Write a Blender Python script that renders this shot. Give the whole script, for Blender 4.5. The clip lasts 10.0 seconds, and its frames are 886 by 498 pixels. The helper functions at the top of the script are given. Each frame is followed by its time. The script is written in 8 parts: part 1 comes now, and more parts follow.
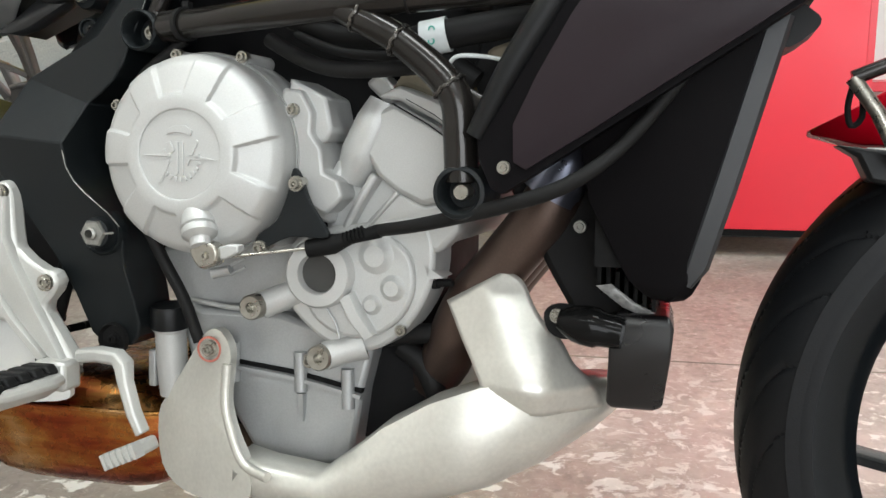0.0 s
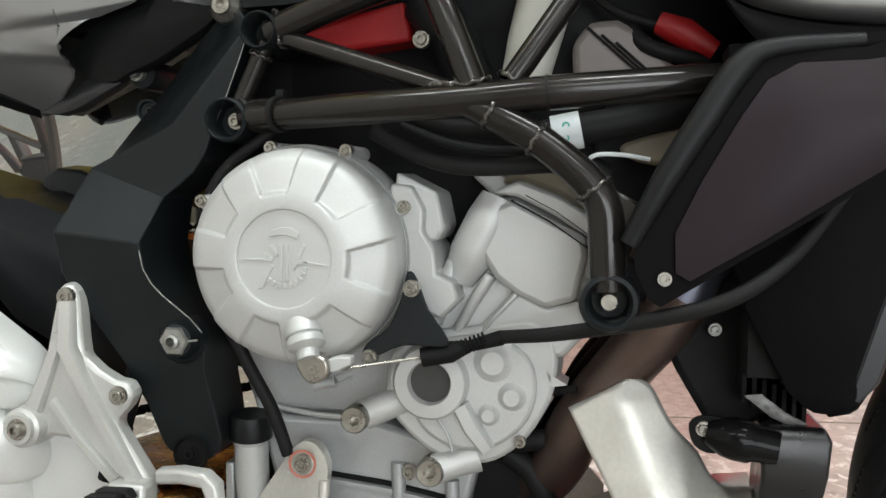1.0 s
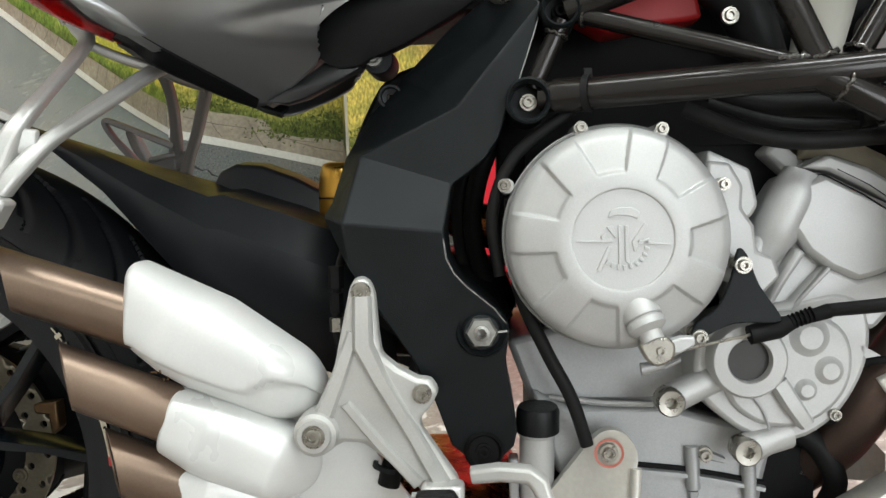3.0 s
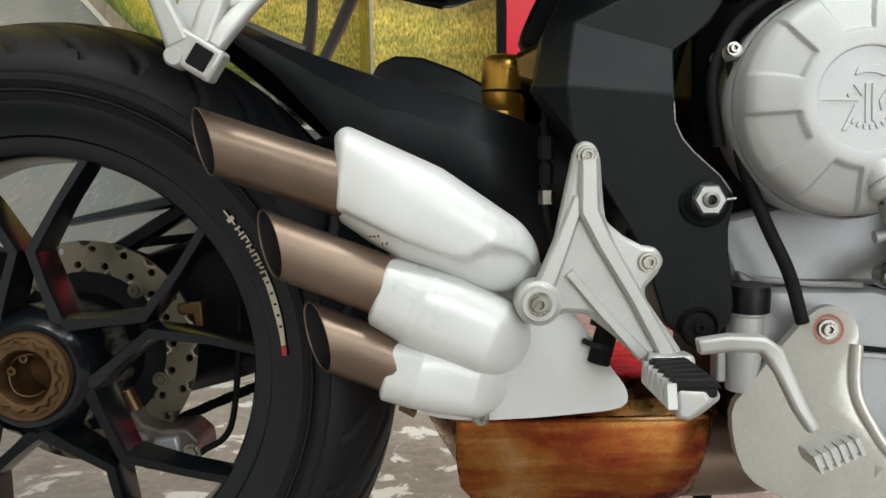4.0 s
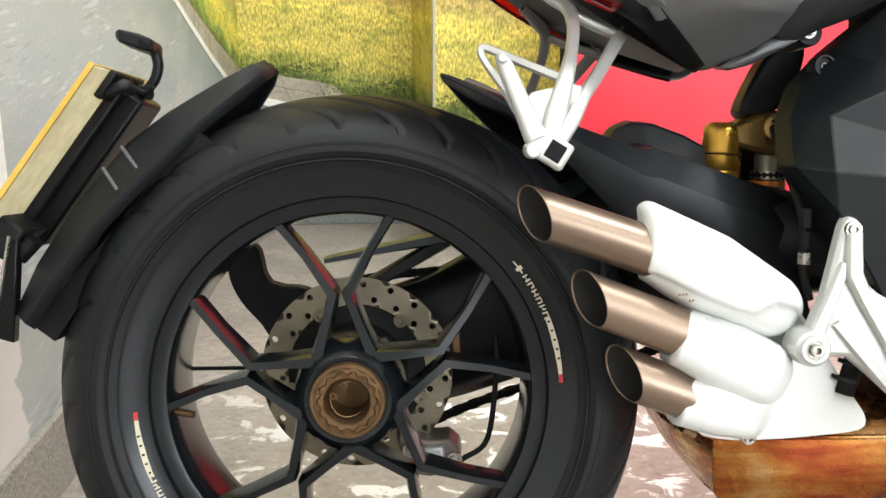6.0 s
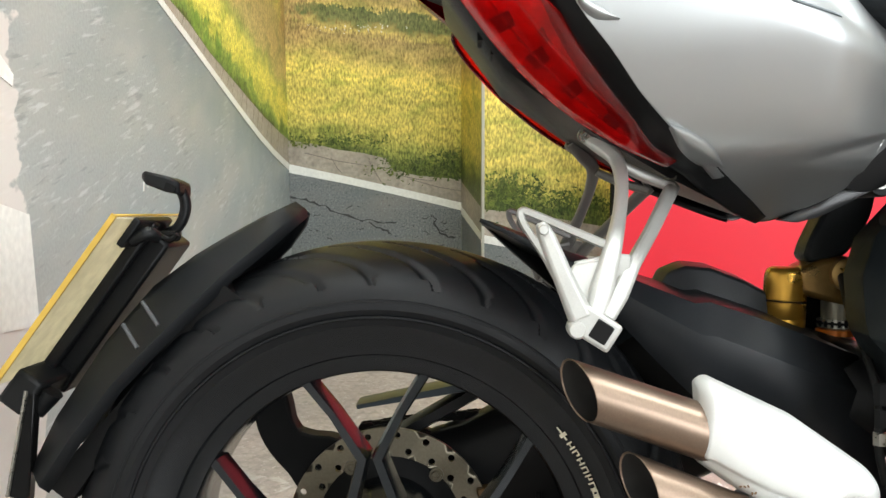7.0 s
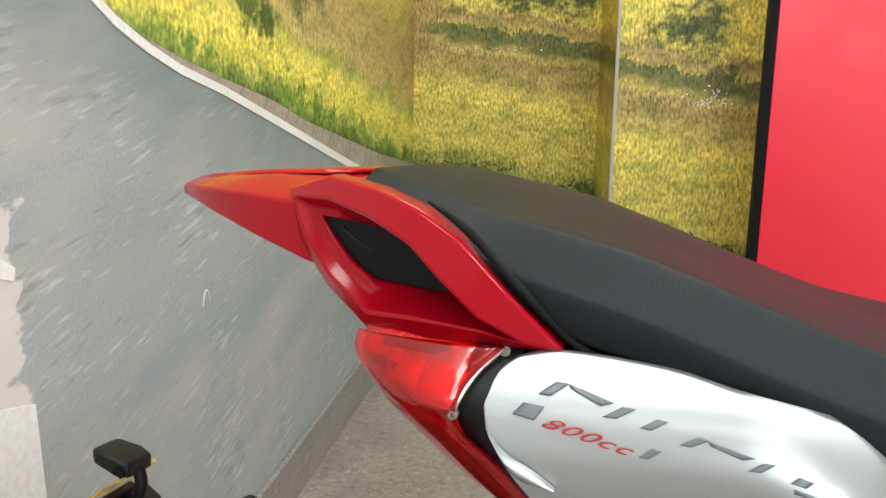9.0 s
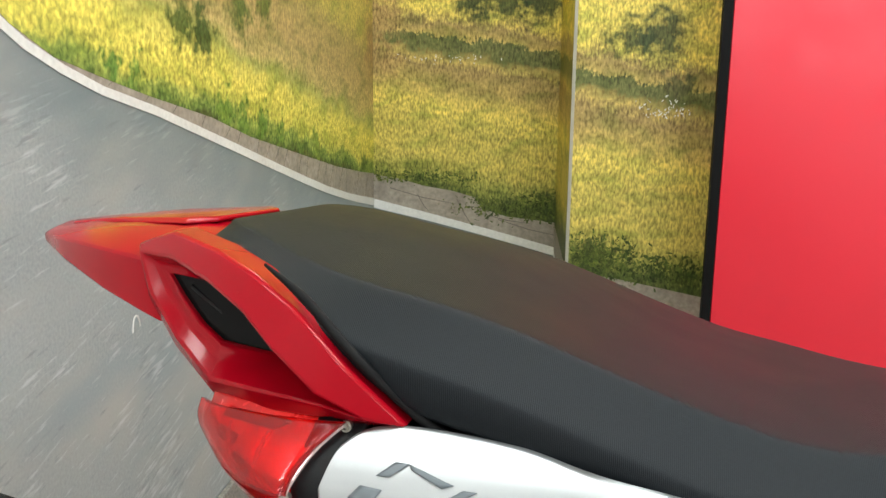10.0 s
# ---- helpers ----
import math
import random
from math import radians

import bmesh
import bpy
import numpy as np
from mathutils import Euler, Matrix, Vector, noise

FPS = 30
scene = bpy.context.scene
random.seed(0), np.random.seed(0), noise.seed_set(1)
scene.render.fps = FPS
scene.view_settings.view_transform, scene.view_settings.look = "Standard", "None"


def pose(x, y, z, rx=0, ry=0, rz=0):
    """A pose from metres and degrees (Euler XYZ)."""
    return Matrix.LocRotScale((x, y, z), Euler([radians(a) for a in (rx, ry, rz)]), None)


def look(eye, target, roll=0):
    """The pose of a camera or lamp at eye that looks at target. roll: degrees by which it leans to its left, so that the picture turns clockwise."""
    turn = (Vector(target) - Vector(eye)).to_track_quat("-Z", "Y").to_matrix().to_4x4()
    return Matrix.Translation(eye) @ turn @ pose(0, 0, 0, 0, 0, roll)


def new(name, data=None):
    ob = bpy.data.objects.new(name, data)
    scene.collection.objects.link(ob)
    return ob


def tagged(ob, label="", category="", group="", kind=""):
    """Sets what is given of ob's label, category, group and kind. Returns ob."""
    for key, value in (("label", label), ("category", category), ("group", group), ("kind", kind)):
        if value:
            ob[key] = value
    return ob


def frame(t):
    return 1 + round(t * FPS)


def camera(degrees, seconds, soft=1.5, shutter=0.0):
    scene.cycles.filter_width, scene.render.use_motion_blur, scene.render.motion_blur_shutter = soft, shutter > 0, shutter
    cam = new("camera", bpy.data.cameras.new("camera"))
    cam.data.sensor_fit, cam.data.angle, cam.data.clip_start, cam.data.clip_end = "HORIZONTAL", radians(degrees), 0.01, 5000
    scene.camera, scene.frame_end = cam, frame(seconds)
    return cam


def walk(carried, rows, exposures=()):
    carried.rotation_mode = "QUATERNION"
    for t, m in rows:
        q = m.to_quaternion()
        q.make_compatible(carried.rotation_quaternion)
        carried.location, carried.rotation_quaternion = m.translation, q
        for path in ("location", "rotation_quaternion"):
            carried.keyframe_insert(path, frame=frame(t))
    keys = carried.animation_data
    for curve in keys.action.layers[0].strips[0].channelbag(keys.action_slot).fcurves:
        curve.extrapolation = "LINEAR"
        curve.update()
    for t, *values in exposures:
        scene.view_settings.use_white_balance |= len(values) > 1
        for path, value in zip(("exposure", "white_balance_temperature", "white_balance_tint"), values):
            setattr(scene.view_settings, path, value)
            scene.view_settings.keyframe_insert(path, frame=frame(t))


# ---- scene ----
cam = camera(50.3, 10.0)
PATH = [
    (0, (1.078, -0.863, 0.644), (0.547, 1.015, 0.206), -1.0),
    (0.5, (0.99, -0.849, 0.645), (0.509, 1.05, 0.238), -1.1),
    (1, (0.915, -0.836, 0.694), (0.533, 1.09, 0.312), -1.0),
    (1.5, (0.857, -0.821, 0.751), (0.655, 1.136, 0.391), -0.8),
    (2, (0.756, -0.842, 0.757), (0.717, 1.126, 0.405), -0.9),
    (2.5, (0.659, -0.852, 0.732), (0.588, 1.112, 0.359), -1.4),
    (3, (0.569, -0.861, 0.676), (0.467, 1.103, 0.312), -1.7),
    (3.2, (0.525, -0.863, 0.648), (0.415, 1.099, 0.276), -1.5),
    (4.3, (0.329, -0.856, 0.565), (0.321, 1.11, 0.199), -0.7),
    (4.5, (0.303, -0.853, 0.561), (0.294, 1.111, 0.183), -0.8),
    (5, (0.222, -0.883, 0.551), (0.188, 1.081, 0.177), -0.9),
    (5.2, (0.193, -0.922, 0.547), (0.14, 1.045, 0.189), -0.8),
    (6.3, (0.068, -1.001, 0.716), (0.121, 0.951, 0.28), 0.1),
    (6.5, (0.08, -0.985, 0.719), (0.106, 0.977, 0.333), 0.3),
    (7, (0.097, -0.913, 0.777), (0.02, 1.058, 0.446), -0.3),
    (7.5, (0.12, -0.847, 0.869), (0.018, 1.115, 0.495), -1.0),
    (7.7, (0.138, -0.815, 0.919), (0.029, 1.146, 0.516), -1.5),
    (8, (0.175, -0.776, 0.954), (0.053, 1.177, 0.539), 0.6),
    (8.5, (0.227, -0.71, 1.025), (-0.069, 1.215, 0.571), 0.8),
    (9, (0.25, -0.67, 1.089), (-0.186, 1.226, 0.625), 0.7),
    (9.5, (0.278, -0.643, 1.118), (-0.209, 1.24, 0.651), 0.8),
    (10, (0.321, -0.605, 1.117), (-0.084, 1.298, 0.655), 0.5),
]
EXPOSURE = [(0, -0.46), (0.7, -0.58), (1.2, -0.65), (2.5, -0.63), (3.0, -0.63), (4.3, -0.84), (5, -0.76), (6.3, 0.26), (6.6, 0.14), (7, -0.12), (7.5, -0.3), (8, -0.34), (9, -0.48), (10, -0.52)]
walk(cam, [(t, look(eye, target, roll)) for t, eye, target, roll in PATH], EXPOSURE)

# ---- light: ceiling strips and the shop window behind the viewer ----
world = bpy.data.worlds.new("showroom_world")
scene.world = world
world.use_nodes = True
world.node_tree.nodes["Background"].inputs[0].default_value = (0.75, 0.85, 1.0, 1)
world.node_tree.nodes["Background"].inputs[1].default_value = 0.3
scene.view_settings.exposure = -0.1


def area_lamp(name, loc, target, sx, sy, power, colour):
    data = bpy.data.lights.new(name, "AREA")
    data.shape, data.size, data.size_y = "RECTANGLE", sx, sy
    data.energy, data.color = power, colour
    ob = new(name, data)
    ob.matrix_world = look(loc, target)
    return ob


for lx, share in ((-0.1, 0.85), (1.5, 1.25)):
    for ly, power in ((1.15, 40), (-0.55, 38), (-2.3, 22)):
        area_lamp("ceiling_light", (lx, ly, 2.78), (lx, ly, 0), 1.2, 0.3, power * share, (0.93, 1.0, 1.0))
area_lamp("ceiling_light", (3.1, 0.5, 2.78), (3.1, 0.5, 0), 1.2, 0.3, 55, (0.93, 1.0, 1.0))
area_lamp("window_light", (2.75, -4.35, 1.45), (2.3, 0, 1.2), 2.9, 2.1, 180, (0.93, 0.97, 1.0))

# ---- tools ----
def material(name, colour, rough=0.5, metal=0.0, grain=0.0, grain_scale=60.0, blotch=0.0, blotch_scale=5.0, bump=0.0, bump_scale=200.0, coat=0.0, rand=0.0):
    m = bpy.data.materials.new(name)
    m.use_nodes = True
    nt = m.node_tree
    b = nt.nodes["Principled BSDF"]
    b.inputs["Roughness"].default_value = rough
    b.inputs["Metallic"].default_value = metal
    b.inputs["Coat Weight"].default_value = coat
    b.inputs["Coat Roughness"].default_value = 0.08
    tc = nt.nodes.new("ShaderNodeTexCoord")
    col = None

    def noise_node(scale, detail):
        n = nt.nodes.new("ShaderNodeTexNoise")
        n.inputs["Scale"].default_value, n.inputs["Detail"].default_value = scale, detail
        nt.links.new(tc.outputs["Object"], n.inputs["Vector"])
        return n

    rgb = nt.nodes.new("ShaderNodeRGB")
    rgb.outputs[0].default_value = (*colour, 1)
    col = rgb.outputs[0]
    for amount, sc, det in ((grain, grain_scale, 6), (blotch, blotch_scale, 4)):
        if amount:
            n = noise_node(sc, det)
            mr = nt.nodes.new("ShaderNodeMapRange")
            mr.inputs["From Min"].default_value, mr.inputs["From Max"].default_value = 0.3, 0.7
            mr.inputs["To Min"].default_value, mr.inputs["To Max"].default_value = 1 - amount, 1 + amount
            nt.links.new(n.outputs["Fac"], mr.inputs["Value"])
            mix = nt.nodes.new("ShaderNodeVectorMath")
            mix.operation = "SCALE"
            nt.links.new(col, mix.inputs[0])
            nt.links.new(mr.outputs["Result"], mix.inputs["Scale"])
            col = mix.outputs[0]
            rr = nt.nodes.new("ShaderNodeMapRange")
            rr.inputs["From Min"].default_value, rr.inputs["From Max"].default_value = 0.3, 0.7
            rr.inputs["To Min"].default_value, rr.inputs["To Max"].default_value = max(rough - 0.08, 0.02), min(rough + 0.08, 1)
            nt.links.new(n.outputs["Fac"], rr.inputs["Value"])
            nt.links.new(rr.outputs["Result"], b.inputs["Roughness"])
    if rand:
        oi = nt.nodes.new("ShaderNodeNewGeometry")
        mr = nt.nodes.new("ShaderNodeMapRange")
        mr.inputs["To Min"].default_value, mr.inputs["To Max"].default_value = 1 - rand, 1 + rand
        nt.links.new(oi.outputs["Random Per Island"], mr.inputs["Value"])
        mix = nt.nodes.new("ShaderNodeVectorMath")
        mix.operation = "SCALE"
        nt.links.new(col, mix.inputs[0])
        nt.links.new(mr.outputs["Result"], mix.inputs["Scale"])
        col = mix.outputs[0]
    nt.links.new(col, b.inputs["Base Color"])
    if bump:
        n = noise_node(bump_scale, 3)
        bp = nt.nodes.new("ShaderNodeBump")
        bp.inputs["Strength"].default_value, bp.inputs["Distance"].default_value = bump, 0.001
        nt.links.new(n.outputs["Fac"], bp.inputs["Height"])
        nt.links.new(bp.outputs["Normal"], b.inputs["Normal"])
    return m


def part(name, bm, mat, parent=None, label="", smooth=40, subsurf=0, bevel=0.0):
    """Links a bmesh as one mesh object under a thing or a part."""
    me = bpy.data.meshes.new(name)
    bmesh.ops.recalc_face_normals(bm, faces=bm.faces)
    bm.to_mesh(me)
    bm.free()
    me.materials.append(mat)
    if smooth:
        me.shade_smooth()
        if not subsurf:
            me.set_sharp_from_angle(angle=radians(smooth))
    ob = new(name, me)
    if parent is not None:
        ob.parent = parent
    if bevel:
        mod = ob.modifiers.new("bevel", "BEVEL")
        mod.width, mod.segments, mod.limit_method, mod.angle_limit = bevel, 2, "ANGLE", radians(35)
        mod.harden_normals = False
    if subsurf:
        mod = ob.modifiers.new("subsurf", "SUBSURF")
        mod.levels = mod.render_levels = subsurf
    if label:
        ob["label"] = label
    return ob


def thing(name, label, category, group="", kind="", m=None):
    ob = new(name)
    ob.empty_display_size = 0.05
    if m is not None:
        ob.matrix_world = m
    return tagged(ob, label, category, group, kind)


def join_bm(bm, other):
    me = bpy.data.meshes.new("tmp")
    other.to_mesh(me)
    other.free()
    bm.from_mesh(me)
    bpy.data.meshes.remove(me)
    return bm


def ring_faces(bm, rings, closed=True, caps=True):
    """Bridges rings of vertices, each as long as the next."""
    vs = [[bm.verts.new(p) for p in ring] for ring in rings]
    n = len(vs[0])
    for a, b in zip(vs, vs[1:]):
        for i in range(n if closed else n - 1):
            j = (i + 1) % n
            bm.faces.new((a[i], a[j], b[j], b[i]))
    if caps and closed:
        bm.faces.new(vs[0][::-1])
        bm.faces.new(vs[-1])
    return vs


def loft(rings, caps=True, closed=True):
    bm = bmesh.new()
    ring_faces(bm, rings, closed, caps)
    return bm


def spline(points, n):
    """Catmull-Rom through the points, n steps a span."""
    P = [Vector(p) for p in points]
    P = [P[0] * 2 - P[1]] + P + [P[-1] * 2 - P[-2]]
    out = []
    for i in range(1, len(P) - 2):
        for k in range(n):
            t = k / n
            a, b, c, d = P[i - 1], P[i], P[i + 1], P[i + 2]
            out.append(0.5 * (2 * b + (c - a) * t + (2 * a - 5 * b + 4 * c - d) * t * t + (3 * b - a - 3 * c + d) * t ** 3))
    out.append(P[-2])
    return out


def tube(points, radius, seg=16, smooth_steps=0, caps=True, flat=1.0, up=None):
    """A tube along the points; radius a number or one for each point."""
    pts = spline(points, smooth_steps) if smooth_steps else [Vector(p) for p in points]
    if isinstance(radius, (int, float)):
        rad = [radius] * len(pts)
    else:
        rad = list(np.interp(np.linspace(0, 1, len(pts)), np.linspace(0, 1, len(radius)), radius))
    rings = []
    side = None
    for i, p in enumerate(pts):
        d = (pts[min(i + 1, len(pts) - 1)] - pts[max(i - 1, 0)]).normalized()
        if side is None:
            ref = Vector(up) if up else (Vector((0, 1, 0)) if abs(d.y) < 0.9 else Vector((1, 0, 0)))
            side = d.cross(ref).normalized()
        else:
            side = (side - d * side.dot(d)).normalized()
        nrm = d.cross(side)
        rings.append([p + (side * math.cos(a) + nrm * math.sin(a) * flat) * rad[i] for a in (2 * math.pi * k / seg for k in range(seg))])
    return loft(rings, caps)


def prism(outline, y0, y1, inset=0.0):
    """A plate in the x-z plane between y0 and y1; outline as (x, z) pairs; inset narrows the y0 face."""
    n = len(outline)
    cx, cz = sum(p[0] for p in outline) / n, sum(p[1] for p in outline) / n
    k = 1 - inset
    bm = bmesh.new()
    ring_faces(bm, [[(cx + (x - cx) * k, y0, cz + (z - cz) * k) for x, z in outline], [(x, y1, z) for x, z in outline]])
    return bm


def plate(outline, depth, thick):
    """A plate that follows a sloping plane: depth(x, z) gives the near face's y."""
    bm = bmesh.new()
    ring_faces(bm, [[(x, depth(x, z), z) for x, z in outline], [(x, depth(x, z) + thick, z) for x, z in outline]])
    return bm


def lathe(profile, m=None, seg=32, caps=False, arc=360.0):
    """Turns (radius, height) pairs round z; m places it."""
    bm = bmesh.new()
    rings = []
    full = arc >= 360
    for r, h in profile:
        rings.append([(r * math.cos(a), r * math.sin(a), h) for a in (radians(arc) * k / seg for k in range(seg if full else seg + 1))])
    ring_faces(bm, rings, closed=full, caps=caps)
    bmesh.ops.remove_doubles(bm, verts=bm.verts, dist=1e-6)
    if m is not None:
        bm.transform(m)
    return bm


def along(p, d):
    """A pose at p whose z axis points along d."""
    return Matrix.Translation(p) @ Vector(d).to_track_quat("Z", "Y").to_matrix().to_4x4()


def block(x0, x1, y0, y1, z0, z1, m=None):
    bm = bmesh.new()
    ring_faces(bm, [[(x0, y0, z0), (x1, y0, z0), (x1, y1, z0), (x0, y1, z0)], [(x0, y0, z1), (x1, y0, z1), (x1, y1, z1), (x0, y1, z1)]])
    if m is not None:
        bm.transform(m)
    return bm


OUT = (0, -1, 0)

# ---- the showroom corner ----
ROOM = pose(-0.618, 2.607, 0, 0, 0, 3.1)


def chain_math(nt, op, a, b=None, c=None):
    n = nt.nodes.new("ShaderNodeMath")
    n.operation = op
    for k, v in enumerate((a, b, c)):
        if v is None:
            continue
        if isinstance(v, (int, float)):
            n.inputs[k].default_value = v
        else:
            nt.links.new(v, n.inputs[k])
    return n.outputs[0]


def mural_field(name, normal, offset, reach, stops, scale=85.0, stretch=(1, 1, 0.7), contrast=0.55, ragged=0.05, drift=0.12, swirl=1.2, bushes=()):
    """A printed meadow: bands of colour by height over the road's edge, broken up by noise at three scales."""
    m = bpy.data.materials.new(name)
    m.use_nodes = True
    nt = m.node_tree
    b = nt.nodes["Principled BSDF"]
    b.inputs["Roughness"].default_value = 0.5
    b.inputs["Specular IOR Level"].default_value = 0.3
    tc = nt.nodes.new("ShaderNodeTexCoord")
    dot = nt.nodes.new("ShaderNodeVectorMath")
    dot.operation = "DOT_PRODUCT"
    dot.inputs[1].default_value = normal
    nt.links.new(tc.outputs["Object"], dot.inputs[0])

    def noise(sc, detail, mapping, distort=0.0):
        mp = nt.nodes.new("ShaderNodeMapping")
        mp.inputs["Scale"].default_value = mapping
        nt.links.new(tc.outputs["Object"], mp.inputs["Vector"])
        n = nt.nodes.new("ShaderNodeTexNoise")
        n.inputs["Scale"].default_value, n.inputs["Detail"].default_value, n.inputs["Distortion"].default_value = sc, detail, distort
        nt.links.new(mp.outputs["Vector"], n.inputs["Vector"])
        return n.outputs["Fac"]

    big, mid = noise(3.0, 3.0, (1, 1, 2.6)), noise(16, 4.0, (1, 1, 1.3))
    fine = noise(scale, 5.0 if swirl < 1 else 3.0, stretch, swirl)
    h = chain_math(nt, "ADD", dot.outputs["Value"], -offset)
    for n, k in ((big, drift), (mid, ragged * 1.6), (fine, ragged)):
        h = chain_math(nt, "MULTIPLY_ADD", chain_math(nt, "ADD", n, -0.5), 2 * k, h)
    ramp = nt.nodes.new("ShaderNodeValToRGB")
    e = ramp.color_ramp.elements
    e[0].position, e[0].color = stops[0][0] / reach, (*stops[0][1], 1)
    e[1].position, e[1].color = stops[-1][0] / reach, (*stops[-1][1], 1)
    for p, c in stops[1:-1]:
        e.new(p / reach).color = (*c, 1)
    nt.links.new(chain_math(nt, "DIVIDE", h, reach), ramp.inputs["Fac"])
    leaf = noise(45, 6.0, (1, 1, 1))
    tone = ramp.outputs["Color"]
    for centre, size, dark in bushes:
        ball = nt.nodes.new("ShaderNodeVectorMath")
        ball.operation = "DISTANCE"
        ball.inputs[1].default_value = centre
        nt.links.new(tc.outputs["Object"], ball.inputs[0])
        d = ball.outputs["Value"]
        for n, k in ((mid, 0.07), (leaf, 0.075)):
            d = chain_math(nt, "MULTIPLY_ADD", chain_math(nt, "ADD", n, -0.5), 2 * k, d)
        cover = nt.nodes.new("ShaderNodeMapRange")
        for key, value in (("From Min", size * 0.45), ("From Max", size * 1.25), ("To Min", 0.92), ("To Max", 0.0)):
            cover.inputs[key].default_value = value
        nt.links.new(d, cover.inputs["Value"])
        mix = nt.nodes.new("ShaderNodeMix")
        mix.data_type = "RGBA"
        mix.inputs["B"].default_value = (*dark, 1)
        nt.links.new(cover.outputs["Result"], mix.inputs["Factor"])
        nt.links.new(tone, mix.inputs["A"])
        tone = mix.outputs["Result"]
    tuft = nt.nodes.new("ShaderNodeMapRange")
    for key, value in (("From Min", 0.46), ("From Max", 0.68), ("To Min", 0.0), ("To Max", 0.8)):
        tuft.inputs[key].default_value = value
    nt.links.new(noise(9, 9.0, (1, 1, 2.2), 0.5), tuft.inputs["Value"])
    green = nt.nodes.new("ShaderNodeMix")
    green.data_type, green.blend_type = "RGBA", "MULTIPLY"
    green.inputs["B"].default_value = (0.5, 0.62, 0.5, 1)
    nt.links.new(tuft.outputs["Result"], green.inputs["Factor"])
    nt.links.new(tone, green.inputs["A"])
    tone = green.outputs["Result"]
    mr = nt.nodes.new("ShaderNodeMapRange")
    mr.inputs["From Min"].default_value, mr.inputs["From Max"].default_value = 0.32, 0.68
    mr.inputs["To Min"].default_value, mr.inputs["To Max"].default_value = 1 - contrast, 1 + contrast * 0.8
    nt.links.new(fine, mr.inputs["Value"])
    sc = nt.nodes.new("ShaderNodeVectorMath")
    sc.operation = "SCALE"
    nt.links.new(tone, sc.inputs[0])
    nt.links.new(mr.outputs["Result"], sc.inputs["Scale"])
    nt.links.new(sc.outputs[0], b.inputs["Base Color"])
    return m


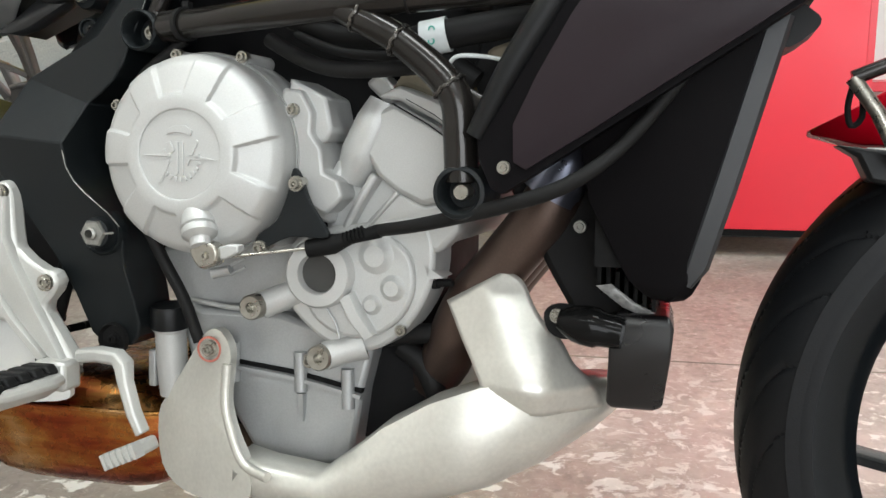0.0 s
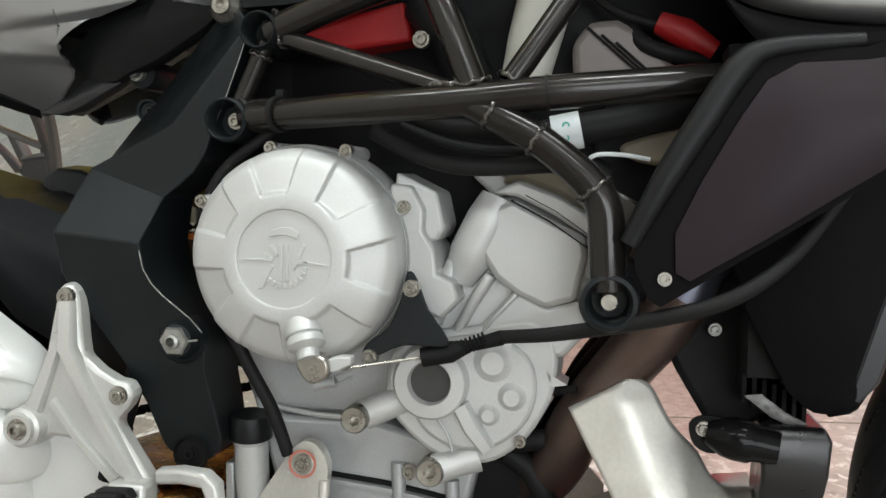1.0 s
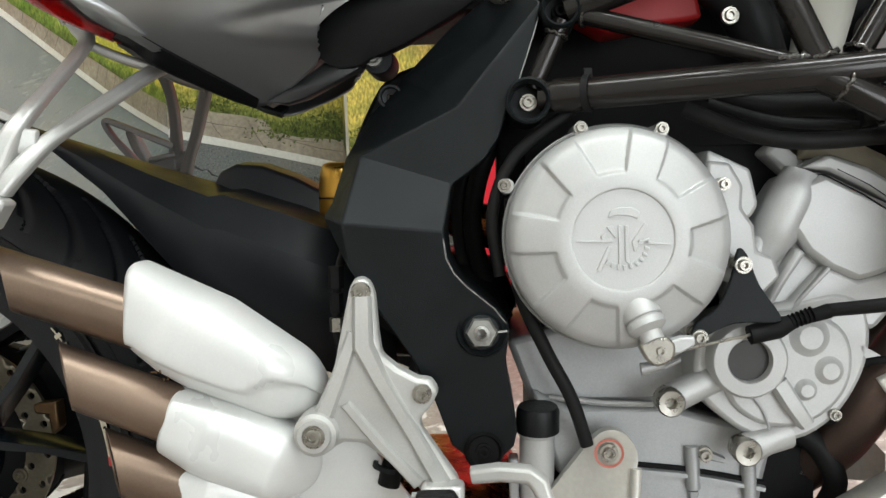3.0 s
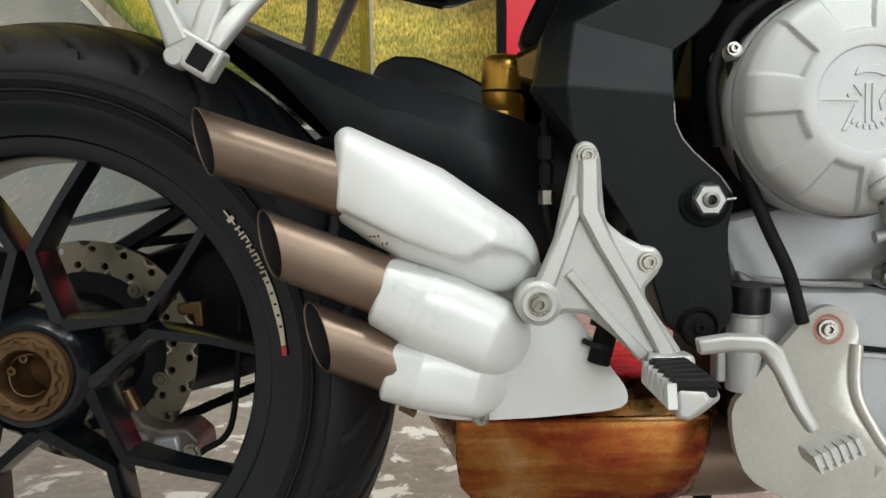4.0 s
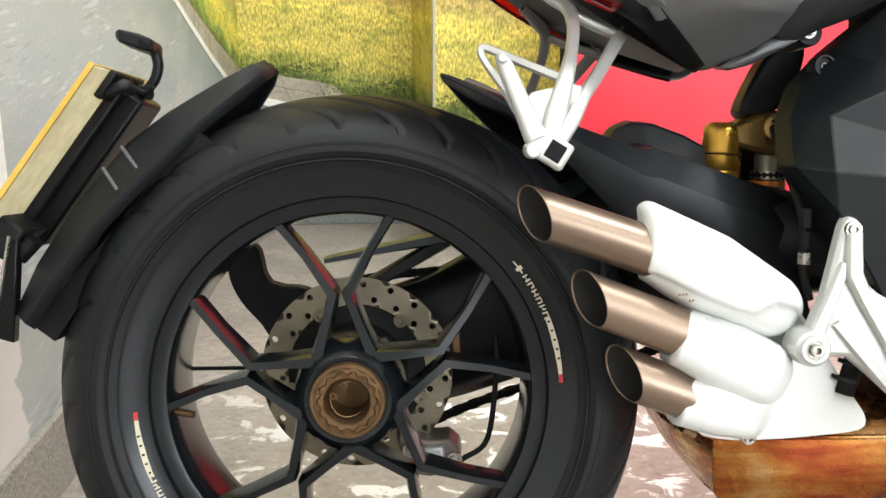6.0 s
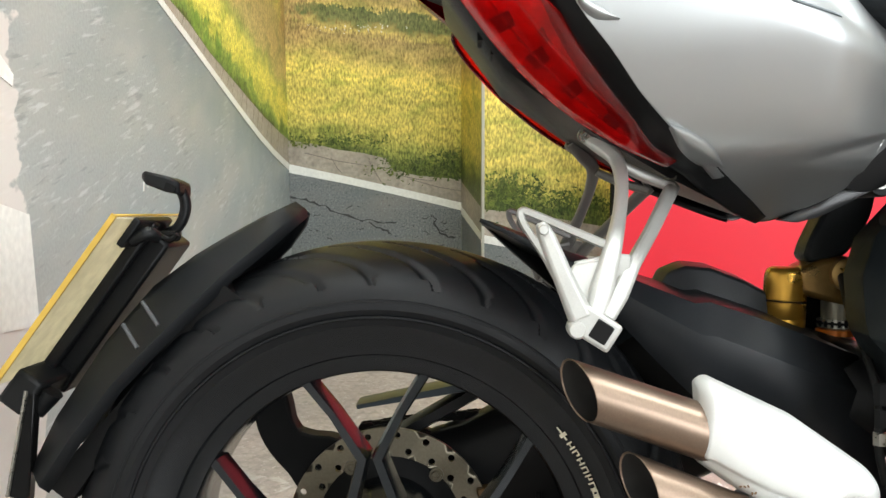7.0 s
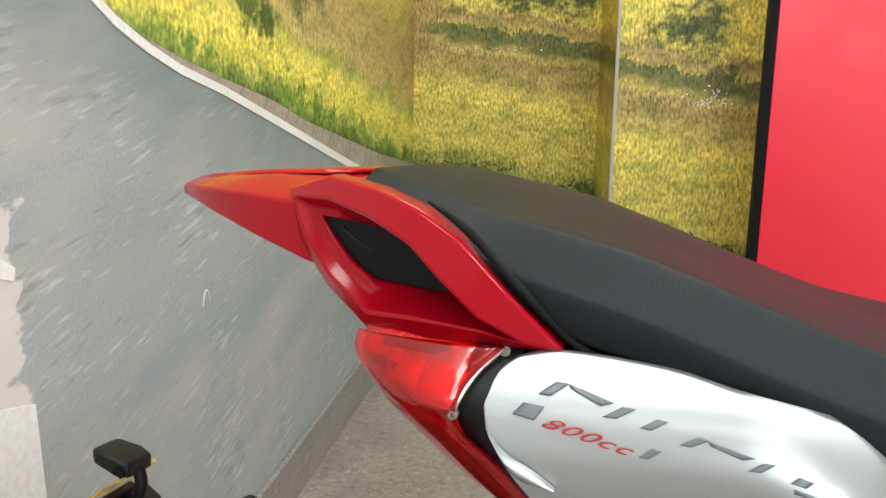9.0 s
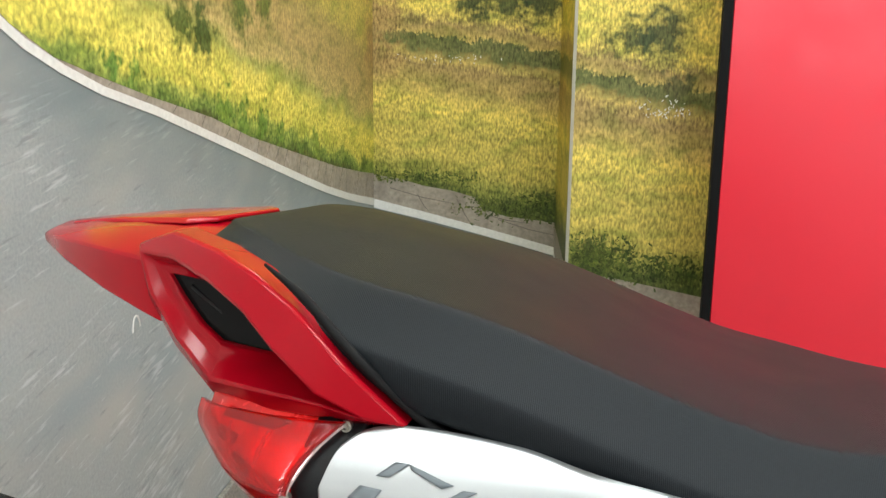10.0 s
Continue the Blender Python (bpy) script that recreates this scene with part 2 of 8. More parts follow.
def mural_asphalt(name, colour, streak=0.25, tilt=-9, pale=None):
    """Printed road surface: bluish and brownish patches with short pale strokes; pale gives where a ragged light edge begins."""
    m = material(name, colour, 0.42, 0.0, grain=0.12 if colour[0] > 0.25 else 0.45, grain_scale=170, blotch=0.05, blotch_scale=7, bump=0.1, bump_scale=60)
    nt = m.node_tree
    b = nt.nodes["Principled BSDF"]
    out = b.inputs["Base Color"].links[0].from_socket
    tc = nt.nodes.new("ShaderNodeTexCoord")
    turn = nt.nodes.new("ShaderNodeMapping")
    turn.inputs["Rotation"].default_value = (radians(tilt), 0, 0)
    nt.links.new(tc.outputs["Object"], turn.inputs["Vector"])

    def layer(out, source, scale, noise_scale, detail, lo, hi, amount, tone, extra=None):
        mp = nt.nodes.new("ShaderNodeMapping")
        mp.inputs["Scale"].default_value = scale
        nt.links.new(source, mp.inputs["Vector"])
        n = nt.nodes.new("ShaderNodeTexNoise")
        n.inputs["Scale"].default_value, n.inputs["Detail"].default_value = noise_scale, detail
        nt.links.new(mp.outputs["Vector"], n.inputs["Vector"])
        v = n.outputs["Fac"]
        if extra is not None:
            v = chain_math(nt, "MULTIPLY_ADD", extra, 5.0, v)
        mr = nt.nodes.new("ShaderNodeMapRange")
        mr.inputs["From Min"].default_value, mr.inputs["From Max"].default_value, mr.inputs["To Max"].default_value = lo, hi, amount
        nt.links.new(v, mr.inputs["Value"])
        mix = nt.nodes.new("ShaderNodeMix")
        mix.data_type = "RGBA"
        mix.inputs["B"].default_value = (*tone, 1)
        nt.links.new(mr.outputs["Result"], mix.inputs["Factor"])
        nt.links.new(out, mix.inputs["A"])
        return mix.outputs["Result"]

    def cloud(scale, size, detail=3.0):
        mp = nt.nodes.new("ShaderNodeMapping")
        mp.inputs["Scale"].default_value = scale
        nt.links.new(turn.outputs["Vector"], mp.inputs["Vector"])
        n = nt.nodes.new("ShaderNodeTexNoise")
        n.inputs["Scale"].default_value, n.inputs["Detail"].default_value = size, detail
        nt.links.new(mp.outputs["Vector"], n.inputs["Vector"])
        return n.outputs["Fac"]
    warm, cold = (tuple(c * k for c, k in zip(colour, ks)) for ks in ((1.28, 1.17, 1.08), (0.82, 0.9, 0.95)))
    out = layer(out, turn.outputs["Vector"], (1, 0.9, 3.2), 1.9, 6, 0.44, 0.62, 0.75, warm)
    out = layer(out, turn.outputs["Vector"], (1, 0.7, 2.4), 2.3, 5, 0.5, 0.66, 0.7, cold)
    cluster = chain_math(nt, "MULTIPLY", chain_math(nt, "ADD", cloud((1, 1.5, 3), 2.6), -0.55), 0.11)
    out = layer(out, turn.outputs["Vector"], (1, 9, 70), 1.6, 5, 0.56, 0.68, streak, tuple(min(c * 1.9, 0.62) for c in colour), cluster)
    out = layer(out, turn.outputs["Vector"], (1, 10, 75), 1.4, 4, 0.58, 0.7, streak * 0.9, tuple(c * 0.5 for c in colour), cluster)
    if pale is not None:
        by_line = nt.nodes.new("ShaderNodeVectorMath")
        by_line.operation = "DOT_PRODUCT"
        by_line.inputs[1].default_value = (0, 0.285, 1)
        nt.links.new(tc.outputs["Object"], by_line.inputs[0])
        out = layer(out, turn.outputs["Vector"], (1, 3, 7), 2.0, 5, 2.05, 3.0, 0.8, tuple(c * k for c, k in zip(colour, (0.52, 0.62, 0.66))), by_line.outputs["Value"])
        sep = nt.nodes.new("ShaderNodeSeparateXYZ")
        nt.links.new(tc.outputs["Object"], sep.inputs[0])
        far = chain_math(nt, "MULTIPLY_ADD", sep.outputs["Y"], -1.0, -pale)
        out = layer(out, turn.outputs["Vector"], (1, 9, 16), 1.2, 4, 0.5, 0.54, 0.8, (0.66, 0.62, 0.58), far)
    else:
        out = layer(out, tc.outputs["Object"], (1, 1, 1), 150, 5, 0.58, 0.66, 0.6, tuple(c * 1.8 for c in colour))
        out = layer(out, tc.outputs["Object"], (1, 1, 1.4), 105, 5, 0.6, 0.68, 0.75, tuple(c * 0.3 for c in colour))
    nt.links.new(out, b.inputs["Base Color"])
    return m


def floor_material():
    """Mottled brown sheet floor with pinkish blotches, pale flecks and worn white veins under the machine; brightness
    painted in by the front wheel.
    """
    m = material("mottled_floor", (0.25, 0.215, 0.19), 0.36, 0.0, grain=0.22, grain_scale=60, blotch=0.2, blotch_scale=5, bump=0.15, bump_scale=40)
    nt = m.node_tree
    b = nt.nodes["Principled BSDF"]
    base = b.inputs["Base Color"].links[0].from_socket
    tc = nt.nodes.new("ShaderNodeTexCoord")

    def veins(scale, lo, hi, amount, colour, base):
        n = nt.nodes.new("ShaderNodeTexNoise")
        n.inputs["Scale"].default_value, n.inputs["Detail"].default_value, n.inputs["Roughness"].default_value = scale, 9.0, 0.62
        n.inputs["Distortion"].default_value = 0.6
        mr = nt.nodes.new("ShaderNodeMapRange")
        mr.inputs["From Min"].default_value, mr.inputs["From Max"].default_value, mr.inputs["To Max"].default_value = lo, hi, amount
        mix = nt.nodes.new("ShaderNodeMix")
        mix.data_type = "RGBA"
        mix.inputs["B"].default_value = (*colour, 1)
        nt.links.new(tc.outputs["Object"], n.inputs["Vector"])
        nt.links.new(n.outputs["Fac"], mr.inputs["Value"])
        nt.links.new(mr.outputs["Result"], mix.inputs["Factor"])
        nt.links.new(base, mix.inputs["A"])
        return mix.outputs["Result"]

    out = veins(2.2, 0.48, 0.75, 0.45, (0.34, 0.26, 0.235), base)
    out = veins(62, 0.59, 0.65, 0.55, (0.5, 0.465, 0.425), out)
    out = veins(150, 0.62, 0.68, 0.5, (0.6, 0.57, 0.53), out)
    out = veins(75, 0.6, 0.68, 0.5, (0.1, 0.085, 0.075), out)
    out = veins(26, 0.66, 0.69, 0.45, (0.6, 0.57, 0.53), out)
    out = veins(40, 0.52, 0.6, 0.5, (0.13, 0.108, 0.092), out)
    # flaked paint round the machine's rear wheel only
    ball = nt.nodes.new("ShaderNodeVectorMath")
    ball.operation = "DISTANCE"
    ball.inputs[1].default_value = (0.85, -2.2, 0)
    nt.links.new(tc.outputs["Object"], ball.inputs[0])
    near = nt.nodes.new("ShaderNodeMapRange")
    for key, value in (("From Min", 0.4), ("From Max", 0.9), ("To Min", 1.0), ("To Max", 0.0)):
        near.inputs[key].default_value = value
    nt.links.new(ball.outputs["Value"], near.inputs["Value"])
    # window light by the front wheel painted as a paler base, under real flecks
    ball2 = nt.nodes.new("ShaderNodeVectorMath")
    ball2.operation = "DISTANCE"
    ball2.inputs[1].default_value = (2.15, -2.3, 0)
    nt.links.new(tc.outputs["Object"], ball2.inputs[0])
    front_lit = nt.nodes.new("ShaderNodeMapRange")
    for key, value in (("From Min", 0.5), ("From Max", 1.0), ("To Min", 1.0), ("To Max", 0.0)):
        front_lit.inputs[key].default_value = value
    nt.links.new(ball2.outputs["Value"], front_lit.inputs["Value"])
    lit_pink = veins(9, 0.3, 0.55, 0.7, (0.5, 0.385, 0.355), out)
    flecks = veins(34, 0.54, 0.6, 0.8, (0.7, 0.64, 0.6), lit_pink)
    speck = nt.nodes.new("ShaderNodeMix")
    speck.data_type = "RGBA"
    nt.links.new(front_lit.outputs["Result"], speck.inputs["Factor"])
    nt.links.new(out, speck.inputs["A"])
    nt.links.new(flecks, speck.inputs["B"])
    out = speck.outputs["Result"]
    worn = veins(6, 0.3, 0.6, 0.45, (0.36, 0.34, 0.315), out)
    worn = veins(13, 0.545, 0.58, 0.9, (0.78, 0.77, 0.74), worn)
    mix = nt.nodes.new("ShaderNodeMix")
    mix.data_type = "RGBA"
    nt.links.new(near.outputs["Result"], mix.inputs["Factor"])
    nt.links.new(out, mix.inputs["A"])
    nt.links.new(worn, mix.inputs["B"])
    out = mix.outputs["Result"]
    nt.links.new(out, b.inputs["Base Color"])
    return m


RED_BOARD = material("red_laminate", (0.63, 0.013, 0.03), 0.36, 0.0, blotch=0.02)
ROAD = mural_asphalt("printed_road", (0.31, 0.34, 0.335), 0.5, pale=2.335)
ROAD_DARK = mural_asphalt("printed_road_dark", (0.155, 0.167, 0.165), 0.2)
LINE = material("printed_white_line", (0.72, 0.72, 0.68), 0.45, 0.0, grain=0.08, grain_scale=90, blotch=0.06)
KERB = material("printed_stone_edge", (0.33, 0.29, 0.235), 0.5, 0.0, grain=0.22, grain_scale=70, blotch=0.2, blotch_scale=12)
JOINT = material("printed_joint", (0.19, 0.165, 0.135), 0.6)
CRACK = material("printed_crack", (0.035, 0.035, 0.035), 0.6)
FLAKE = material("printed_pale_patch", (0.66, 0.65, 0.62), 0.5, 0.0, grain=0.15, grain_scale=40, blotch=0.2, blotch_scale=14)
FOOT_C, GREEN_C, YELLOW_C, BRIGHT_C, OCHRE_C, BROWN_C, BAND_C = (0.11, 0.14, 0.032), (0.29, 0.3, 0.065), (0.6, 0.49, 0.11), (0.76, 0.61, 0.13), (0.55, 0.41, 0.12), (0.38, 0.27, 0.1), (0.16, 0.17, 0.055)
MEADOW = [(0.0, FOOT_C), (0.03, FOOT_C), (0.07, GREEN_C), (0.14, YELLOW_C), (0.27, YELLOW_C), (0.33, BRIGHT_C), (0.39, OCHRE_C), (0.46, BROWN_C), (0.495, OCHRE_C), (0.525, BAND_C), (0.575, BAND_C), (0.585, OCHRE_C), (0.62, BROWN_C), (0.66, BRIGHT_C), (0.9, BRIGHT_C)]
GRASS = mural_field("printed_meadow", (0.16, 0, 1), 0.55, 0.9, MEADOW, 150, (1, 1, 0.42), contrast=0.55, ragged=0.028, drift=0.04, swirl=0.4, bushes=[((0.02, 0, 1.0), 0.07, (0.42, 0.28, 0.1)), ((0.03, 0, 1.15), 0.09, (0.42, 0.28, 0.1)), ((0.36, 0, 1.19), 0.075, (0.035, 0.06, 0.018)), ((0.47, 0, 1.2), 0.07, (0.06, 0.08, 0.02)), ((0.58, 0, 1.2), 0.08, (0.035, 0.06, 0.018)), ((0.66, 0, 0.5), 0.06, (0.05, 0.075, 0.02))])
GRASS_P = mural_field("printed_meadow_pillar", (0.15, 0, 1), 0.46, 0.9, [(h + (0.03 if 0 < h < 0.3 else 0.07 if h else 0), c) for h, c in MEADOW], 150, (1, 1, 0.42), contrast=0.55, ragged=0.028, drift=0.04, swirl=0.4, bushes=[((0.86, -0.44, 1.085), 0.06, (0.08, 0.1, 0.03)), ((0.95, -0.44, 1.1), 0.075, (0.06, 0.085, 0.03)), ((1.0, -0.44, 0.965), 0.04, (0.13, 0.13, 0.05)), ((0.78, -0.44, 0.44), 0.06, (0.06, 0.085, 0.02)), ((1.05, -0.44, 0.38), 0.05, (0.07, 0.1, 0.02))])
VERGE = mural_field("printed_verge", (0, 0.225, 1), 0.585, 0.9, [(0.0, (0.1, 0.13, 0.035)), (0.018, (0.15, 0.23, 0.05)), (0.045, (0.32, 0.38, 0.08)), (0.07, (0.62, 0.56, 0.1)), (0.12, (0.78, 0.67, 0.12)), (0.16, (0.74, 0.64, 0.13)), (0.19, (0.44, 0.43, 0.11)), (0.225, (0.53, 0.41, 0.15)), (0.3, (0.5, 0.36, 0.14)), (0.4, (0.45, 0.34, 0.12)), (0.46, (0.58, 0.47, 0.12)), (0.9, (0.62, 0.52, 0.12))], 110, (1, 0.8, 0.7), 0.4, 0.022, 0.05, 0.4,
                    [((0, -1.46, 1.1), 0.065, (0.05, 0.09, 0.025)), ((0, -1.56, 1.125), 0.05, (0.09, 0.13, 0.03)), ((0, -1.25, 1.15), 0.06, (0.1, 0.15, 0.035)), ((0, -1.1, 1.16), 0.05, (0.14, 0.17, 0.04)), ((0, -1.36, 0.94), 0.032, (0.2, 0.31, 0.05)), ((0, -1.26, 0.917), 0.042, (0.15, 0.26, 0.045)), ((0, -1.14, 0.89), 0.04, (0.16, 0.27, 0.045)), ((0, -1.0, 0.855), 0.034, (0.17, 0.27, 0.05)), ((0, -1.82, 1.047), 0.03, (0.13, 0.25, 0.045)), ((0, -1.75, 1.03), 0.026, (0.17, 0.28, 0.05)), ((0, -0.7, 0.79), 0.035, (0.22, 0.3, 0.05)), ((0, -0.15, 0.66), 0.04, (0.16, 0.22, 0.05)), ((0, -0.03, 1.05), 0.1, (0.42, 0.27, 0.1)), ((0, -0.05, 1.3), 0.12, (0.4, 0.26, 0.1))])
GRASS_DARK = mural_field("printed_foot_leaves", (0, 0, 1), 0.2, 1.0, [(0.0, (0.05, 0.08, 0.015)), (0.5, (0.12, 0.15, 0.025)), (1.0, (0.3, 0.3, 0.05))], 70, contrast=0.6, ragged=0.4)
FLOOR_M = floor_material()
SKIRTING = mural_asphalt("printed_skirting", (0.235, 0.225, 0.2), 0.3)
WHITE_TRIM = material("white_edge_trim", (0.4, 0.39, 0.33), 0.4, 0.0, blotch=0.12, blotch_scale=9)
PAINT = material("white_wall_paint", (0.72, 0.71, 0.68), 0.6, 0.0, blotch=0.05)
CEIL = material("ceiling_paint", (0.78, 0.78, 0.76), 0.7, 0.0, blotch=0.04)
BLACK_EDGE = material("black_edging", (0.006, 0.006, 0.006), 0.6, 0.0, blotch=0.2)


def setting(name, bm, mat, label="", bevel=0.0):
    ob = part(name, bm, mat, None, label, bevel=bevel)
    ob.matrix_world = ROOM
    ob["kind"] = "structure"
    return ob


def room_block(name, x0, x1, y0, y1, z0, z1, mat, bevel=0.0):
    return setting(name, block(x0, x1, y0, y1, z0, z1), mat, "", bevel)


floor = room_block("floor", -0.15, 5.2, -7.2, 0.15, -0.1, 0.0, FLOOR_M)
room_block("wall_west", -0.15, 0, -7.2, 0.15, 0, 2.9, ROAD)
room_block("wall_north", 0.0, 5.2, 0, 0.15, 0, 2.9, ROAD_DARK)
room_block("wall_east", 5.2, 5.35, -7.2, 0.15, 0, 2.9, PAINT)
# south wall with the shop window's opening
for x0, x1, z0, z1 in ((-0.15, 1.9, 0, 2.9), (4.9, 5.35, 0, 2.9), (1.9, 4.9, 0, 0.35), (1.9, 4.9, 2.6, 2.9)):
    room_block("wall_south", x0, x1, -7.35, -7.2, z0, z1, PAINT)
room_block("ceiling", -0.15, 5.35, -7.35, 0.15, 2.9, 3.0, CEIL)
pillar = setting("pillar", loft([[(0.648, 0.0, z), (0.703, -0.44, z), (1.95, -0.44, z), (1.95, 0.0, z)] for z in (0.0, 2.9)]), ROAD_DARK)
setting("edge_trim", loft([[(0.700, -0.443, z), (0.7085, -0.4435, z), (0.709, -0.4405, z), (0.7035, -0.4405, z), (0.7005, -0.425, z), (0.698, -0.425, z)] for z in (0.003, 2.9)]), WHITE_TRIM)
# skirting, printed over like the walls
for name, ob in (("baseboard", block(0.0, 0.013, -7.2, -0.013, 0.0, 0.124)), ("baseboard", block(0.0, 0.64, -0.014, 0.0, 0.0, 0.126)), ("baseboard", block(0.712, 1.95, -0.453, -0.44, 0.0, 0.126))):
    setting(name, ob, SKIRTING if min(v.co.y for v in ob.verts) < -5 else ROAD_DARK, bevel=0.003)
room_block("floor_seam", 1.15, 5.2, -1.702, -1.697, 0.0, 0.0008, JOINT)
room_block("floor_seam", 2.2, 2.204, -7.2, -1.697, 0.0, 0.0008, JOINT)

# ---- the printed mural: flat sheets on the walls ----
mural = thing("wall_mural", "printed country road mural wrapped round the wall corner", "mural", m=ROOM)


def wall_sheet(points, wall, lift):
    """A flat sheet from (along, z) points: W on the west wall, N on the north wall, P on the pillar's face, S on its side."""
    def put(a, z, h):
        if wall == "W":
            return (h, -a, z)
        if wall == "N":
            return (a, -h, z)
        if wall == "P":
            return (a, -0.44 - h, z)
        t = a / 0.4434
        return (0.648 + 0.055 * t - h, -0.44 * t, z)
    bm = bmesh.new()
    ring_faces(bm, [[put(a, z, 0.0) for a, z in points], [put(a, z, lift) for a, z in points]])
    return bm


def sheet(name, points, wall, lift, mat, parent=None):
    return part(name, wall_sheet(points, wall, lift), mat, parent or mural, smooth=0)


def ribbon(name, centre, widths, wall, lift, mat, parent=None):
    up, dn = [], []
    for i, (a, z) in enumerate(centre):
        b, c = centre[max(i - 1, 0)], centre[min(i + 1, len(centre) - 1)]
        d = Vector((c[0] - b[0], c[1] - b[1])).normalized()
        up.append((a - d.y * widths[i] / 2, z + d.x * widths[i] / 2))
        dn.append((a + d.y * widths[i] / 2, z - d.x * widths[i] / 2))
    return sheet(name, up + dn[::-1], wall, lift, mat, parent)


# west wall: a is the distance from the corner
W_LINE = [(0.0, 0.497), (0.17, 0.535), (0.35, 0.577), (0.6, 0.642), (0.85, 0.715), (1.05, 0.775), (1.35, 0.866), (1.68, 0.965), (1.86, 1.012), (1.97, 1.05), (2.06, 1.088), (2.15, 1.14), (2.28, 1.25), (2.42, 1.42), (2.55, 1.65)]
W_FOOT = [(0.0, 0.6), (0.18, 0.632), (0.49, 0.695), (0.8, 0.768), (1.22, 0.868), (1.43, 0.93), (1.7, 0.992), (1.85, 1.03), (1.99, 1.068), (2.09, 1.115), (2.19, 1.19), (2.3, 1.3), (2.43, 1.46), (2.55, 1.68)]
sheet("grass_verge", W_FOOT + [(2.55, 2.9), (0.0, 2.9)], "W", 0.0012, VERGE)
sheet("stone_edge", W_LINE + W_FOOT[::-1], "W", 0.0008, KERB)
ribbon("white_line", W_LINE, [0.026, 0.024, 0.022, 0.021, 0.02, 0.019, 0.018, 0.016, 0.015, 0.015, 0.015, 0.015, 0.014, 0.013, 0.012], "W", 0.0018, LINE)
for pts in ([(2.32, 0.62), (2.44, 0.655), (2.44, 0.49), (2.315, 0.47)], [(2.335, 0.80), (2.42, 0.86), (2.42, 0.815), (2.34, 0.785)], [(2.4, 0.95), (2.5, 1.0), (2.5, 0.97), (2.41, 0.92)]):
    sheet("lane_mark", pts, "W", 0.0014, LINE)
joint_rng = random.Random(5)
a = 0.03
while a < 2.2:
    z0, z1 = (float(np.interp(a, [p[0] for p in row], [p[1] for p in row])) for row in (W_LINE, W_FOOT))
    lean = joint_rng.uniform(0.02, 0.09)
    ribbon("slab_joint", [(a, z0 + 0.012), (a - lean * 0.5, (z0 + z1) / 2 + 0.008 + lean * 0.12), (a - lean, z1 - 0.002 + lean * 0.2)], [0.001, 0.0028, 0.001], "W", 0.0011, JOINT)
    a += joint_rng.uniform(0.05, 0.13)
# curled scratch
ribbon("scratch", [(1.805 + 0.014 * math.cos(t), 0.588 + 0.03 * math.sin(t) + 0.004 * t) for t in (0.3 + 0.35 * k for k in range(9))], [0.003] * 9, "W", 0.0016, FLAKE)

# north wall
N_LINE = [(0.0, 0.492), (0.2, 0.45), (0.383, 0.408), (0.55, 0.368), (0.7, 0.33)]
N_FOOT = [(0.0, 0.596), (0.1, 0.583), (0.18, 0.562), (0.28, 0.548), (0.365, 0.527), (0.39, 0.487), (0.48, 0.462), (0.595, 0.452), (0.7, 0.442)]
sheet("stone_edge", N_LINE + N_FOOT[::-1], "N", 0.0008, KERB)
sheet("grass_field", N_FOOT + [(0.7, 2.9), (0.0, 2.9)], "N", 0.0012, GRASS)
ribbon("white_line", N_LINE, [0.032, 0.028, 0.027, 0.028, 0.03], "N", 0.0016, LINE)
for a0, z0, a1, z1 in ((0.06, 0.55, 0.3, 0.5), (0.16, 0.53, 0.2, 0.47), (0.3, 0.52, 0.36, 0.42), (0.39, 0.47, 0.56, 0.44), (0.45, 0.45, 0.66, 0.4)):
    ribbon("slab_joint", [(a0, z0), ((a0 + a1) / 2, (z0 + z1) / 2 - 0.006), (a1, z1)], [0.003, 0.004, 0.002], "N", 0.0011, JOINT)
rng = random.Random(11)
for pts in ([(0.0, 0.384), (0.06, 0.372), (0.128, 0.348), (0.18, 0.325), (0.252, 0.296), (0.33, 0.288), (0.42, 0.283)], [(0.3, 0.285), (0.335, 0.262), (0.37, 0.25), (0.385, 0.235)], [(0.53, 0.31), (0.55, 0.295), (0.545, 0.275), (0.57, 0.25), (0.6, 0.243)], [(0.56, 0.245), (0.6, 0.225), (0.63, 0.22)]):
    path = []
    for (a, z), (b, c) in zip(pts, pts[1:]):
        path += [(a + (b - a) * k / 4 + rng.uniform(-0.004, 0.004), z + (c - z) * k / 4 + rng.uniform(-0.005, 0.005)) for k in range(4)]
    ribbon("road_crack", path, [rng.uniform(0.002, 0.009) for _ in path], "N", 0.001, CRACK)

for k in range(26):
    a, z = rng.uniform(0.02, 0.62), rng.uniform(0.15, 0.36)
    z = min(z, 0.42 - 0.24 * a)
    d = rng.uniform(-0.5, 0.3)
    path = [(a + 0.007 * i * math.cos(d) + rng.uniform(-0.002, 0.002), z + 0.007 * i * math.sin(d) + rng.uniform(-0.003, 0.003)) for i in range(rng.randint(2, 5))]
    ribbon("road_crack", path, [rng.uniform(0.0015, 0.004) for _ in path], "N", 0.0011, CRACK)

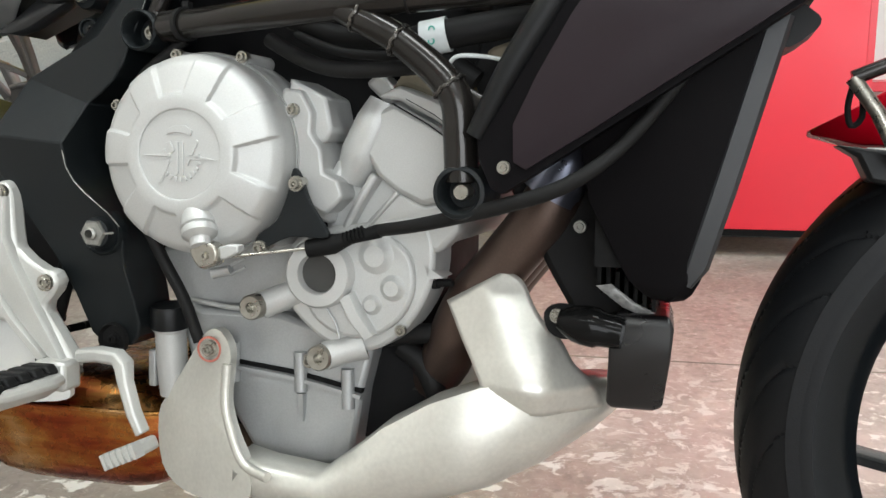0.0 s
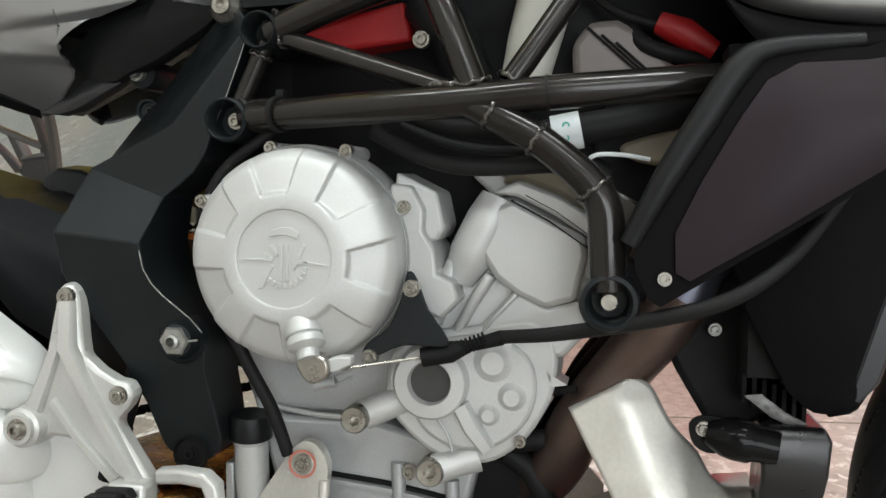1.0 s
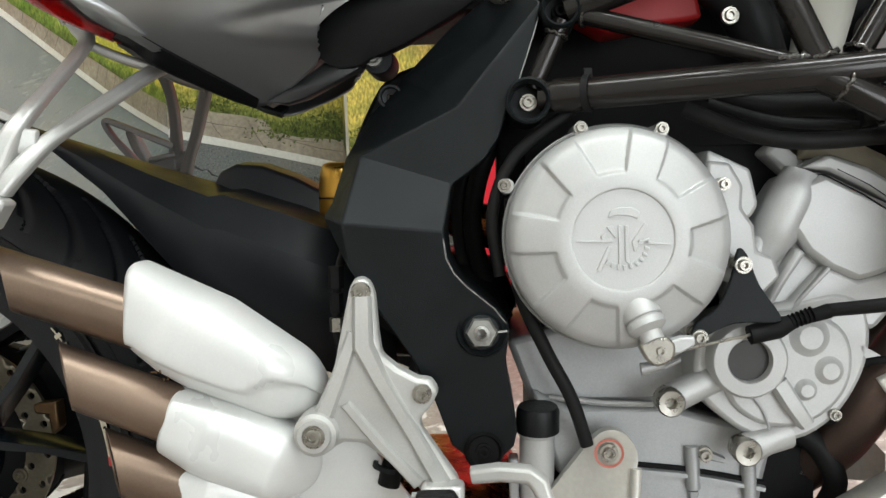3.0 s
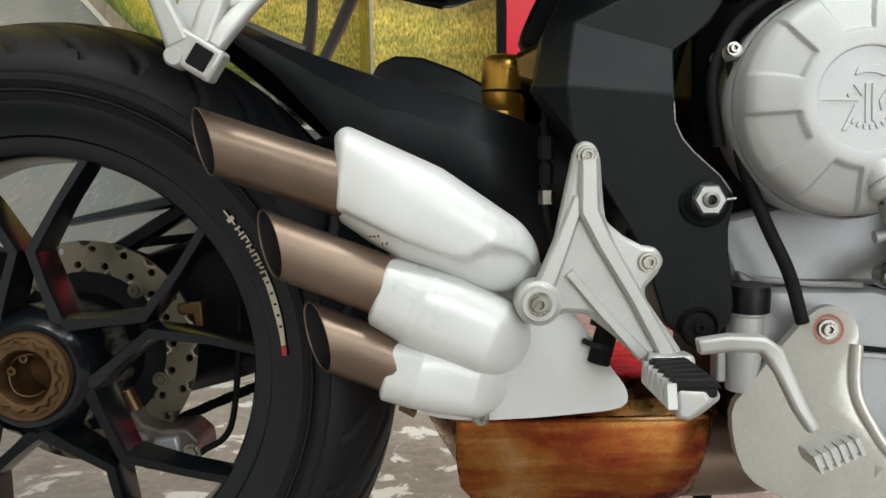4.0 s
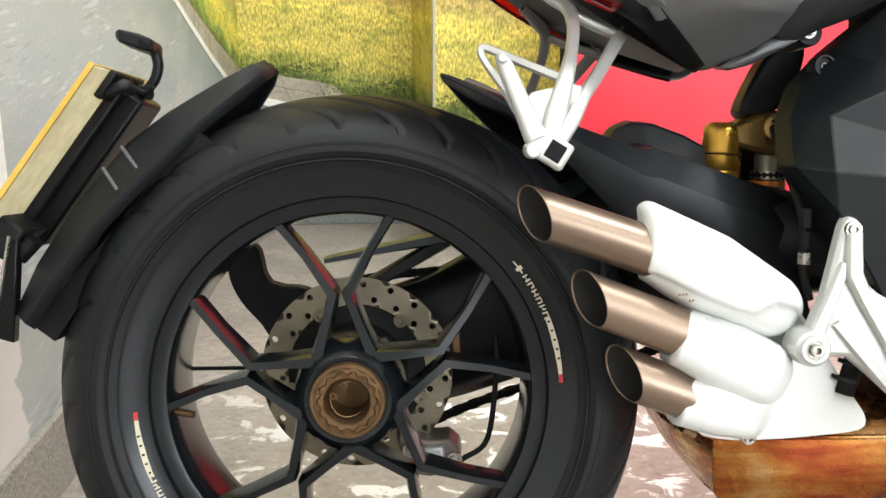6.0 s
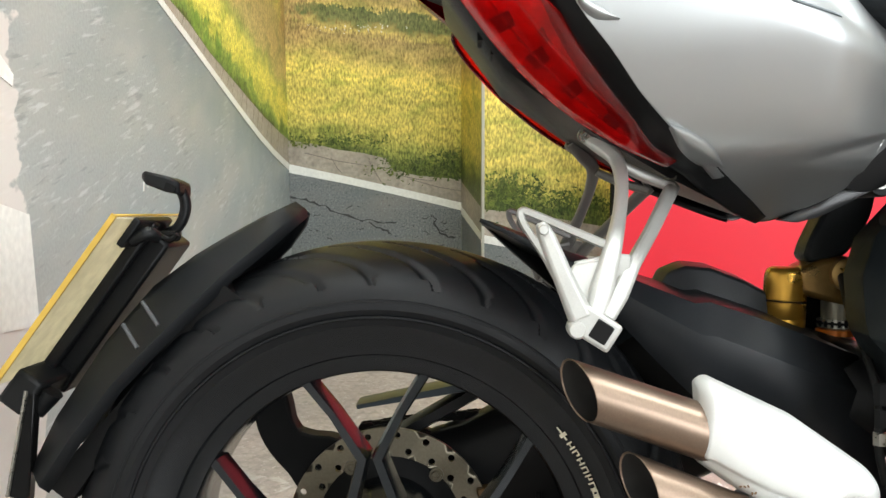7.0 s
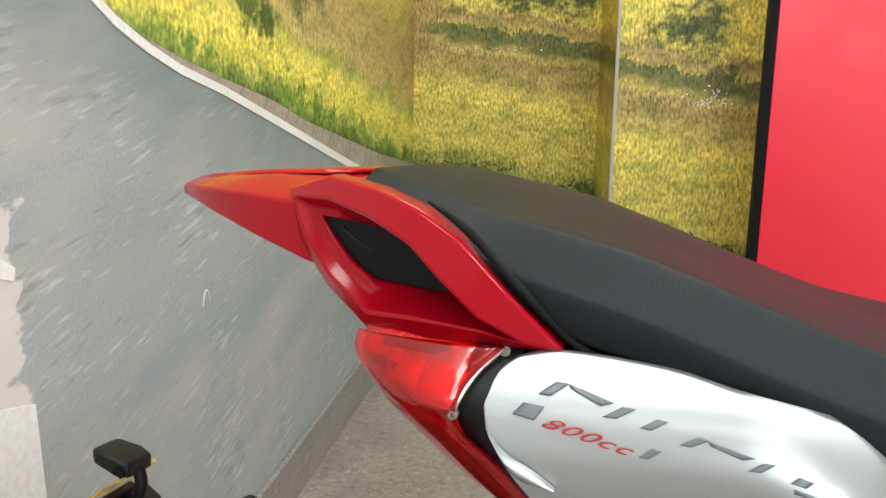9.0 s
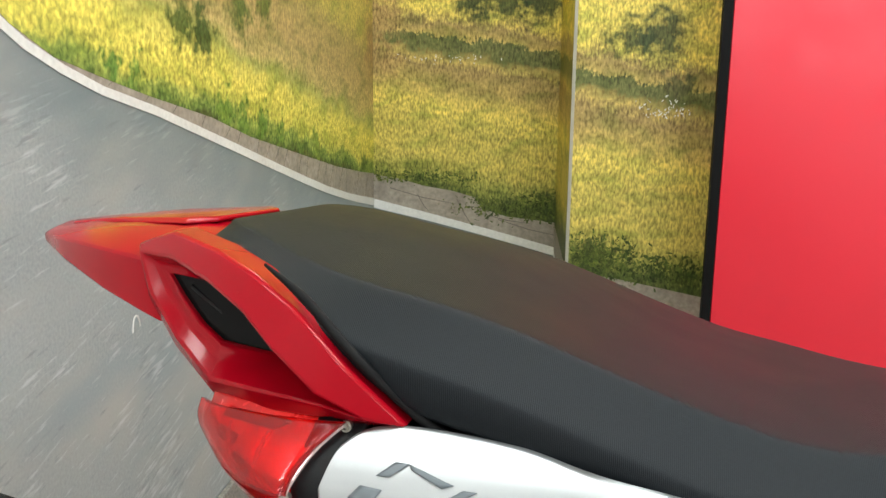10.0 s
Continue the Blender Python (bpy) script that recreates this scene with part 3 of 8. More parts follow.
# pillar: face and side
P_LINE = [(0.7, 0.289), (0.85, 0.258), (1.07, 0.214), (1.3, 0.168), (1.7, 0.09)]
P_FOOT = [(0.7, 0.388), (0.85, 0.372), (0.99, 0.348), (1.2, 0.31), (1.7, 0.22)]
sheet("stone_edge", P_LINE + P_FOOT[::-1], "P", 0.0008, KERB)
sheet("grass_field", P_FOOT + [(1.7, 2.9), (0.7, 2.9)], "P", 0.0012, GRASS_P)
ribbon("white_line", P_LINE, [0.026, 0.025, 0.024, 0.024, 0.024], "P", 0.0016, LINE)
sheet("grass_field", [(0.0, 0.44), (0.443, 0.388), (0.443, 2.9), (0.0, 2.9)], "S", 0.0008, GRASS)
sheet("stone_edge", [(0.0, 0.33), (0.443, 0.289), (0.443, 0.388), (0.0, 0.44)], "S", 0.0006, KERB)
ribbon("white_line", [(0.0, 0.33), (0.443, 0.289)], [0.03, 0.026], "S", 0.0012, LINE)


def leaf_print(name, wall, centre, spread, n, size, mat, seed, lean=1.3, lift=0.002):
    """A printed clump: many small leaves round a centre, thinning out to its edge, as one sheet of stuff."""
    r = random.Random(seed)
    verts, faces = [], []
    lo, hi = (0.713, 1.7) if wall == "P" else (0.0, 0.698) if wall == "N" else (0.0, 2.5)
    for _ in range(n):
        a, z = r.gauss(centre[0], spread[0]), r.gauss(centre[1], spread[1])
        h = size * r.uniform(0.5, 1.5)
        w = h * r.uniform(0.25, 0.5)
        t = r.gauss(0, lean)
        dx, dz = math.sin(t), math.cos(t)
        b = len(verts)
        lf = lift + r.uniform(0, 0.0012)
        for u, v in ((-w * 0.4, 0), (w * 0.4, 0), (w * 0.5, h * 0.5), (0.0, h), (-w * 0.5, h * 0.5)):
            p = min(max(a + u * dz + v * dx, lo), hi)
            q = z + v * dz - u * dx
            verts.append((lf, -p, q) if wall == "W" else (p, -lf if wall == "N" else -0.44 - lf, q))
        faces.append((b, b + 1, b + 2, b + 3, b + 4))
    me = bpy.data.meshes.new(name)
    me.from_pydata(verts, [], faces)
    me.materials.append(mat)
    ob = new(name, me)
    ob.parent = mural
    ob["kind"] = "stuff"
    return ob


leaf_print("foot_print", "N", (0.62, 0.5), (0.06, 0.025), 420, 0.012, GRASS_DARK, 20)
leaf_print("foot_print", "N", (0.46, 0.49), (0.08, 0.02), 320, 0.011, GRASS_DARK, 21)
leaf_print("foot_print", "N", (0.15, 0.59), (0.12, 0.012), 320, 0.011, GRASS_DARK, 22)
leaf_print("foot_print", "P", (0.8, 0.44), (0.07, 0.03), 460, 0.012, GRASS_DARK, 23)
leaf_print("foot_print", "P", (1.0, 0.4), (0.09, 0.025), 420, 0.012, GRASS_DARK, 24)
leaf_print("flower_print", "N", (0.25, 1.0), (0.1, 0.01), 40, 0.006, LINE, 25)
leaf_print("flower_print", "P", (0.97, 0.88), (0.04, 0.02), 60, 0.007, LINE, 26)

# ---- red display board on feet ----
board = thing("display_board", "tall glossy red display board with black edging on feet", "display board", m=ROOM)
part("panel", block(1.101, 2.07, -0.735, -0.705, 0.082, 2.2), RED_BOARD, board, bevel=0.002)
part("edge_strip", block(1.076, 1.1, -0.738, -0.702, 0.075, 2.2), BLACK_EDGE, board)
part("edge_strip", block(1.101, 2.07, -0.733, -0.707, 0.062, 0.0815), BLACK_EDGE, board)
for u in (1.153, 2.05):
    f = part("foot", block(u, u + 0.052, -0.955, -0.46, 0.004, 0.06), RED_BOARD, board, bevel=0.003)
    part("foot_cap", block(u + 0.001, u + 0.051, -0.96, -0.9552, 0.005, 0.059), BLACK_EDGE, f)
    part("upright", block(u + 0.008, u + 0.044, -0.704, -0.675, 0.061, 1.6), RED_BOARD, board)

# ---- white stand with an oval badge beyond the board ----
stand = thing("white_stand", "white shop stand with a red shelf and blue oval badge", "shop stand", m=ROOM)
part("stand_panel", block(2.12, 3.4, -0.3, -0.25, 0.052, 1.2), PAINT, stand, bevel=0.003)
part("stand_base", block(2.12, 3.4, -0.33, -0.25, 0.0, 0.05), PAINT, stand, bevel=0.004)
part("shelf", block(2.12, 3.4, -0.45, -0.302, 0.46, 0.49), RED_BOARD, stand, bevel=0.002)
bm = bmesh.new()
ring_faces(bm, [[(2.32 + rx * math.cos(t), y, 0.18 + rz * math.sin(t)) for t in (2 * math.pi * k / 40 for k in range(40))] for y, rx, rz in ((-0.3002, 0.1, 0.045), (-0.3025, 0.1, 0.045))])
badge = part("oval_badge", bm, material("badge_yellow", (0.75, 0.6, 0.05), 0.4), stand)
bm = bmesh.new()
ring_faces(bm, [[(2.32 + rx * math.cos(t), y, 0.18 + rz * math.sin(t)) for t in (2 * math.pi * k / 40 for k in range(40))] for y, rx, rz in ((-0.3026, 0.094, 0.04), (-0.304, 0.094, 0.04))])
part("oval_field", bm, material("badge_blue", (0.02, 0.06, 0.3), 0.35), badge)

# ---- the motorcycle: materials ----
CAST = material("cast_silver_paint", (0.5, 0.505, 0.495), 0.5, 0.4, grain=0.05, grain_scale=900, blotch=0.04, blotch_scale=20, bump=0.15, bump_scale=1400)
CAST_DARK = material("cast_grey_paint", (0.4, 0.41, 0.41), 0.48, 0.5, grain=0.06, grain_scale=700, blotch=0.08, blotch_scale=25, bump=0.2, bump_scale=1100)
ALU = material("satin_aluminium", (0.5, 0.5, 0.475), 0.38, 0.35, grain=0.04, grain_scale=700, blotch=0.06, blotch_scale=18, bump=0.12, bump_scale=1200)
SHIELD = material("silver_white_enamel", (0.7, 0.71, 0.69), 0.33, 0.1, grain=0.02, grain_scale=500, blotch=0.04, blotch_scale=12)
BELLY = material("brushed_aluminium", (0.62, 0.61, 0.56), 0.36, 0.55, grain=0.05, grain_scale=260, blotch=0.08, blotch_scale=14)
FRAME = material("satin_black_casting", (0.0075, 0.0095, 0.0105), 0.42, 0.0, grain=0.15, grain_scale=900, blotch=0.1, blotch_scale=30, bump=0.35, bump_scale=1300)
PLASTIC = material("black_plastic", (0.007, 0.0075, 0.008), 0.4, 0.0, grain=0.12, grain_scale=600, blotch=0.1, bump=0.2, bump_scale=1500)
DARK = material("dull_black", (0.004, 0.004, 0.004), 0.7, 0.0, blotch=0.2, blotch_scale=30)
TUBE = material("dark_bronze_paint", (0.017, 0.015, 0.0135), 0.2, 0.4, grain=0.06, grain_scale=900, blotch=0.08, blotch_scale=25)
FAIR = material("matt_black_paint", (0.0055, 0.005, 0.0056), 0.5, 0.0, grain=0.08, grain_scale=1500, blotch=0.06)
SILVER = material("metallic_silver_paint", (0.41, 0.424, 0.426), 0.4, 0.82, grain=0.03, grain_scale=2500, blotch=0.02, coat=0.1)
RED_PAINT = material("gloss_red_paint", (0.33, 0.0015, 0.009), 0.16, 0.0, blotch=0.02, coat=0.12)
PIPE = material("heat_browned_steel", (0.25, 0.182, 0.135), 0.36, 0.8, grain=0.06, grain_scale=500, blotch=0.12, blotch_scale=14)
SOOT = material("soot", (0.012, 0.011, 0.01), 0.85, 0.0, blotch=0.3, blotch_scale=40)
GOLD = material("gold_anodised", (0.55, 0.31, 0.05), 0.3, 0.8, blotch=0.15, blotch_scale=40)
BOLT = material("zinc_steel", (0.36, 0.345, 0.305), 0.3, 0.9, blotch=0.15, blotch_scale=120)
NUT = material("bronze_anodised", (0.13, 0.075, 0.034), 0.38, 0.7, blotch=0.25, blotch_scale=60)
RUBBER = material("black_rubber", (0.009, 0.009, 0.009), 0.6, 0.0, grain=0.2, grain_scale=400, bump=0.2)
TYRE = material("tyre_rubber", (0.005, 0.0057, 0.0068), 0.5, 0.0, grain=0.14, grain_scale=350, blotch=0.15, blotch_scale=14, bump=0.15, bump_scale=700)
RIM = material("gunmetal_gloss", (0.0065, 0.0085, 0.0105), 0.18, 0.3, grain=0.06, grain_scale=900, blotch=0.08)
DISC = material("brake_disc_steel", (0.2, 0.178, 0.13), 0.38, 0.8, grain=0.1, grain_scale=300, blotch=0.1, blotch_scale=30)
SEAT = material("black_vinyl", (0.011, 0.0135, 0.0155), 0.5, 0.0, grain=0.1, grain_scale=600, blotch=0.08)
BOTTLE = material("cream_plastic", (0.62, 0.61, 0.54), 0.5, 0.0, blotch=0.06, blotch_scale=18)
RED_PART = material("red_moulding", (0.3, 0.005, 0.006), 0.45, 0.0, blotch=0.1)
PLATE_WHITE = material("plate_backing", (0.78, 0.75, 0.65), 0.5, 0.0, grain=0.25, grain_scale=70, blotch=0.4, blotch_scale=14)
plate_glow = PLATE_WHITE.node_tree.nodes.new("ShaderNodeBsdfTranslucent")
plate_glow.inputs["Color"].default_value = (0.85, 0.8, 0.62, 1)
plate_mix = PLATE_WHITE.node_tree.nodes.new("ShaderNodeMixShader")
plate_mix.inputs["Fac"].default_value = 0.6
PLATE_WHITE.node_tree.links.new(PLATE_WHITE.node_tree.nodes["Principled BSDF"].outputs[0], plate_mix.inputs[1])
PLATE_WHITE.node_tree.links.new(plate_glow.outputs[0], plate_mix.inputs[2])
PLATE_WHITE.node_tree.links.new(plate_mix.outputs[0], PLATE_WHITE.node_tree.nodes["Material Output"].inputs["Surface"])
PLATE_YELLOW = material("plate_edge_yellow", (0.55, 0.36, 0.06), 0.45, 0.0, blotch=0.15, blotch_scale=30)
TAN = material("tan_wrap", (0.2, 0.17, 0.12), 0.6, 0.0, blotch=0.2, blotch_scale=40)
WHITE_TAPE = material("white_sleeve", (0.7, 0.74, 0.74), 0.5, 0.0, blotch=0.08, blotch_scale=80)
GREEN_INK = material("green_ink", (0.08, 0.4, 0.32), 0.6)
GREY_INK = material("grey_decal", (0.12, 0.14, 0.15), 0.35)
RED_INK = material("red_decal", (0.42, 0.03, 0.03), 0.35)
DECAL = material("pale_decal", (0.55, 0.5, 0.38), 0.4)
MOULD = material("moulded_grey_black", (0.009, 0.0102, 0.0115), 0.55, 0.0, grain=0.1, grain_scale=700, blotch=0.08)
HUGGER_BLACK = material("semi_matt_moulding", (0.017, 0.019, 0.0215), 0.4, 0.0, grain=0.1, grain_scale=700, blotch=0.12, blotch_scale=18)
# near-black base colour carries the deep shade inside the engine bay
SHADOWED = material("engine_bay_shade", (0.008, 0.008, 0.0085), 0.6, 0.0, blotch=0.3, blotch_scale=25)

BLACK_EDGE.node_tree.nodes["Principled BSDF"].inputs["Specular IOR Level"].default_value = 0.08
ribs = SEAT.node_tree.nodes.new("ShaderNodeTexWave")
ribs.inputs["Scale"].default_value = 300
ribs_bump = SEAT.node_tree.nodes.new("ShaderNodeBump")
ribs_bump.inputs["Strength"].default_value, ribs_bump.inputs["Distance"].default_value = 0.3, 0.0005
ribs_xyz = SEAT.node_tree.nodes.new("ShaderNodeTexCoord")
SEAT.node_tree.links.new(ribs_xyz.outputs["Object"], ribs.inputs["Vector"])
SEAT.node_tree.links.new(ribs.outputs["Fac"], ribs_bump.inputs["Height"])
SEAT.node_tree.links.new(ribs_bump.outputs["Normal"], SEAT.node_tree.nodes["Principled BSDF"].inputs["Normal"])
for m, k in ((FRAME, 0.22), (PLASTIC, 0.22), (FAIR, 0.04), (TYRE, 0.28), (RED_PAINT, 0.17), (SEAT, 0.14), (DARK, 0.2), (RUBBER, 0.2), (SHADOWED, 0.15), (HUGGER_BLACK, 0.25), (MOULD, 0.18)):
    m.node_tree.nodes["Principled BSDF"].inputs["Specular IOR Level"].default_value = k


def copper_material():
    """Heat-tinted steel: gold, copper red and dull brown in long cloudy streaks."""
    m = material("heat_tinted_copper", (0.5, 0.22, 0.07), 0.27, 1.0, grain=0.1, grain_scale=90)
    nt = m.node_tree
    b = nt.nodes["Principled BSDF"]
    tc = nt.nodes.new("ShaderNodeTexCoord")
    value = None
    for scale, size, detail, turn in (((1, 2.2, 1.6), 9.0, 6.0, 0), ((1, 2, 9), 12.0, 4.0, 32)):
        mp = nt.nodes.new("ShaderNodeMapping")
        mp.inputs["Rotation"].default_value = (0, radians(turn), 0)
        mp.inputs["Scale"].default_value = scale
        n = nt.nodes.new("ShaderNodeTexNoise")
        n.inputs["Scale"].default_value, n.inputs["Detail"].default_value, n.inputs["Distortion"].default_value = size, detail, 0.4
        nt.links.new(tc.outputs["Object"], mp.inputs["Vector"])
        nt.links.new(mp.outputs["Vector"], n.inputs["Vector"])
        value = n.outputs["Fac"] if value is None else chain_math(nt, "ADD", chain_math(nt, "MULTIPLY", value, 0.7), chain_math(nt, "MULTIPLY", n.outputs["Fac"], 0.3))
    ramp = nt.nodes.new("ShaderNodeValToRGB")
    e = ramp.color_ramp.elements
    e[0].position, e[0].color = 0.36, (0.1, 0.026, 0.014, 1)
    e[1].position, e[1].color = 0.66, (0.6, 0.36, 0.17, 1)
    for p, c in ((0.44, (0.26, 0.05, 0.02)), (0.5, (0.36, 0.11, 0.03)), (0.57, (0.46, 0.21, 0.055))):
        e.new(p).color = (*c, 1)
    nt.links.new(value, ramp.inputs["Fac"])
    nt.links.new(ramp.outputs["Color"], b.inputs["Base Color"])
    return m
COPPER = copper_material()


def lens_material():
    m = bpy.data.materials.new("red_lens")
    m.use_nodes = True
    b = m.node_tree.nodes["Principled BSDF"]
    b.inputs["Base Color"].default_value = (0.85, 0.02, 0.02, 1)
    b.inputs["Roughness"].default_value = 0.08
    b.inputs["Transmission Weight"].default_value = 0.92
    b.inputs["IOR"].default_value = 1.45
    b.inputs["Specular IOR Level"].default_value = 0.3
    return m
LENS = lens_material()
LAMP_BACK = material("lamp_red_backing", (0.75, 0.02, 0.02), 0.25, 0.2, blotch=0.25, blotch_scale=60)
LAMP_PALE = material("lamp_chrome", (0.5, 0.38, 0.37), 0.2, 0.9, blotch=0.1)


def smoke_material():
    m = bpy.data.materials.new("smoked_lens")
    m.use_nodes = True
    b = m.node_tree.nodes["Principled BSDF"]
    b.inputs["Base Color"].default_value = (0.006, 0.006, 0.006, 1)
    b.inputs["Roughness"].default_value = 0.1
    b.inputs["Specular IOR Level"].default_value = 0.12
    return m
SMOKE = smoke_material()

# ---- the motorcycle: tools ----
def bolt(parent, p, r=0.006, h=0.005, d=OUT, mat=None, name="bolt", label=""):
    """A socket-head screw with a washer."""
    r *= 0.82
    prof = [(0, h * 0.35), (0.42 * r, h * 0.35), (0.45 * r, h * 0.9), (0.5 * r, h), (0.82 * r, h), (0.92 * r, h * 0.85), (0.95 * r, h * 0.3), (1.35 * r, h * 0.3), (1.4 * r, 0), (1.4 * r, -h)]
    return part(name, lathe(prof, along(p, d), 14), mat or BOLT, parent, label)


def skin(outline, f, thick=0.006, steps=(1.0, 0.97, 0.85, 0.65, 0.4, 0.15), lift=0.0, edge=0.0):
    """A panel over a star-shaped (x, z) outline that lies on y = f(x, z); lift bulges its middle towards the viewer."""
    n = len(outline)
    cx, cz = sum(p[0] for p in outline) / n, sum(p[1] for p in outline) / n
    rings = [[(x, f(x, z) + thick, z) for x, z in outline]]
    for k in steps:
        ring = []
        for x, z in outline:
            u, w = cx + (x - cx) * k, cz + (z - cz) * k
            ring.append((u, f(u, w) - lift * (1 - k * k) + (edge if k == 1.0 else 0), w))
        rings.append(ring)
    bm = bmesh.new()
    vs = ring_faces(bm, rings, True, False)
    c = bm.verts.new((cx, f(cx, cz) - lift, cz))
    for i in range(n):
        bm.faces.new((vs[-1][i], vs[-1][(i + 1) % n], c))
    return bm


def round_outline(points, n=4):
    """A closed Catmull-Rom curve through (x, z) pairs."""
    out, m = [], len(points)
    for i in range(m):
        a, b, c, d = (Vector(points[(i + k) % m]) for k in (-1, 0, 1, 2))
        for k in range(n):
            t = k / n
            p = 0.5 * (2 * b + (c - a) * t + (2 * a - 5 * b + 4 * c - d) * t * t + (3 * b - a - 3 * c + d) * t ** 3)
            out.append((p.x, p.y))
    return out


def bar(points, widths, y0s, y1s):
    """A chamfered bar along (x, z) points with a width for each and its near and far y."""
    P = [Vector(p) for p in points]
    rings = []
    for i, p in enumerate(P):
        d = (P[min(i + 1, len(P) - 1)] - P[max(i - 1, 0)]).normalized()
        s = Vector((-d.y, d.x)) * widths[i] * 0.5
        c, a, b = 0.35, y0s[i], y1s[i]
        rings.append([(p.x + s.x * u, y, p.y + s.y * u) for u, y in ((-1, b), (-1, a + (b - a) * 0.25), (-1 + c, a), (1 - c, a), (1, a + (b - a) * 0.25), (1, b))])
    return loft(rings)


bike = thing("motorcycle", "silver and red sport motorcycle leaning on its side stand", "motorcycle", m=pose(0, -0.041, 0.004, -7.3, 0, 0))
AXLE = Vector((0, 0, 0.311))

# ---- rear wheel ----
rim_prof = [(0.191, -0.05), (0.187, -0.02), (0.188, 0.03), (0.19, 0.05), (0.1925, 0.0555), (0.2, 0.0585), (0.207, 0.0595), (0.209, 0.0655), (0.226, 0.0705), (0.234, 0.0755), (0.2385, 0.0765),
            (0.2395, 0.07), (0.225, 0.062), (0.225, -0.062), (0.2395, -0.07), (0.234, -0.0765), (0.206, -0.062), (0.191, -0.05)]
wheel = part("rear_wheel", lathe(rim_prof, along(AXLE, OUT), 128), RIM, bike, "gloss gunmetal forged rim with five split spokes")


ACROSS = 97


def tyre_mesh(radius, half, rim_r, seg=960, grooves=32, width=0.0045):
    prof = []
    for k in range(ACROSS):
        a = -90 + 180 * k / (ACROSS - 1)
        y = half * math.sin(radians(a))
        crown = radius - 0.062 * (1 - math.cos(radians(a))) ** 0.9 * 1.0
        prof.append((crown, y))
    side = [(rim_r + 0.022, half * 0.965), (rim_r + 0.008, half * 0.91), (rim_r, half * 0.86)]
    low, high = [(r, -y) for r, y in side[::-1]], side
    prof = low + prof + high
    rings = []
    lo, hi = len(low), len(low) + ACROSS
    for j, (r, y) in enumerate(prof):
        ring = []
        v = abs(y) / half
        for i in range(seg):
            t = i / seg * grooves
            cut = 0.0
            if lo <= j < hi and 0.16 < v < 0.93:
                bend = 2.7 * (0.93 - v) ** 1.35
                ph = (t - bend * (1 if y > 0 else -1) * 1.0 + (0 if y > 0 else 0.5)) % 2.0
                w = width / (radius * 2 * math.pi / grooves)
                long_one = ph < 1.0
                dist = min(ph % 1.0, 1 - ph % 1.0)
                top = 0.92 if long_one else 0.84
                bottom = 0.14 if long_one else 0.34
                if bottom < v < top and dist < w:
                    cut = 0.0036 * math.cos(dist / w * 1.4)
            rr = r - cut
            a = 2 * math.pi * i / seg
            ring.append((rr * math.cos(a), rr * math.sin(a), y))
        rings.append(ring)
    bm = bmesh.new()
    ring_faces(bm, rings, True, False)
    return bm


bm = tyre_mesh(0.316, 0.089, 0.2375, width=0.008)
bm.transform(along(AXLE, OUT))
part("tyre", bm, TYRE, wheel, "black sport tyre with curved grooves", smooth=35)
for r, h in ((0.262, 0.0882), (0.2465, 0.0835)):
    part("sidewall_ring", lathe([(r - 0.002, h - 0.001), (r - 0.001, h + 0.0007), (r + 0.001, h + 0.0007), (r + 0.002, h - 0.001)], along(AXLE, OUT), 128), TYRE, wheel)


def spoke_mesh():
    """Two legs that leave the hub side by side, meet, and splay out to the rim."""
    bm = bmesh.new()
    for s in (-1, 1):
        leg = bar([(0.042, s * 0.029), (0.07, s * 0.0195), (0.107, s * 0.0075), (0.15, s * 0.034), (0.19, s * 0.0635), (0.203, s * 0.0745)], [0.017, 0.0125, 0.0135, 0.0105, 0.0115, 0.018],
                  [-0.077, -0.074, -0.068, -0.058, -0.053, -0.052], [-0.035, -0.03, -0.028, -0.022, -0.02, -0.02])
        sharp = [e for e in leg.edges if len(e.link_faces) == 2 and e.calc_face_angle(0) > 0.7]
        bmesh.ops.bevel(leg, geom=sharp, offset=0.0034, segments=3, affect="EDGES", clamp_overlap=True)
        join_bm(bm, leg)
    return bm


spoke = part("spoke", spoke_mesh(), RIM, wheel, smooth=30)
spoke.matrix_basis = Matrix.Translation(AXLE) @ Matrix.Rotation(radians(-22.5), 4, "Y")
for k in range(1, 5):
    o = new("spoke", spoke.data)
    o.parent = wheel
    o.matrix_basis = Matrix.Translation(AXLE) @ Matrix.Rotation(radians(-22.5 - 72 * k), 4, "Y")
part("hub", lathe([(0.026, 0.0), (0.026, 0.08), (0.045, 0.083), (0.05, 0.078), (0.056, 0.07), (0.06, 0.04), (0.06, -0.06)], along(AXLE, OUT), 48), RIM, wheel)


def nut_mesh():
    rings = []
    for r, h, amp in ((0.0225, 0.074, 0), (0.0225, 0.088, 0), (0.0245, 0.0905, 0), (0.0285, 0.0908, 0.05), (0.0305, 0.0875, 0.06), (0.0335, 0.0872, 0.02), (0.0345, 0.0885, 0.0), (0.038, 0.0882, 0.0), (0.0395, 0.086, 0), (0.0398, 0.079, 0.0)):
        rings.append([(r * (1 + amp * math.cos(14 * a)) * math.cos(a), r * (1 + amp * math.cos(14 * a)) * math.sin(a), h) for a in (2 * math.pi * k / 112 for k in range(112))])
    bm = bmesh.new()
    ring_faces(bm, rings, True, False)
    bm.transform(along(AXLE, OUT))
    return bm


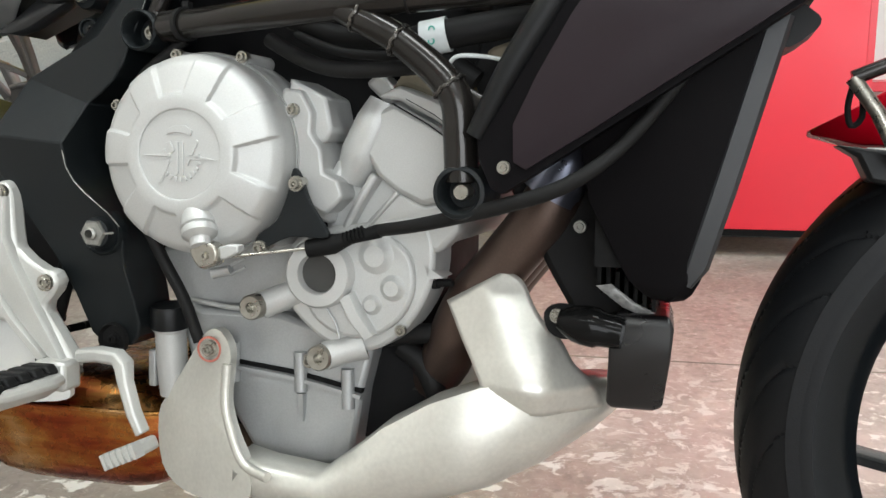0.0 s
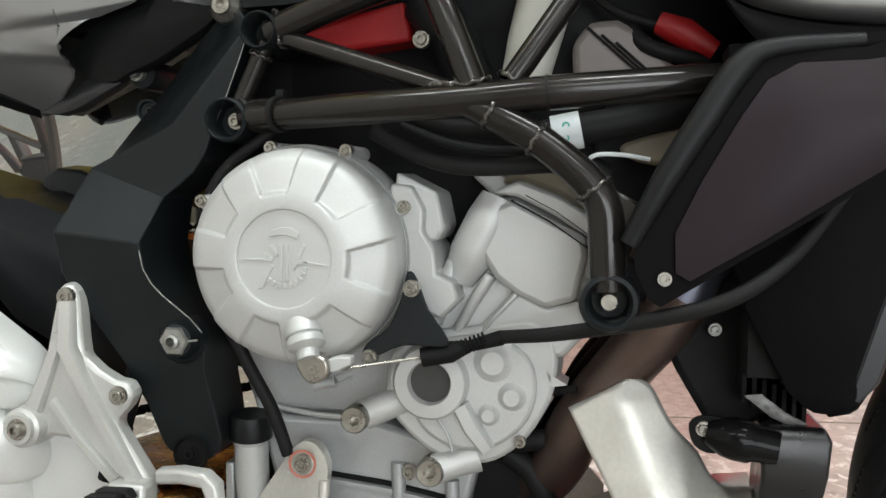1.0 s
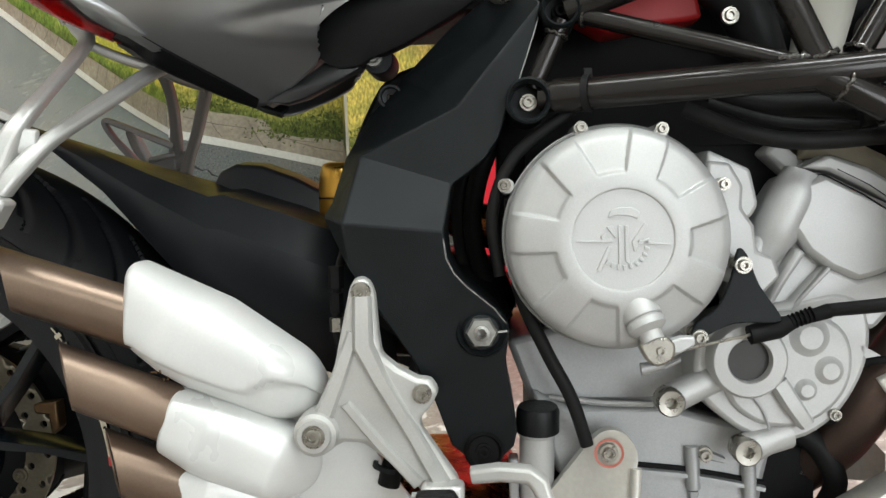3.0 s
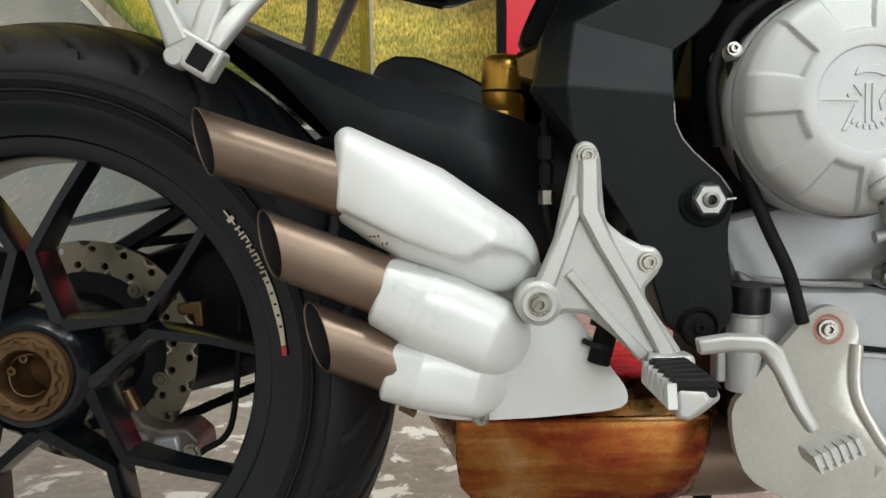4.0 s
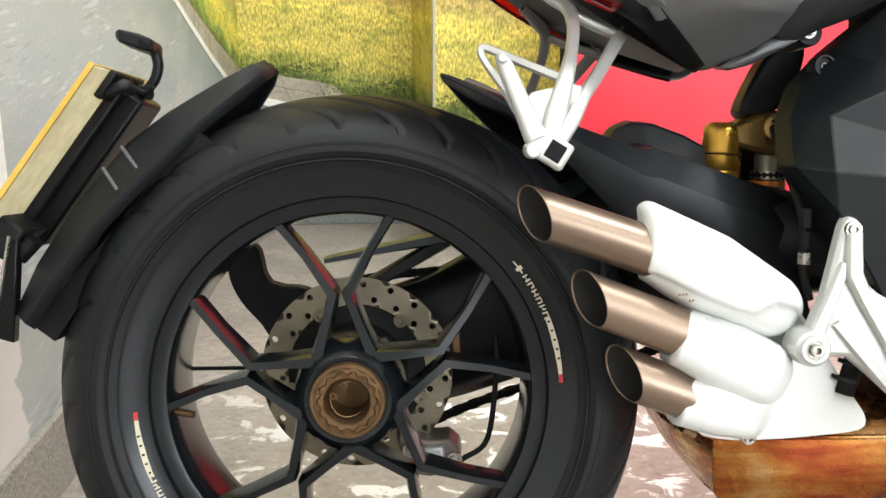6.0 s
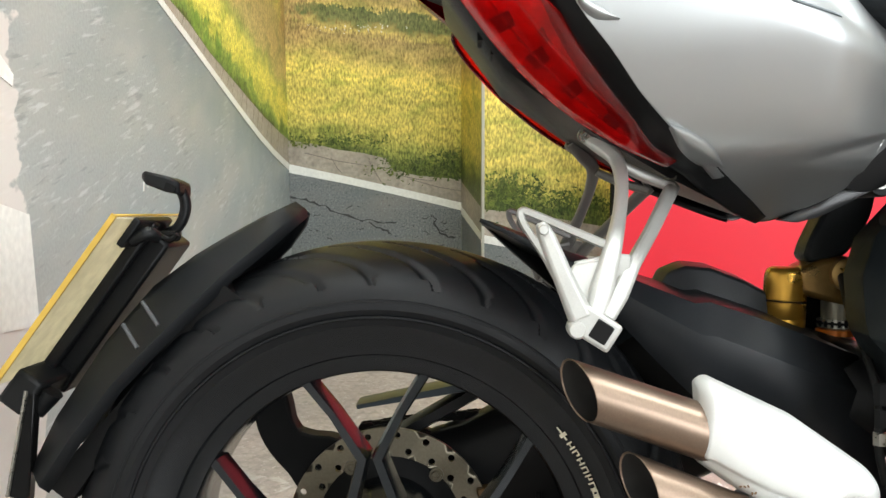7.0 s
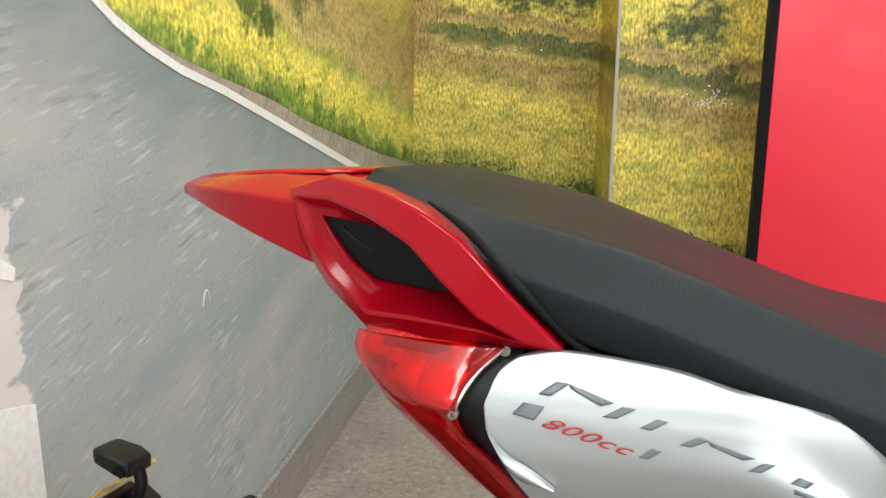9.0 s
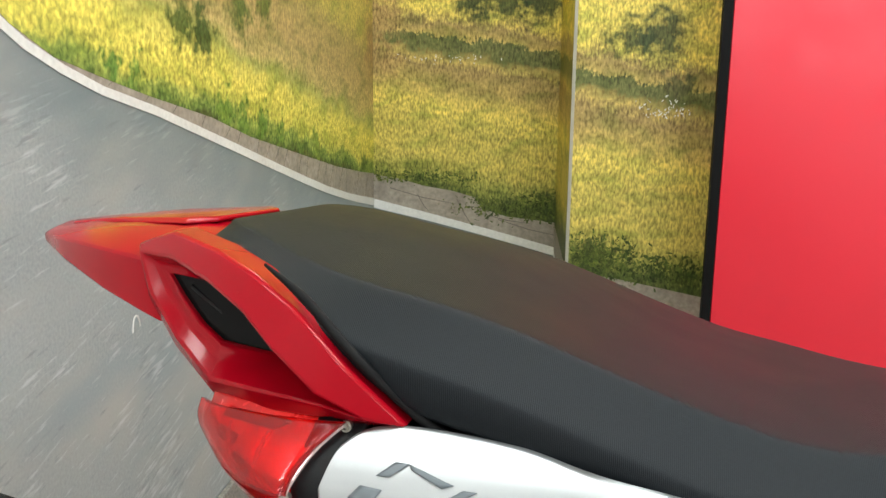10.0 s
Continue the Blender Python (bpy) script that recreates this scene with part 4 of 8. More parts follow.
part("axle_nut", nut_mesh(), NUT, wheel, "large bronze axle nut with a scalloped rim")
part("axle_bore", lathe([(0.0224, 0.082), (0.021, 0.078), (0.021, 0.03), (0.0, 0.03)], along(AXLE, OUT), 32), NUT, wheel)
part("retaining_clip", tube([AXLE + Vector((0.0185 * math.cos(a), -0.079 - 0.002 * math.cos(3 * a), 0.0185 * math.sin(a))) for a in (radians(x) for x in range(60, 330, 15))], 0.0009, 8), NUT, wheel)
for a in (radians(105), radians(165)):
    part("clip_ear", lathe([(0.0018, -0.001), (0.004, -0.001), (0.004, 0.001), (0.0018, 0.001), (0.0018, -0.001)], along(AXLE + Vector((0.0155 * math.cos(a), -0.08, 0.0155 * math.sin(a))), OUT), 14), NUT, wheel)


def holed_disc(r0, r1, y0, y1, cells=40, rows=2, hole=0.0039):
    """A ring with drilled holes in a staggered pattern."""
    bm = bmesh.new()
    for face_y in (y0, y1):
        for j in range(rows):
            ra, rb = r0 + (r1 - r0) * j / rows, r0 + (r1 - r0) * (j + 1) / rows
            for i in range(cells):
                a0, a1 = 2 * math.pi * i / cells, 2 * math.pi * (i + 1) / cells
                am, rm = (a0 + a1) / 2, (ra + rb) / 2
                pol = [(ra, a0), (ra, am), (ra, a1), (rm, a1), (rb, a1), (rb, am), (rb, a0), (rm, a0)]
                loop = [bm.verts.new((r * math.cos(a), face_y, r * math.sin(a))) for r, a in pol]
                if (i + j) % 2 == 0:
                    c = Vector((rm * math.cos(am), face_y, rm * math.sin(am)))
                    inner = [bm.verts.new(c + (v.co - c).normalized() * hole) for v in loop]
                    for k in range(8):
                        bm.faces.new((loop[k], loop[(k + 1) % 8], inner[(k + 1) % 8], inner[k]))
                    if face_y == y0:
                        wall = [bm.verts.new((v.co.x, y1, v.co.z)) for v in inner]
                        for k in range(8):
                            bm.faces.new((inner[k], inner[(k + 1) % 8], wall[(k + 1) % 8], wall[k]))
                else:
                    bm.faces.new(loop)
    bmesh.ops.remove_doubles(bm, verts=bm.verts, dist=1e-5)
    for r in (r0, r1):
        a = [bm.verts.new((r * math.cos(t), y0, r * math.sin(t))) for t in (2 * math.pi * k / 60 for k in range(60))]
        b = [bm.verts.new((v.co.x, y1, v.co.z)) for v in a]
        for k in range(60):
            bm.faces.new((a[k], a[(k + 1) % 60], b[(k + 1) % 60], b[k]))
    bmesh.ops.remove_doubles(bm, verts=bm.verts, dist=1e-5)
    return bm


bm = holed_disc(0.079, 0.111, 0.05, 0.055)
bm.transform(Matrix.Translation(AXLE))
part("brake_disc", bm, DISC, wheel, "drilled steel brake disc", smooth=30)
part("disc_carrier", lathe([(0.03, -0.045), (0.06, -0.046), (0.064, -0.049), (0.08, -0.049), (0.081, -0.0545), (0.03, -0.056)], along(AXLE, OUT), 40), DARK, wheel)
for k in range(5):
    a = radians(72 * k + 50)
    bolt(wheel, AXLE + Vector((0.079 * math.cos(a), 0.0485, 0.079 * math.sin(a))), 0.007, 0.004, name="disc_button", mat=DISC)


def rim_band(a0, a1, r0, r1, h, n=14):
    """A thin strip that lies on the rim's flange between two angles."""
    bm = bmesh.new()
    rings = [[(r * math.cos(a), r * math.sin(a), h + e) for r, e in ((r0, 0), (r1, 0.002 * (r1 - r0) / 0.012), (r1, 0.0006), (r0, -0.0006))] for a in (radians(a0 + (a1 - a0) * k / n) for k in range(n + 1))]
    ring_faces(bm, rings, True, True)
    bm.transform(along(AXLE, OUT))
    return bm


# pale marks on the rim, one set opposite the other: broken strokes, then a tapering band with a red tip
for turn in (0, 180):
    part("rim_mark", rim_band(35.5 + turn, 39.5 + turn, 0.2205, 0.2222, 0.0708, 6), DECAL, wheel)
    part("rim_mark", rim_band(36.6 + turn, 37.6 + turn, 0.218, 0.2248, 0.0708, 3), DECAL, wheel)
    a = 34.8
    for k, w in enumerate((1.9, 1.7, 1.8, 1.7, 1.5, 1.9)):
        tilt = 0.35 if k % 2 else -0.2
        part("rim_mark", rim_band(a - 0.45 + turn, a + turn, 0.2188, 0.2244, 0.0708, 3), DECAL, wheel)
        part("rim_mark", rim_band(a - w + turn, a - w + 0.45 + turn, 0.2188 + 0.002 * (k % 3 == 1), 0.2244, 0.0708, 3), DECAL, wheel)
        part("rim_mark", rim_band(a - w + turn, a + turn, 0.2232 if k % 2 else 0.2206, 0.2244 if k % 2 else 0.2216, 0.0708, 3), DECAL, wheel)
        a -= w + 0.55
    for k in range(12):
        b = 21.5 - 1.3 * k
        part("rim_mark", rim_band(b - 1.3 + turn, b + turn, 0.2186 + 0.0006 * abs(k - 5) / 5, 0.2246 - 0.0012 * (k / 11) ** 2, 0.0708, 3), DECAL, wheel)
        if k % 2 == 0 and k < 10:
            part("mark_cut", rim_band(b - 1.1 + turn, b - 0.55 + turn, 0.2204, 0.2232, 0.0712, 2), RIM, wheel)
    part("rim_mark", rim_band(3.6 + turn, 5.8 + turn, 0.2192, 0.2236, 0.0708, 5), RED_INK, wheel)
part("valve", tube([AXLE + Vector((-0.186, -0.045, -0.02)), AXLE + Vector((-0.165, -0.052, -0.022))], 0.004, 10), NUT, wheel)

# ---- swing arm, chain, brake behind the wheel ----
arm = part("swing_arm", loft([[(x, y0, z0), (x, y1, z0), (x, y1, z1), (x, (y0 + y1) / 2, z1 + 0.012), (x, y0, z1)] for x, y0, y1, z0, z1 in
                              ((0.60, -0.1, 0.12, 0.40, 0.5), (0.5, -0.085, 0.13, 0.40, 0.508), (0.43, -0.05, 0.14, 0.4, 0.53), (0.36, 0.0, 0.15, 0.37, 0.545), (0.28, 0.045, 0.16, 0.31, 0.53), (0.18, 0.085, 0.165, 0.275, 0.47), (0.08, 0.095, 0.165, 0.24, 0.4), (-0.02, 0.095, 0.16, 0.24, 0.385), (-0.07, 0.1, 0.15, 0.28, 0.35))]),
           PLASTIC, bike, "black cast single-sided swing arm", subsurf=1, smooth=60)
part("upper_brace", bar([(0.30, 0.535), (0.2, 0.5), (0.1, 0.465), (-0.04, 0.438)], [0.026, 0.02, 0.015, 0.007], [0.08] * 4, [0.12] * 4), material("blue_black_paint", (0.03, 0.045, 0.055), 0.35, 0.3, blotch=0.1), arm)
part("lower_brace", bar([(0.13, 0.475), (0.06, 0.435), (0.0, 0.40)], [0.016] * 3, [0.085] * 3, [0.12] * 3), PLASTIC, arm)
part("hub_carrier", lathe([(0.03, -0.16), (0.095, -0.16), (0.1, -0.1), (0.085, -0.065), (0.03, -0.06)], along(AXLE, OUT), 40), DARK, arm)
part("caliper_bracket", prism(round_outline([(-0.149, 0.449), (-0.128, 0.462), (-0.113, 0.454), (-0.101, 0.416), (-0.055, 0.407), (-0.07, 0.375), (-0.098, 0.352), (-0.112, 0.368), (-0.134, 0.393), (-0.147, 0.42)], 3), 0.055, 0.085), DARK, arm, bevel=0.003)


def chain_mesh(points, links):
    path = [Vector(p) for p in spline(points, 60)]
    length = [0.0]
    for a, b in zip(path, path[1:]):
        length.append(length[-1] + (b - a).length)
    bm = bmesh.new()
    for k in range(links):
        s = length[-1] * (k + 0.5) / links
        i = min(np.searchsorted(length, s), len(path) - 1)
        p, d = path[i], (path[i] - path[max(i - 1, 0)]).normalized()
        ang = math.atan2(d.z, d.x)
        off = 0.006 if k % 2 else 0.0025
        for sy in (-1, 1):
            b2 = prism([(0.0095 * math.cos(t) * (1.0 if abs(math.cos(t)) > 0.5 else 0.9), 0.0058 * math.sin(t) * (0.8 if abs(math.cos(t)) < 0.3 else 1)) for t in (2 * math.pi * q / 12 for q in range(12))], sy * off - 0.0012, sy * off + 0.0012)
            b2.transform(Matrix.Translation(p) @ Matrix.Rotation(-ang, 4, "Y"))
            join_bm(bm, b2)
    return bm


chain = part("drive_chain", chain_mesh([(0.56, 0.13, 0.37), (0.3, 0.13, 0.302), (0.16, 0.13, 0.26), (0.05, 0.13, 0.215)], 46), DARK, bike, "black drive chain")
part("chain_upper", chain_mesh([(0.3, 0.13, 0.475), (0.15, 0.13, 0.43), (0.03, 0.13, 0.415), (-0.04, 0.13, 0.405)], 28), DARK, chain)
part("sprocket", lathe([(0.03, -0.12), (0.1, -0.12), (0.1, -0.127), (0.03, -0.127)], along(AXLE, OUT), 44), DARK, chain)
cal = part("rear_caliper", prism([(0.05, 0.262), (0.062, 0.245), (0.082, 0.238), (0.108, 0.24), (0.121, 0.228), (0.123, 0.212), (0.108, 0.197), (0.085, 0.193), (0.06, 0.197), (0.052, 0.215), (0.044, 0.24)], 0.02, 0.075, 0.08), material("caliper_grey", (0.13, 0.105, 0.09), 0.45, 0.4, blotch=0.2, blotch_scale=60), bike, "worn grey brake caliper", bevel=0.003)
for p in ((0.062, 0.017, 0.228), (0.112, 0.017, 0.216)):
    bolt(cal, p, 0.008, 0.006)
part("caliper_cap", prism([(0.074, 0.232), (0.1, 0.234), (0.104, 0.21), (0.098, 0.203), (0.072, 0.205)], 0.013, 0.03, 0.1), CAST_DARK, cal, bevel=0.003)
part("caliper_pin", tube([(0.045, 0.03, 0.276), (0.055, 0.03, 0.255)], 0.007, 12), NUT, cal)
part("brake_hose", tube([(0.12, 0.02, 0.215), (0.15, 0.02, 0.24), (0.16, 0.02, 0.32), (0.16, 0.03, 0.36)], 0.0032, 10, 6), RUBBER, cal)
part("pad_spring", prism([(0.094, 0.358), (0.119, 0.361), (0.121, 0.333), (0.113, 0.325), (0.11, 0.347), (0.096, 0.348)], 0.04, 0.06), NUT, cal, bevel=0.002)
part("speed_sensor_wire", tube([(-0.25, 0.1, 0.306), (-0.09, 0.09, 0.309)], 0.0025, 8), DARK, bike)

# ---- hugger over the wheel ----
def hug_f(x):
    return np.interp(x, [0.1, 0.2, 0.3, 0.38, 0.47], [-0.012, -0.036, -0.055, -0.055, -0.05])
rings = []
for x, zt, drop, far, sink in ((0.1, 0.65, 0.004, 0.012, 0.004), (0.116, 0.645, 0.01, 0.034, 0.011), (0.14, 0.636, 0.018, 0.058, 0.018), (0.19, 0.616, 0.042, 0.1, 0.02), (0.25, 0.59, 0.08, 0.125, 0.012), (0.31, 0.567, 0.115, 0.14, 0.005), (0.325, 0.568, 0.125, 0.14, 0.005), (0.38, 0.55, 0.135, 0.14, 0.005), (0.47, 0.515, 0.14, 0.14, 0.005)):
    y = hug_f(x)
    k = min(1, drop / 0.03)
    rings.append([(x + 0.02 * k, y - 0.004, zt - drop), (x, y, zt - drop * 0.25), (x - 0.002, y + 0.02 * k, zt), (x, y + (far - y) * 0.55, zt + 0.012 * min(1, drop / 0.05) - sink * 0.6), (x, far, zt - sink), (x + 0.01 * k, far + 0.01 * k, zt - sink - drop)])
hugger = part("hugger", loft(rings, caps=False, closed=False), HUGGER_BLACK, bike, "matt black tyre hugger with a pointed rear tip", smooth=28)
mod = hugger.modifiers.new("solid", "SOLIDIFY")
mod.thickness = 0.004
part("hugger_ridge", loft([[(x, y0 - 0.012, z - 0.05), (x, y0, z), (x, (y0 + y1) / 2, z + 0.004), (x, y1, z), (x, y1, z - 0.05)] for x, y0, y1, z in ((0.285, 0.05, 0.1, 0.572), (0.297, 0.045, 0.11, 0.592), (0.315, 0.04, 0.115, 0.599), (0.34, 0.04, 0.115, 0.597), (0.375, 0.04, 0.11, 0.584), (0.41, 0.04, 0.105, 0.565), (0.43, 0.045, 0.1, 0.55))]), HUGGER_BLACK, hugger, smooth=50, bevel=0.003)

# ---- exhaust ----
def pipe_mesh(tip, axis, r, length, cut):
    """An open pipe whose tip is cut at a slant; cut leans the mouth."""
    d = Vector(axis).normalized()
    side = d.cross(Vector((0, 1, 0))).normalized()
    out = d.cross(side)
    rings = []
    n = 40
    for rr, s in ((r - 0.0013, length), (r - 0.0013, 0.0), (r - 0.0006, -0.0006), (r, 0.0), (r, length * 0.5), (r * 1.02, length)):
        ring = []
        for k in range(n):
            a = 2 * math.pi * k / n
            u, v = math.cos(a), math.sin(a)
            off = cut * (0.75 * v - 0.75 * u) * (1 if s < length * 0.4 else 0)
            ring.append(Vector(tip) + d * (s + off) + side * (rr * u) + out * (rr * v))
        rings.append(ring)
    return loft(rings, caps=False)


def silencer_ring(z, xr, xf, y, top=0.0):
    """A plan outline: turned facet at the rear corner, rounded corner in front."""
    return [(xr, 0.1, z), (xr, -0.03, z), (xr + 0.004, y + 0.058, z), (0.37 + top, y + 0.004, z), (0.378 + top, y, z), (0.46, y - 0.0015, z), (xf - 0.045, y, z), (xf - 0.026, y + 0.004, z), (xf - 0.011, y + 0.014, z), (xf - 0.002, y + 0.034, z), (xf, 0.1, z)]
exhaust = part("exhaust_silencer", loft([silencer_ring(*row) for row in ((0.179, 0.42, 0.5, -0.015, 0.06), (0.182, 0.41, 0.535, -0.055, 0.05), (0.19, 0.398, 0.56, -0.08, 0.03), (0.203, 0.382, 0.576, -0.098, 0.013), (0.217, 0.371, 0.583, -0.106, 0.003), (0.24, 0.356, 0.59, -0.11), (0.262, 0.344, 0.593, -0.112), (0.276, 0.336, 0.594, -0.112), (0.28, 0.338, 0.592, -0.109), (0.29, 0.36, 0.586, -0.104), (0.303, 0.4, 0.568, -0.09, 0.04), (0.308, 0.42, 0.55, -0.06, 0.06))]),
               COPPER, bike, "heat-tinted copper silencer box under the engine", smooth=30, bevel=0.002)
part("weld_seam", tube([(0.341, -0.064, 0.277), (0.37, -0.1095, 0.277), (0.42, -0.1135, 0.277), (0.5, -0.1145, 0.277), (0.552, -0.1125, 0.277), (0.574, -0.107, 0.277), (0.59, -0.09, 0.277)], 0.0026, 8, 8), COPPER, exhaust)
part("front_elbow", tube([(0.57, -0.04, 0.235), (0.64, -0.03, 0.235), (0.72, -0.02, 0.245), (0.82, 0.0, 0.29)], 0.045, 20, 5), PIPE, exhaust)
PIPES = (((0.181, -0.17, 0.506), (1, 0.03, -0.335), 0.125), ((0.231, -0.176, 0.428), (1, 0.03, -0.385), 0.105), ((0.265, -0.172, 0.357), (1, 0.03, -0.375), 0.085))
for tip, axis, length in PIPES:
    p = part("tail_pipe", pipe_mesh(tip, axis, 0.0232, length, 0.017), PIPE, exhaust, "browned steel tail pipe with a slanted mouth")
    d = Vector(axis).normalized()
    side = d.cross(Vector((0, 1, 0))).normalized()
    out = d.cross(side)
    part("pipe_bore", loft([[Vector(tip) + d * (s + (0.0125 * math.sin(a) - 0.0125 * math.cos(a) if s < 0.05 else 0)) + side * (0.0217 * math.cos(a)) + out * (0.0217 * math.sin(a)) for a in (2 * math.pi * k / 30 for k in range(30))] for s in (0.001, 0.08)], caps=False), SOOT, p)
    part("pipe_back", lathe([(0.0, 0.0), (0.0216, 0.0)], along(Vector(tip) + d * 0.06, -d), 24), SOOT, p)


def lobe_mesh(a, b, up, down, bulge, base=-0.148, lip=None, n=72, m=64, nose=0.16, heel=0.05, sweep=0.0):
    """A pressed shell from a to b in the x-z plane: rounded heel, domed nose, and a step below lip(s) where the pressing drops back.
    up and down give the half widths at the start, middle and end; sweep slants the heel."""
    A, B = Vector((a[0], 0, a[1])), Vector((b[0], 0, b[1]))
    d = (B - A).normalized()
    side = Vector((-d.z, 0, d.x))
    length = (B - A).length
    rings = []
    for i in range(n + 1):
        s = 0.5 - 0.5 * math.cos(math.pi * i / n)
        k = 1.0
        if s < heel:
            k = 0.6 + 0.4 * math.sqrt(max(0.0, 1 - (1 - s / heel) ** 2))
        if s > 1 - nose:
            k = max(0.04, math.sqrt(max(0.0, 1 - ((s - 1 + nose) / nose) ** 2)))
        wu, wd = (float(np.interp(s, (0, 0.45, 1), w)) for w in (up, down))
        h = float(np.interp(s, (0, 0.3, 0.75, 1), bulge))
        ring = []
        for j in range(m + 1):
            t = math.pi * j / m
            v = math.copysign(abs(math.cos(t)) ** 0.62, math.cos(t))
            rise = math.sin(t) ** 0.55 * h * k
            if lip is not None:
                rise -= 0.0075 * smooth01(0.05, -0.05, v - lip(s)) * smooth01(0.0, 0.3, math.sin(t)) * min(1, k)
            w = (wu if v > 0 else wd) * (0.25 + 0.75 * k if s < 0.5 else k)
            p = A + d * (s * length + sweep * (0.5 - 0.5 * v) * max(0, 1 - s * 3)) + side * (w * v)
            ring.append((p.x, base - rise, p.z))
        rings.append(ring)
    bm = bmesh.new()
    vs = ring_faces(bm, rings, False, False)
    bm.faces.new(vs[0])
    bm.faces.new(vs[-1][::-1])
    return bm


def smooth01(a, b, x):
    t = min(max((x - a) / (b - a), 0), 1)
    return t * t * (3 - 2 * t)


guard = part("heat_shield", skin(round_outline([(0.36, 0.43), (0.415, 0.432), (0.436, 0.412), (0.456, 0.382), (0.474, 0.354), (0.493, 0.326), (0.505, 0.308), (0.501, 0.294), (0.46, 0.289), (0.41, 0.286), (0.37, 0.286), (0.34, 0.295), (0.332, 0.33), (0.34, 0.39)], 3),
                                 lambda x, z: -0.149 + max(0, x - 0.43) * 0.05, 0.006, lift=0.003), SHIELD, bike, "silver-white heat shield over the three tail pipes", smooth=50)
part("shield_lobe", lobe_mesh((0.2685, 0.4885), (0.434, 0.401), (0.035, 0.0395, 0.027), (0.033, 0.038, 0.027), (0.042, 0.056, 0.05, 0.034), lip=lambda s: float(np.interp(s, (0, 0.1, 0.62, 0.7, 0.78, 0.9), (-0.8, -0.66, -0.5, -0.42, 0.12, 0.35))), nose=0.2, sweep=0.03), SHIELD, guard, smooth=60)
part("shield_lobe", lobe_mesh((0.307, 0.3965), (0.426, 0.338), (0.026, 0.036, 0.031), (0.029, 0.033, 0.025), (0.048, 0.056, 0.046, 0.024), nose=0.22, sweep=0.008), SHIELD, guard, smooth=60)
part("shield_lobe", lobe_mesh((0.313, 0.3355), (0.409, 0.306), (0.024, 0.033, 0.025), (0.028, 0.027, 0.019), (0.044, 0.048, 0.036, 0.018), nose=0.2, sweep=0.005), SHIELD, guard, smooth=60)
bolt(guard, (0.3895, -0.153, 0.289), 0.0062, 0.006)
for k in range(5):
    part("shield_chip", block(-0.0012, 0.0012, -0.0004, 0.0004, -0.0006, 0.0006, pose(0.309 + 0.003 * k, -0.1975 - 0.001 * (k % 2), 0.4335 - 0.0018 * k + 0.002 * (k % 3), 0, 30 * k, 0)), NUT, guard)
part("shield_lug", bar([(0.327, 0.298), (0.338, 0.291)], [0.008, 0.006], [-0.156, -0.156], [-0.14] * 2), NUT, guard)

# ---- rider's footrest carrier ----
peg_outline = [(0.459, 0.493), (0.462, 0.501), (0.469, 0.504), (0.476, 0.500), (0.479, 0.49), (0.481, 0.46), (0.483, 0.443), (0.496, 0.432), (0.511, 0.424), (0.521, 0.423), (0.527, 0.413), (0.522, 0.403), (0.513, 0.393), (0.512, 0.386),
               (0.528, 0.362), (0.541, 0.343), (0.538, 0.328), (0.527, 0.323), (0.512, 0.335), (0.49, 0.355), (0.468, 0.373), (0.452, 0.374), (0.444, 0.37), (0.434, 0.368), (0.424, 0.372), (0.42, 0.382), (0.424, 0.393), (0.432, 0.4), (0.445, 0.43)]
peg = part("footrest_carrier", prism(peg_outline, -0.186, -0.168, 0.02), ALU, bike, "satin aluminium footrest carrier", bevel=0.004)
part("carrier_rib", bar([(0.47, 0.488), (0.47, 0.45), (0.482, 0.425), (0.505, 0.385), (0.533, 0.333)], [0.014, 0.016, 0.013, 0.011, 0.014], [-0.192, -0.195, -0.195, -0.195, -0.192], [-0.18] * 5), ALU, peg)
part("carrier_rib", bar([(0.436, 0.392), (0.45, 0.425), (0.463, 0.46)], [0.016, 0.012, 0.01], [-0.192, -0.191, -0.19], [-0.18] * 3), ALU, peg)
part("carrier_rib", bar([(0.455, 0.405), (0.48, 0.375), (0.51, 0.342)], [0.008, 0.008, 0.01], [-0.191, -0.193, -0.19], [-0.18] * 3), ALU, peg)
for p, r in (((0.469, -0.188, 0.491), 0.0068), ((0.514, -0.188, 0.412), 0.0068)):
    bolt(peg, p, r, 0.004)
part("boss", lathe([(0.0, 0.012), (0.0085, 0.012), (0.009, 0.016), (0.0125, 0.016), (0.0135, 0.012), (0.0165, 0.01), (0.0175, 0.0), (0.0175, -0.02)], along((0.432, -0.186, 0.383), OUT), 28), ALU, peg)
bolt(peg, (0.432, -0.2, 0.383), 0.008, 0.007)
rest = part("footrest", loft([[(0.512, y, 0.318), (0.512, y, 0.337), (0.541 + dx, y, 0.336), (0.545 + dx, y, 0.328), (0.53 + dx, y, 0.316)] for y, dx in ((-0.2, 0.0), (-0.22, 0.006), (-0.27, 0.0), (-0.285, -0.01))]), ALU, bike, "alloy footrest with a ribbed black rubber pad", bevel=0.003)
rest.matrix_basis = pose(0, 0, 0)
pad = bmesh.new()
for i in range(5):
    y = -0.206 - 0.0165 * i
    join_bm(pad, loft([[(0.507, y + s, 0.336), (0.511, y + s, 0.344), (0.537, y + s, 0.3445), (0.542, y + s, 0.337)] for s in (0.0, -0.003, -0.0095, -0.0125)]))
join_bm(pad, block(0.509, 0.539, -0.284, -0.203, 0.331, 0.339))
part("rubber_pad", pad, RUBBER, rest, "ribbed black rubber pad", bevel=0.002)
teeth = bmesh.new()
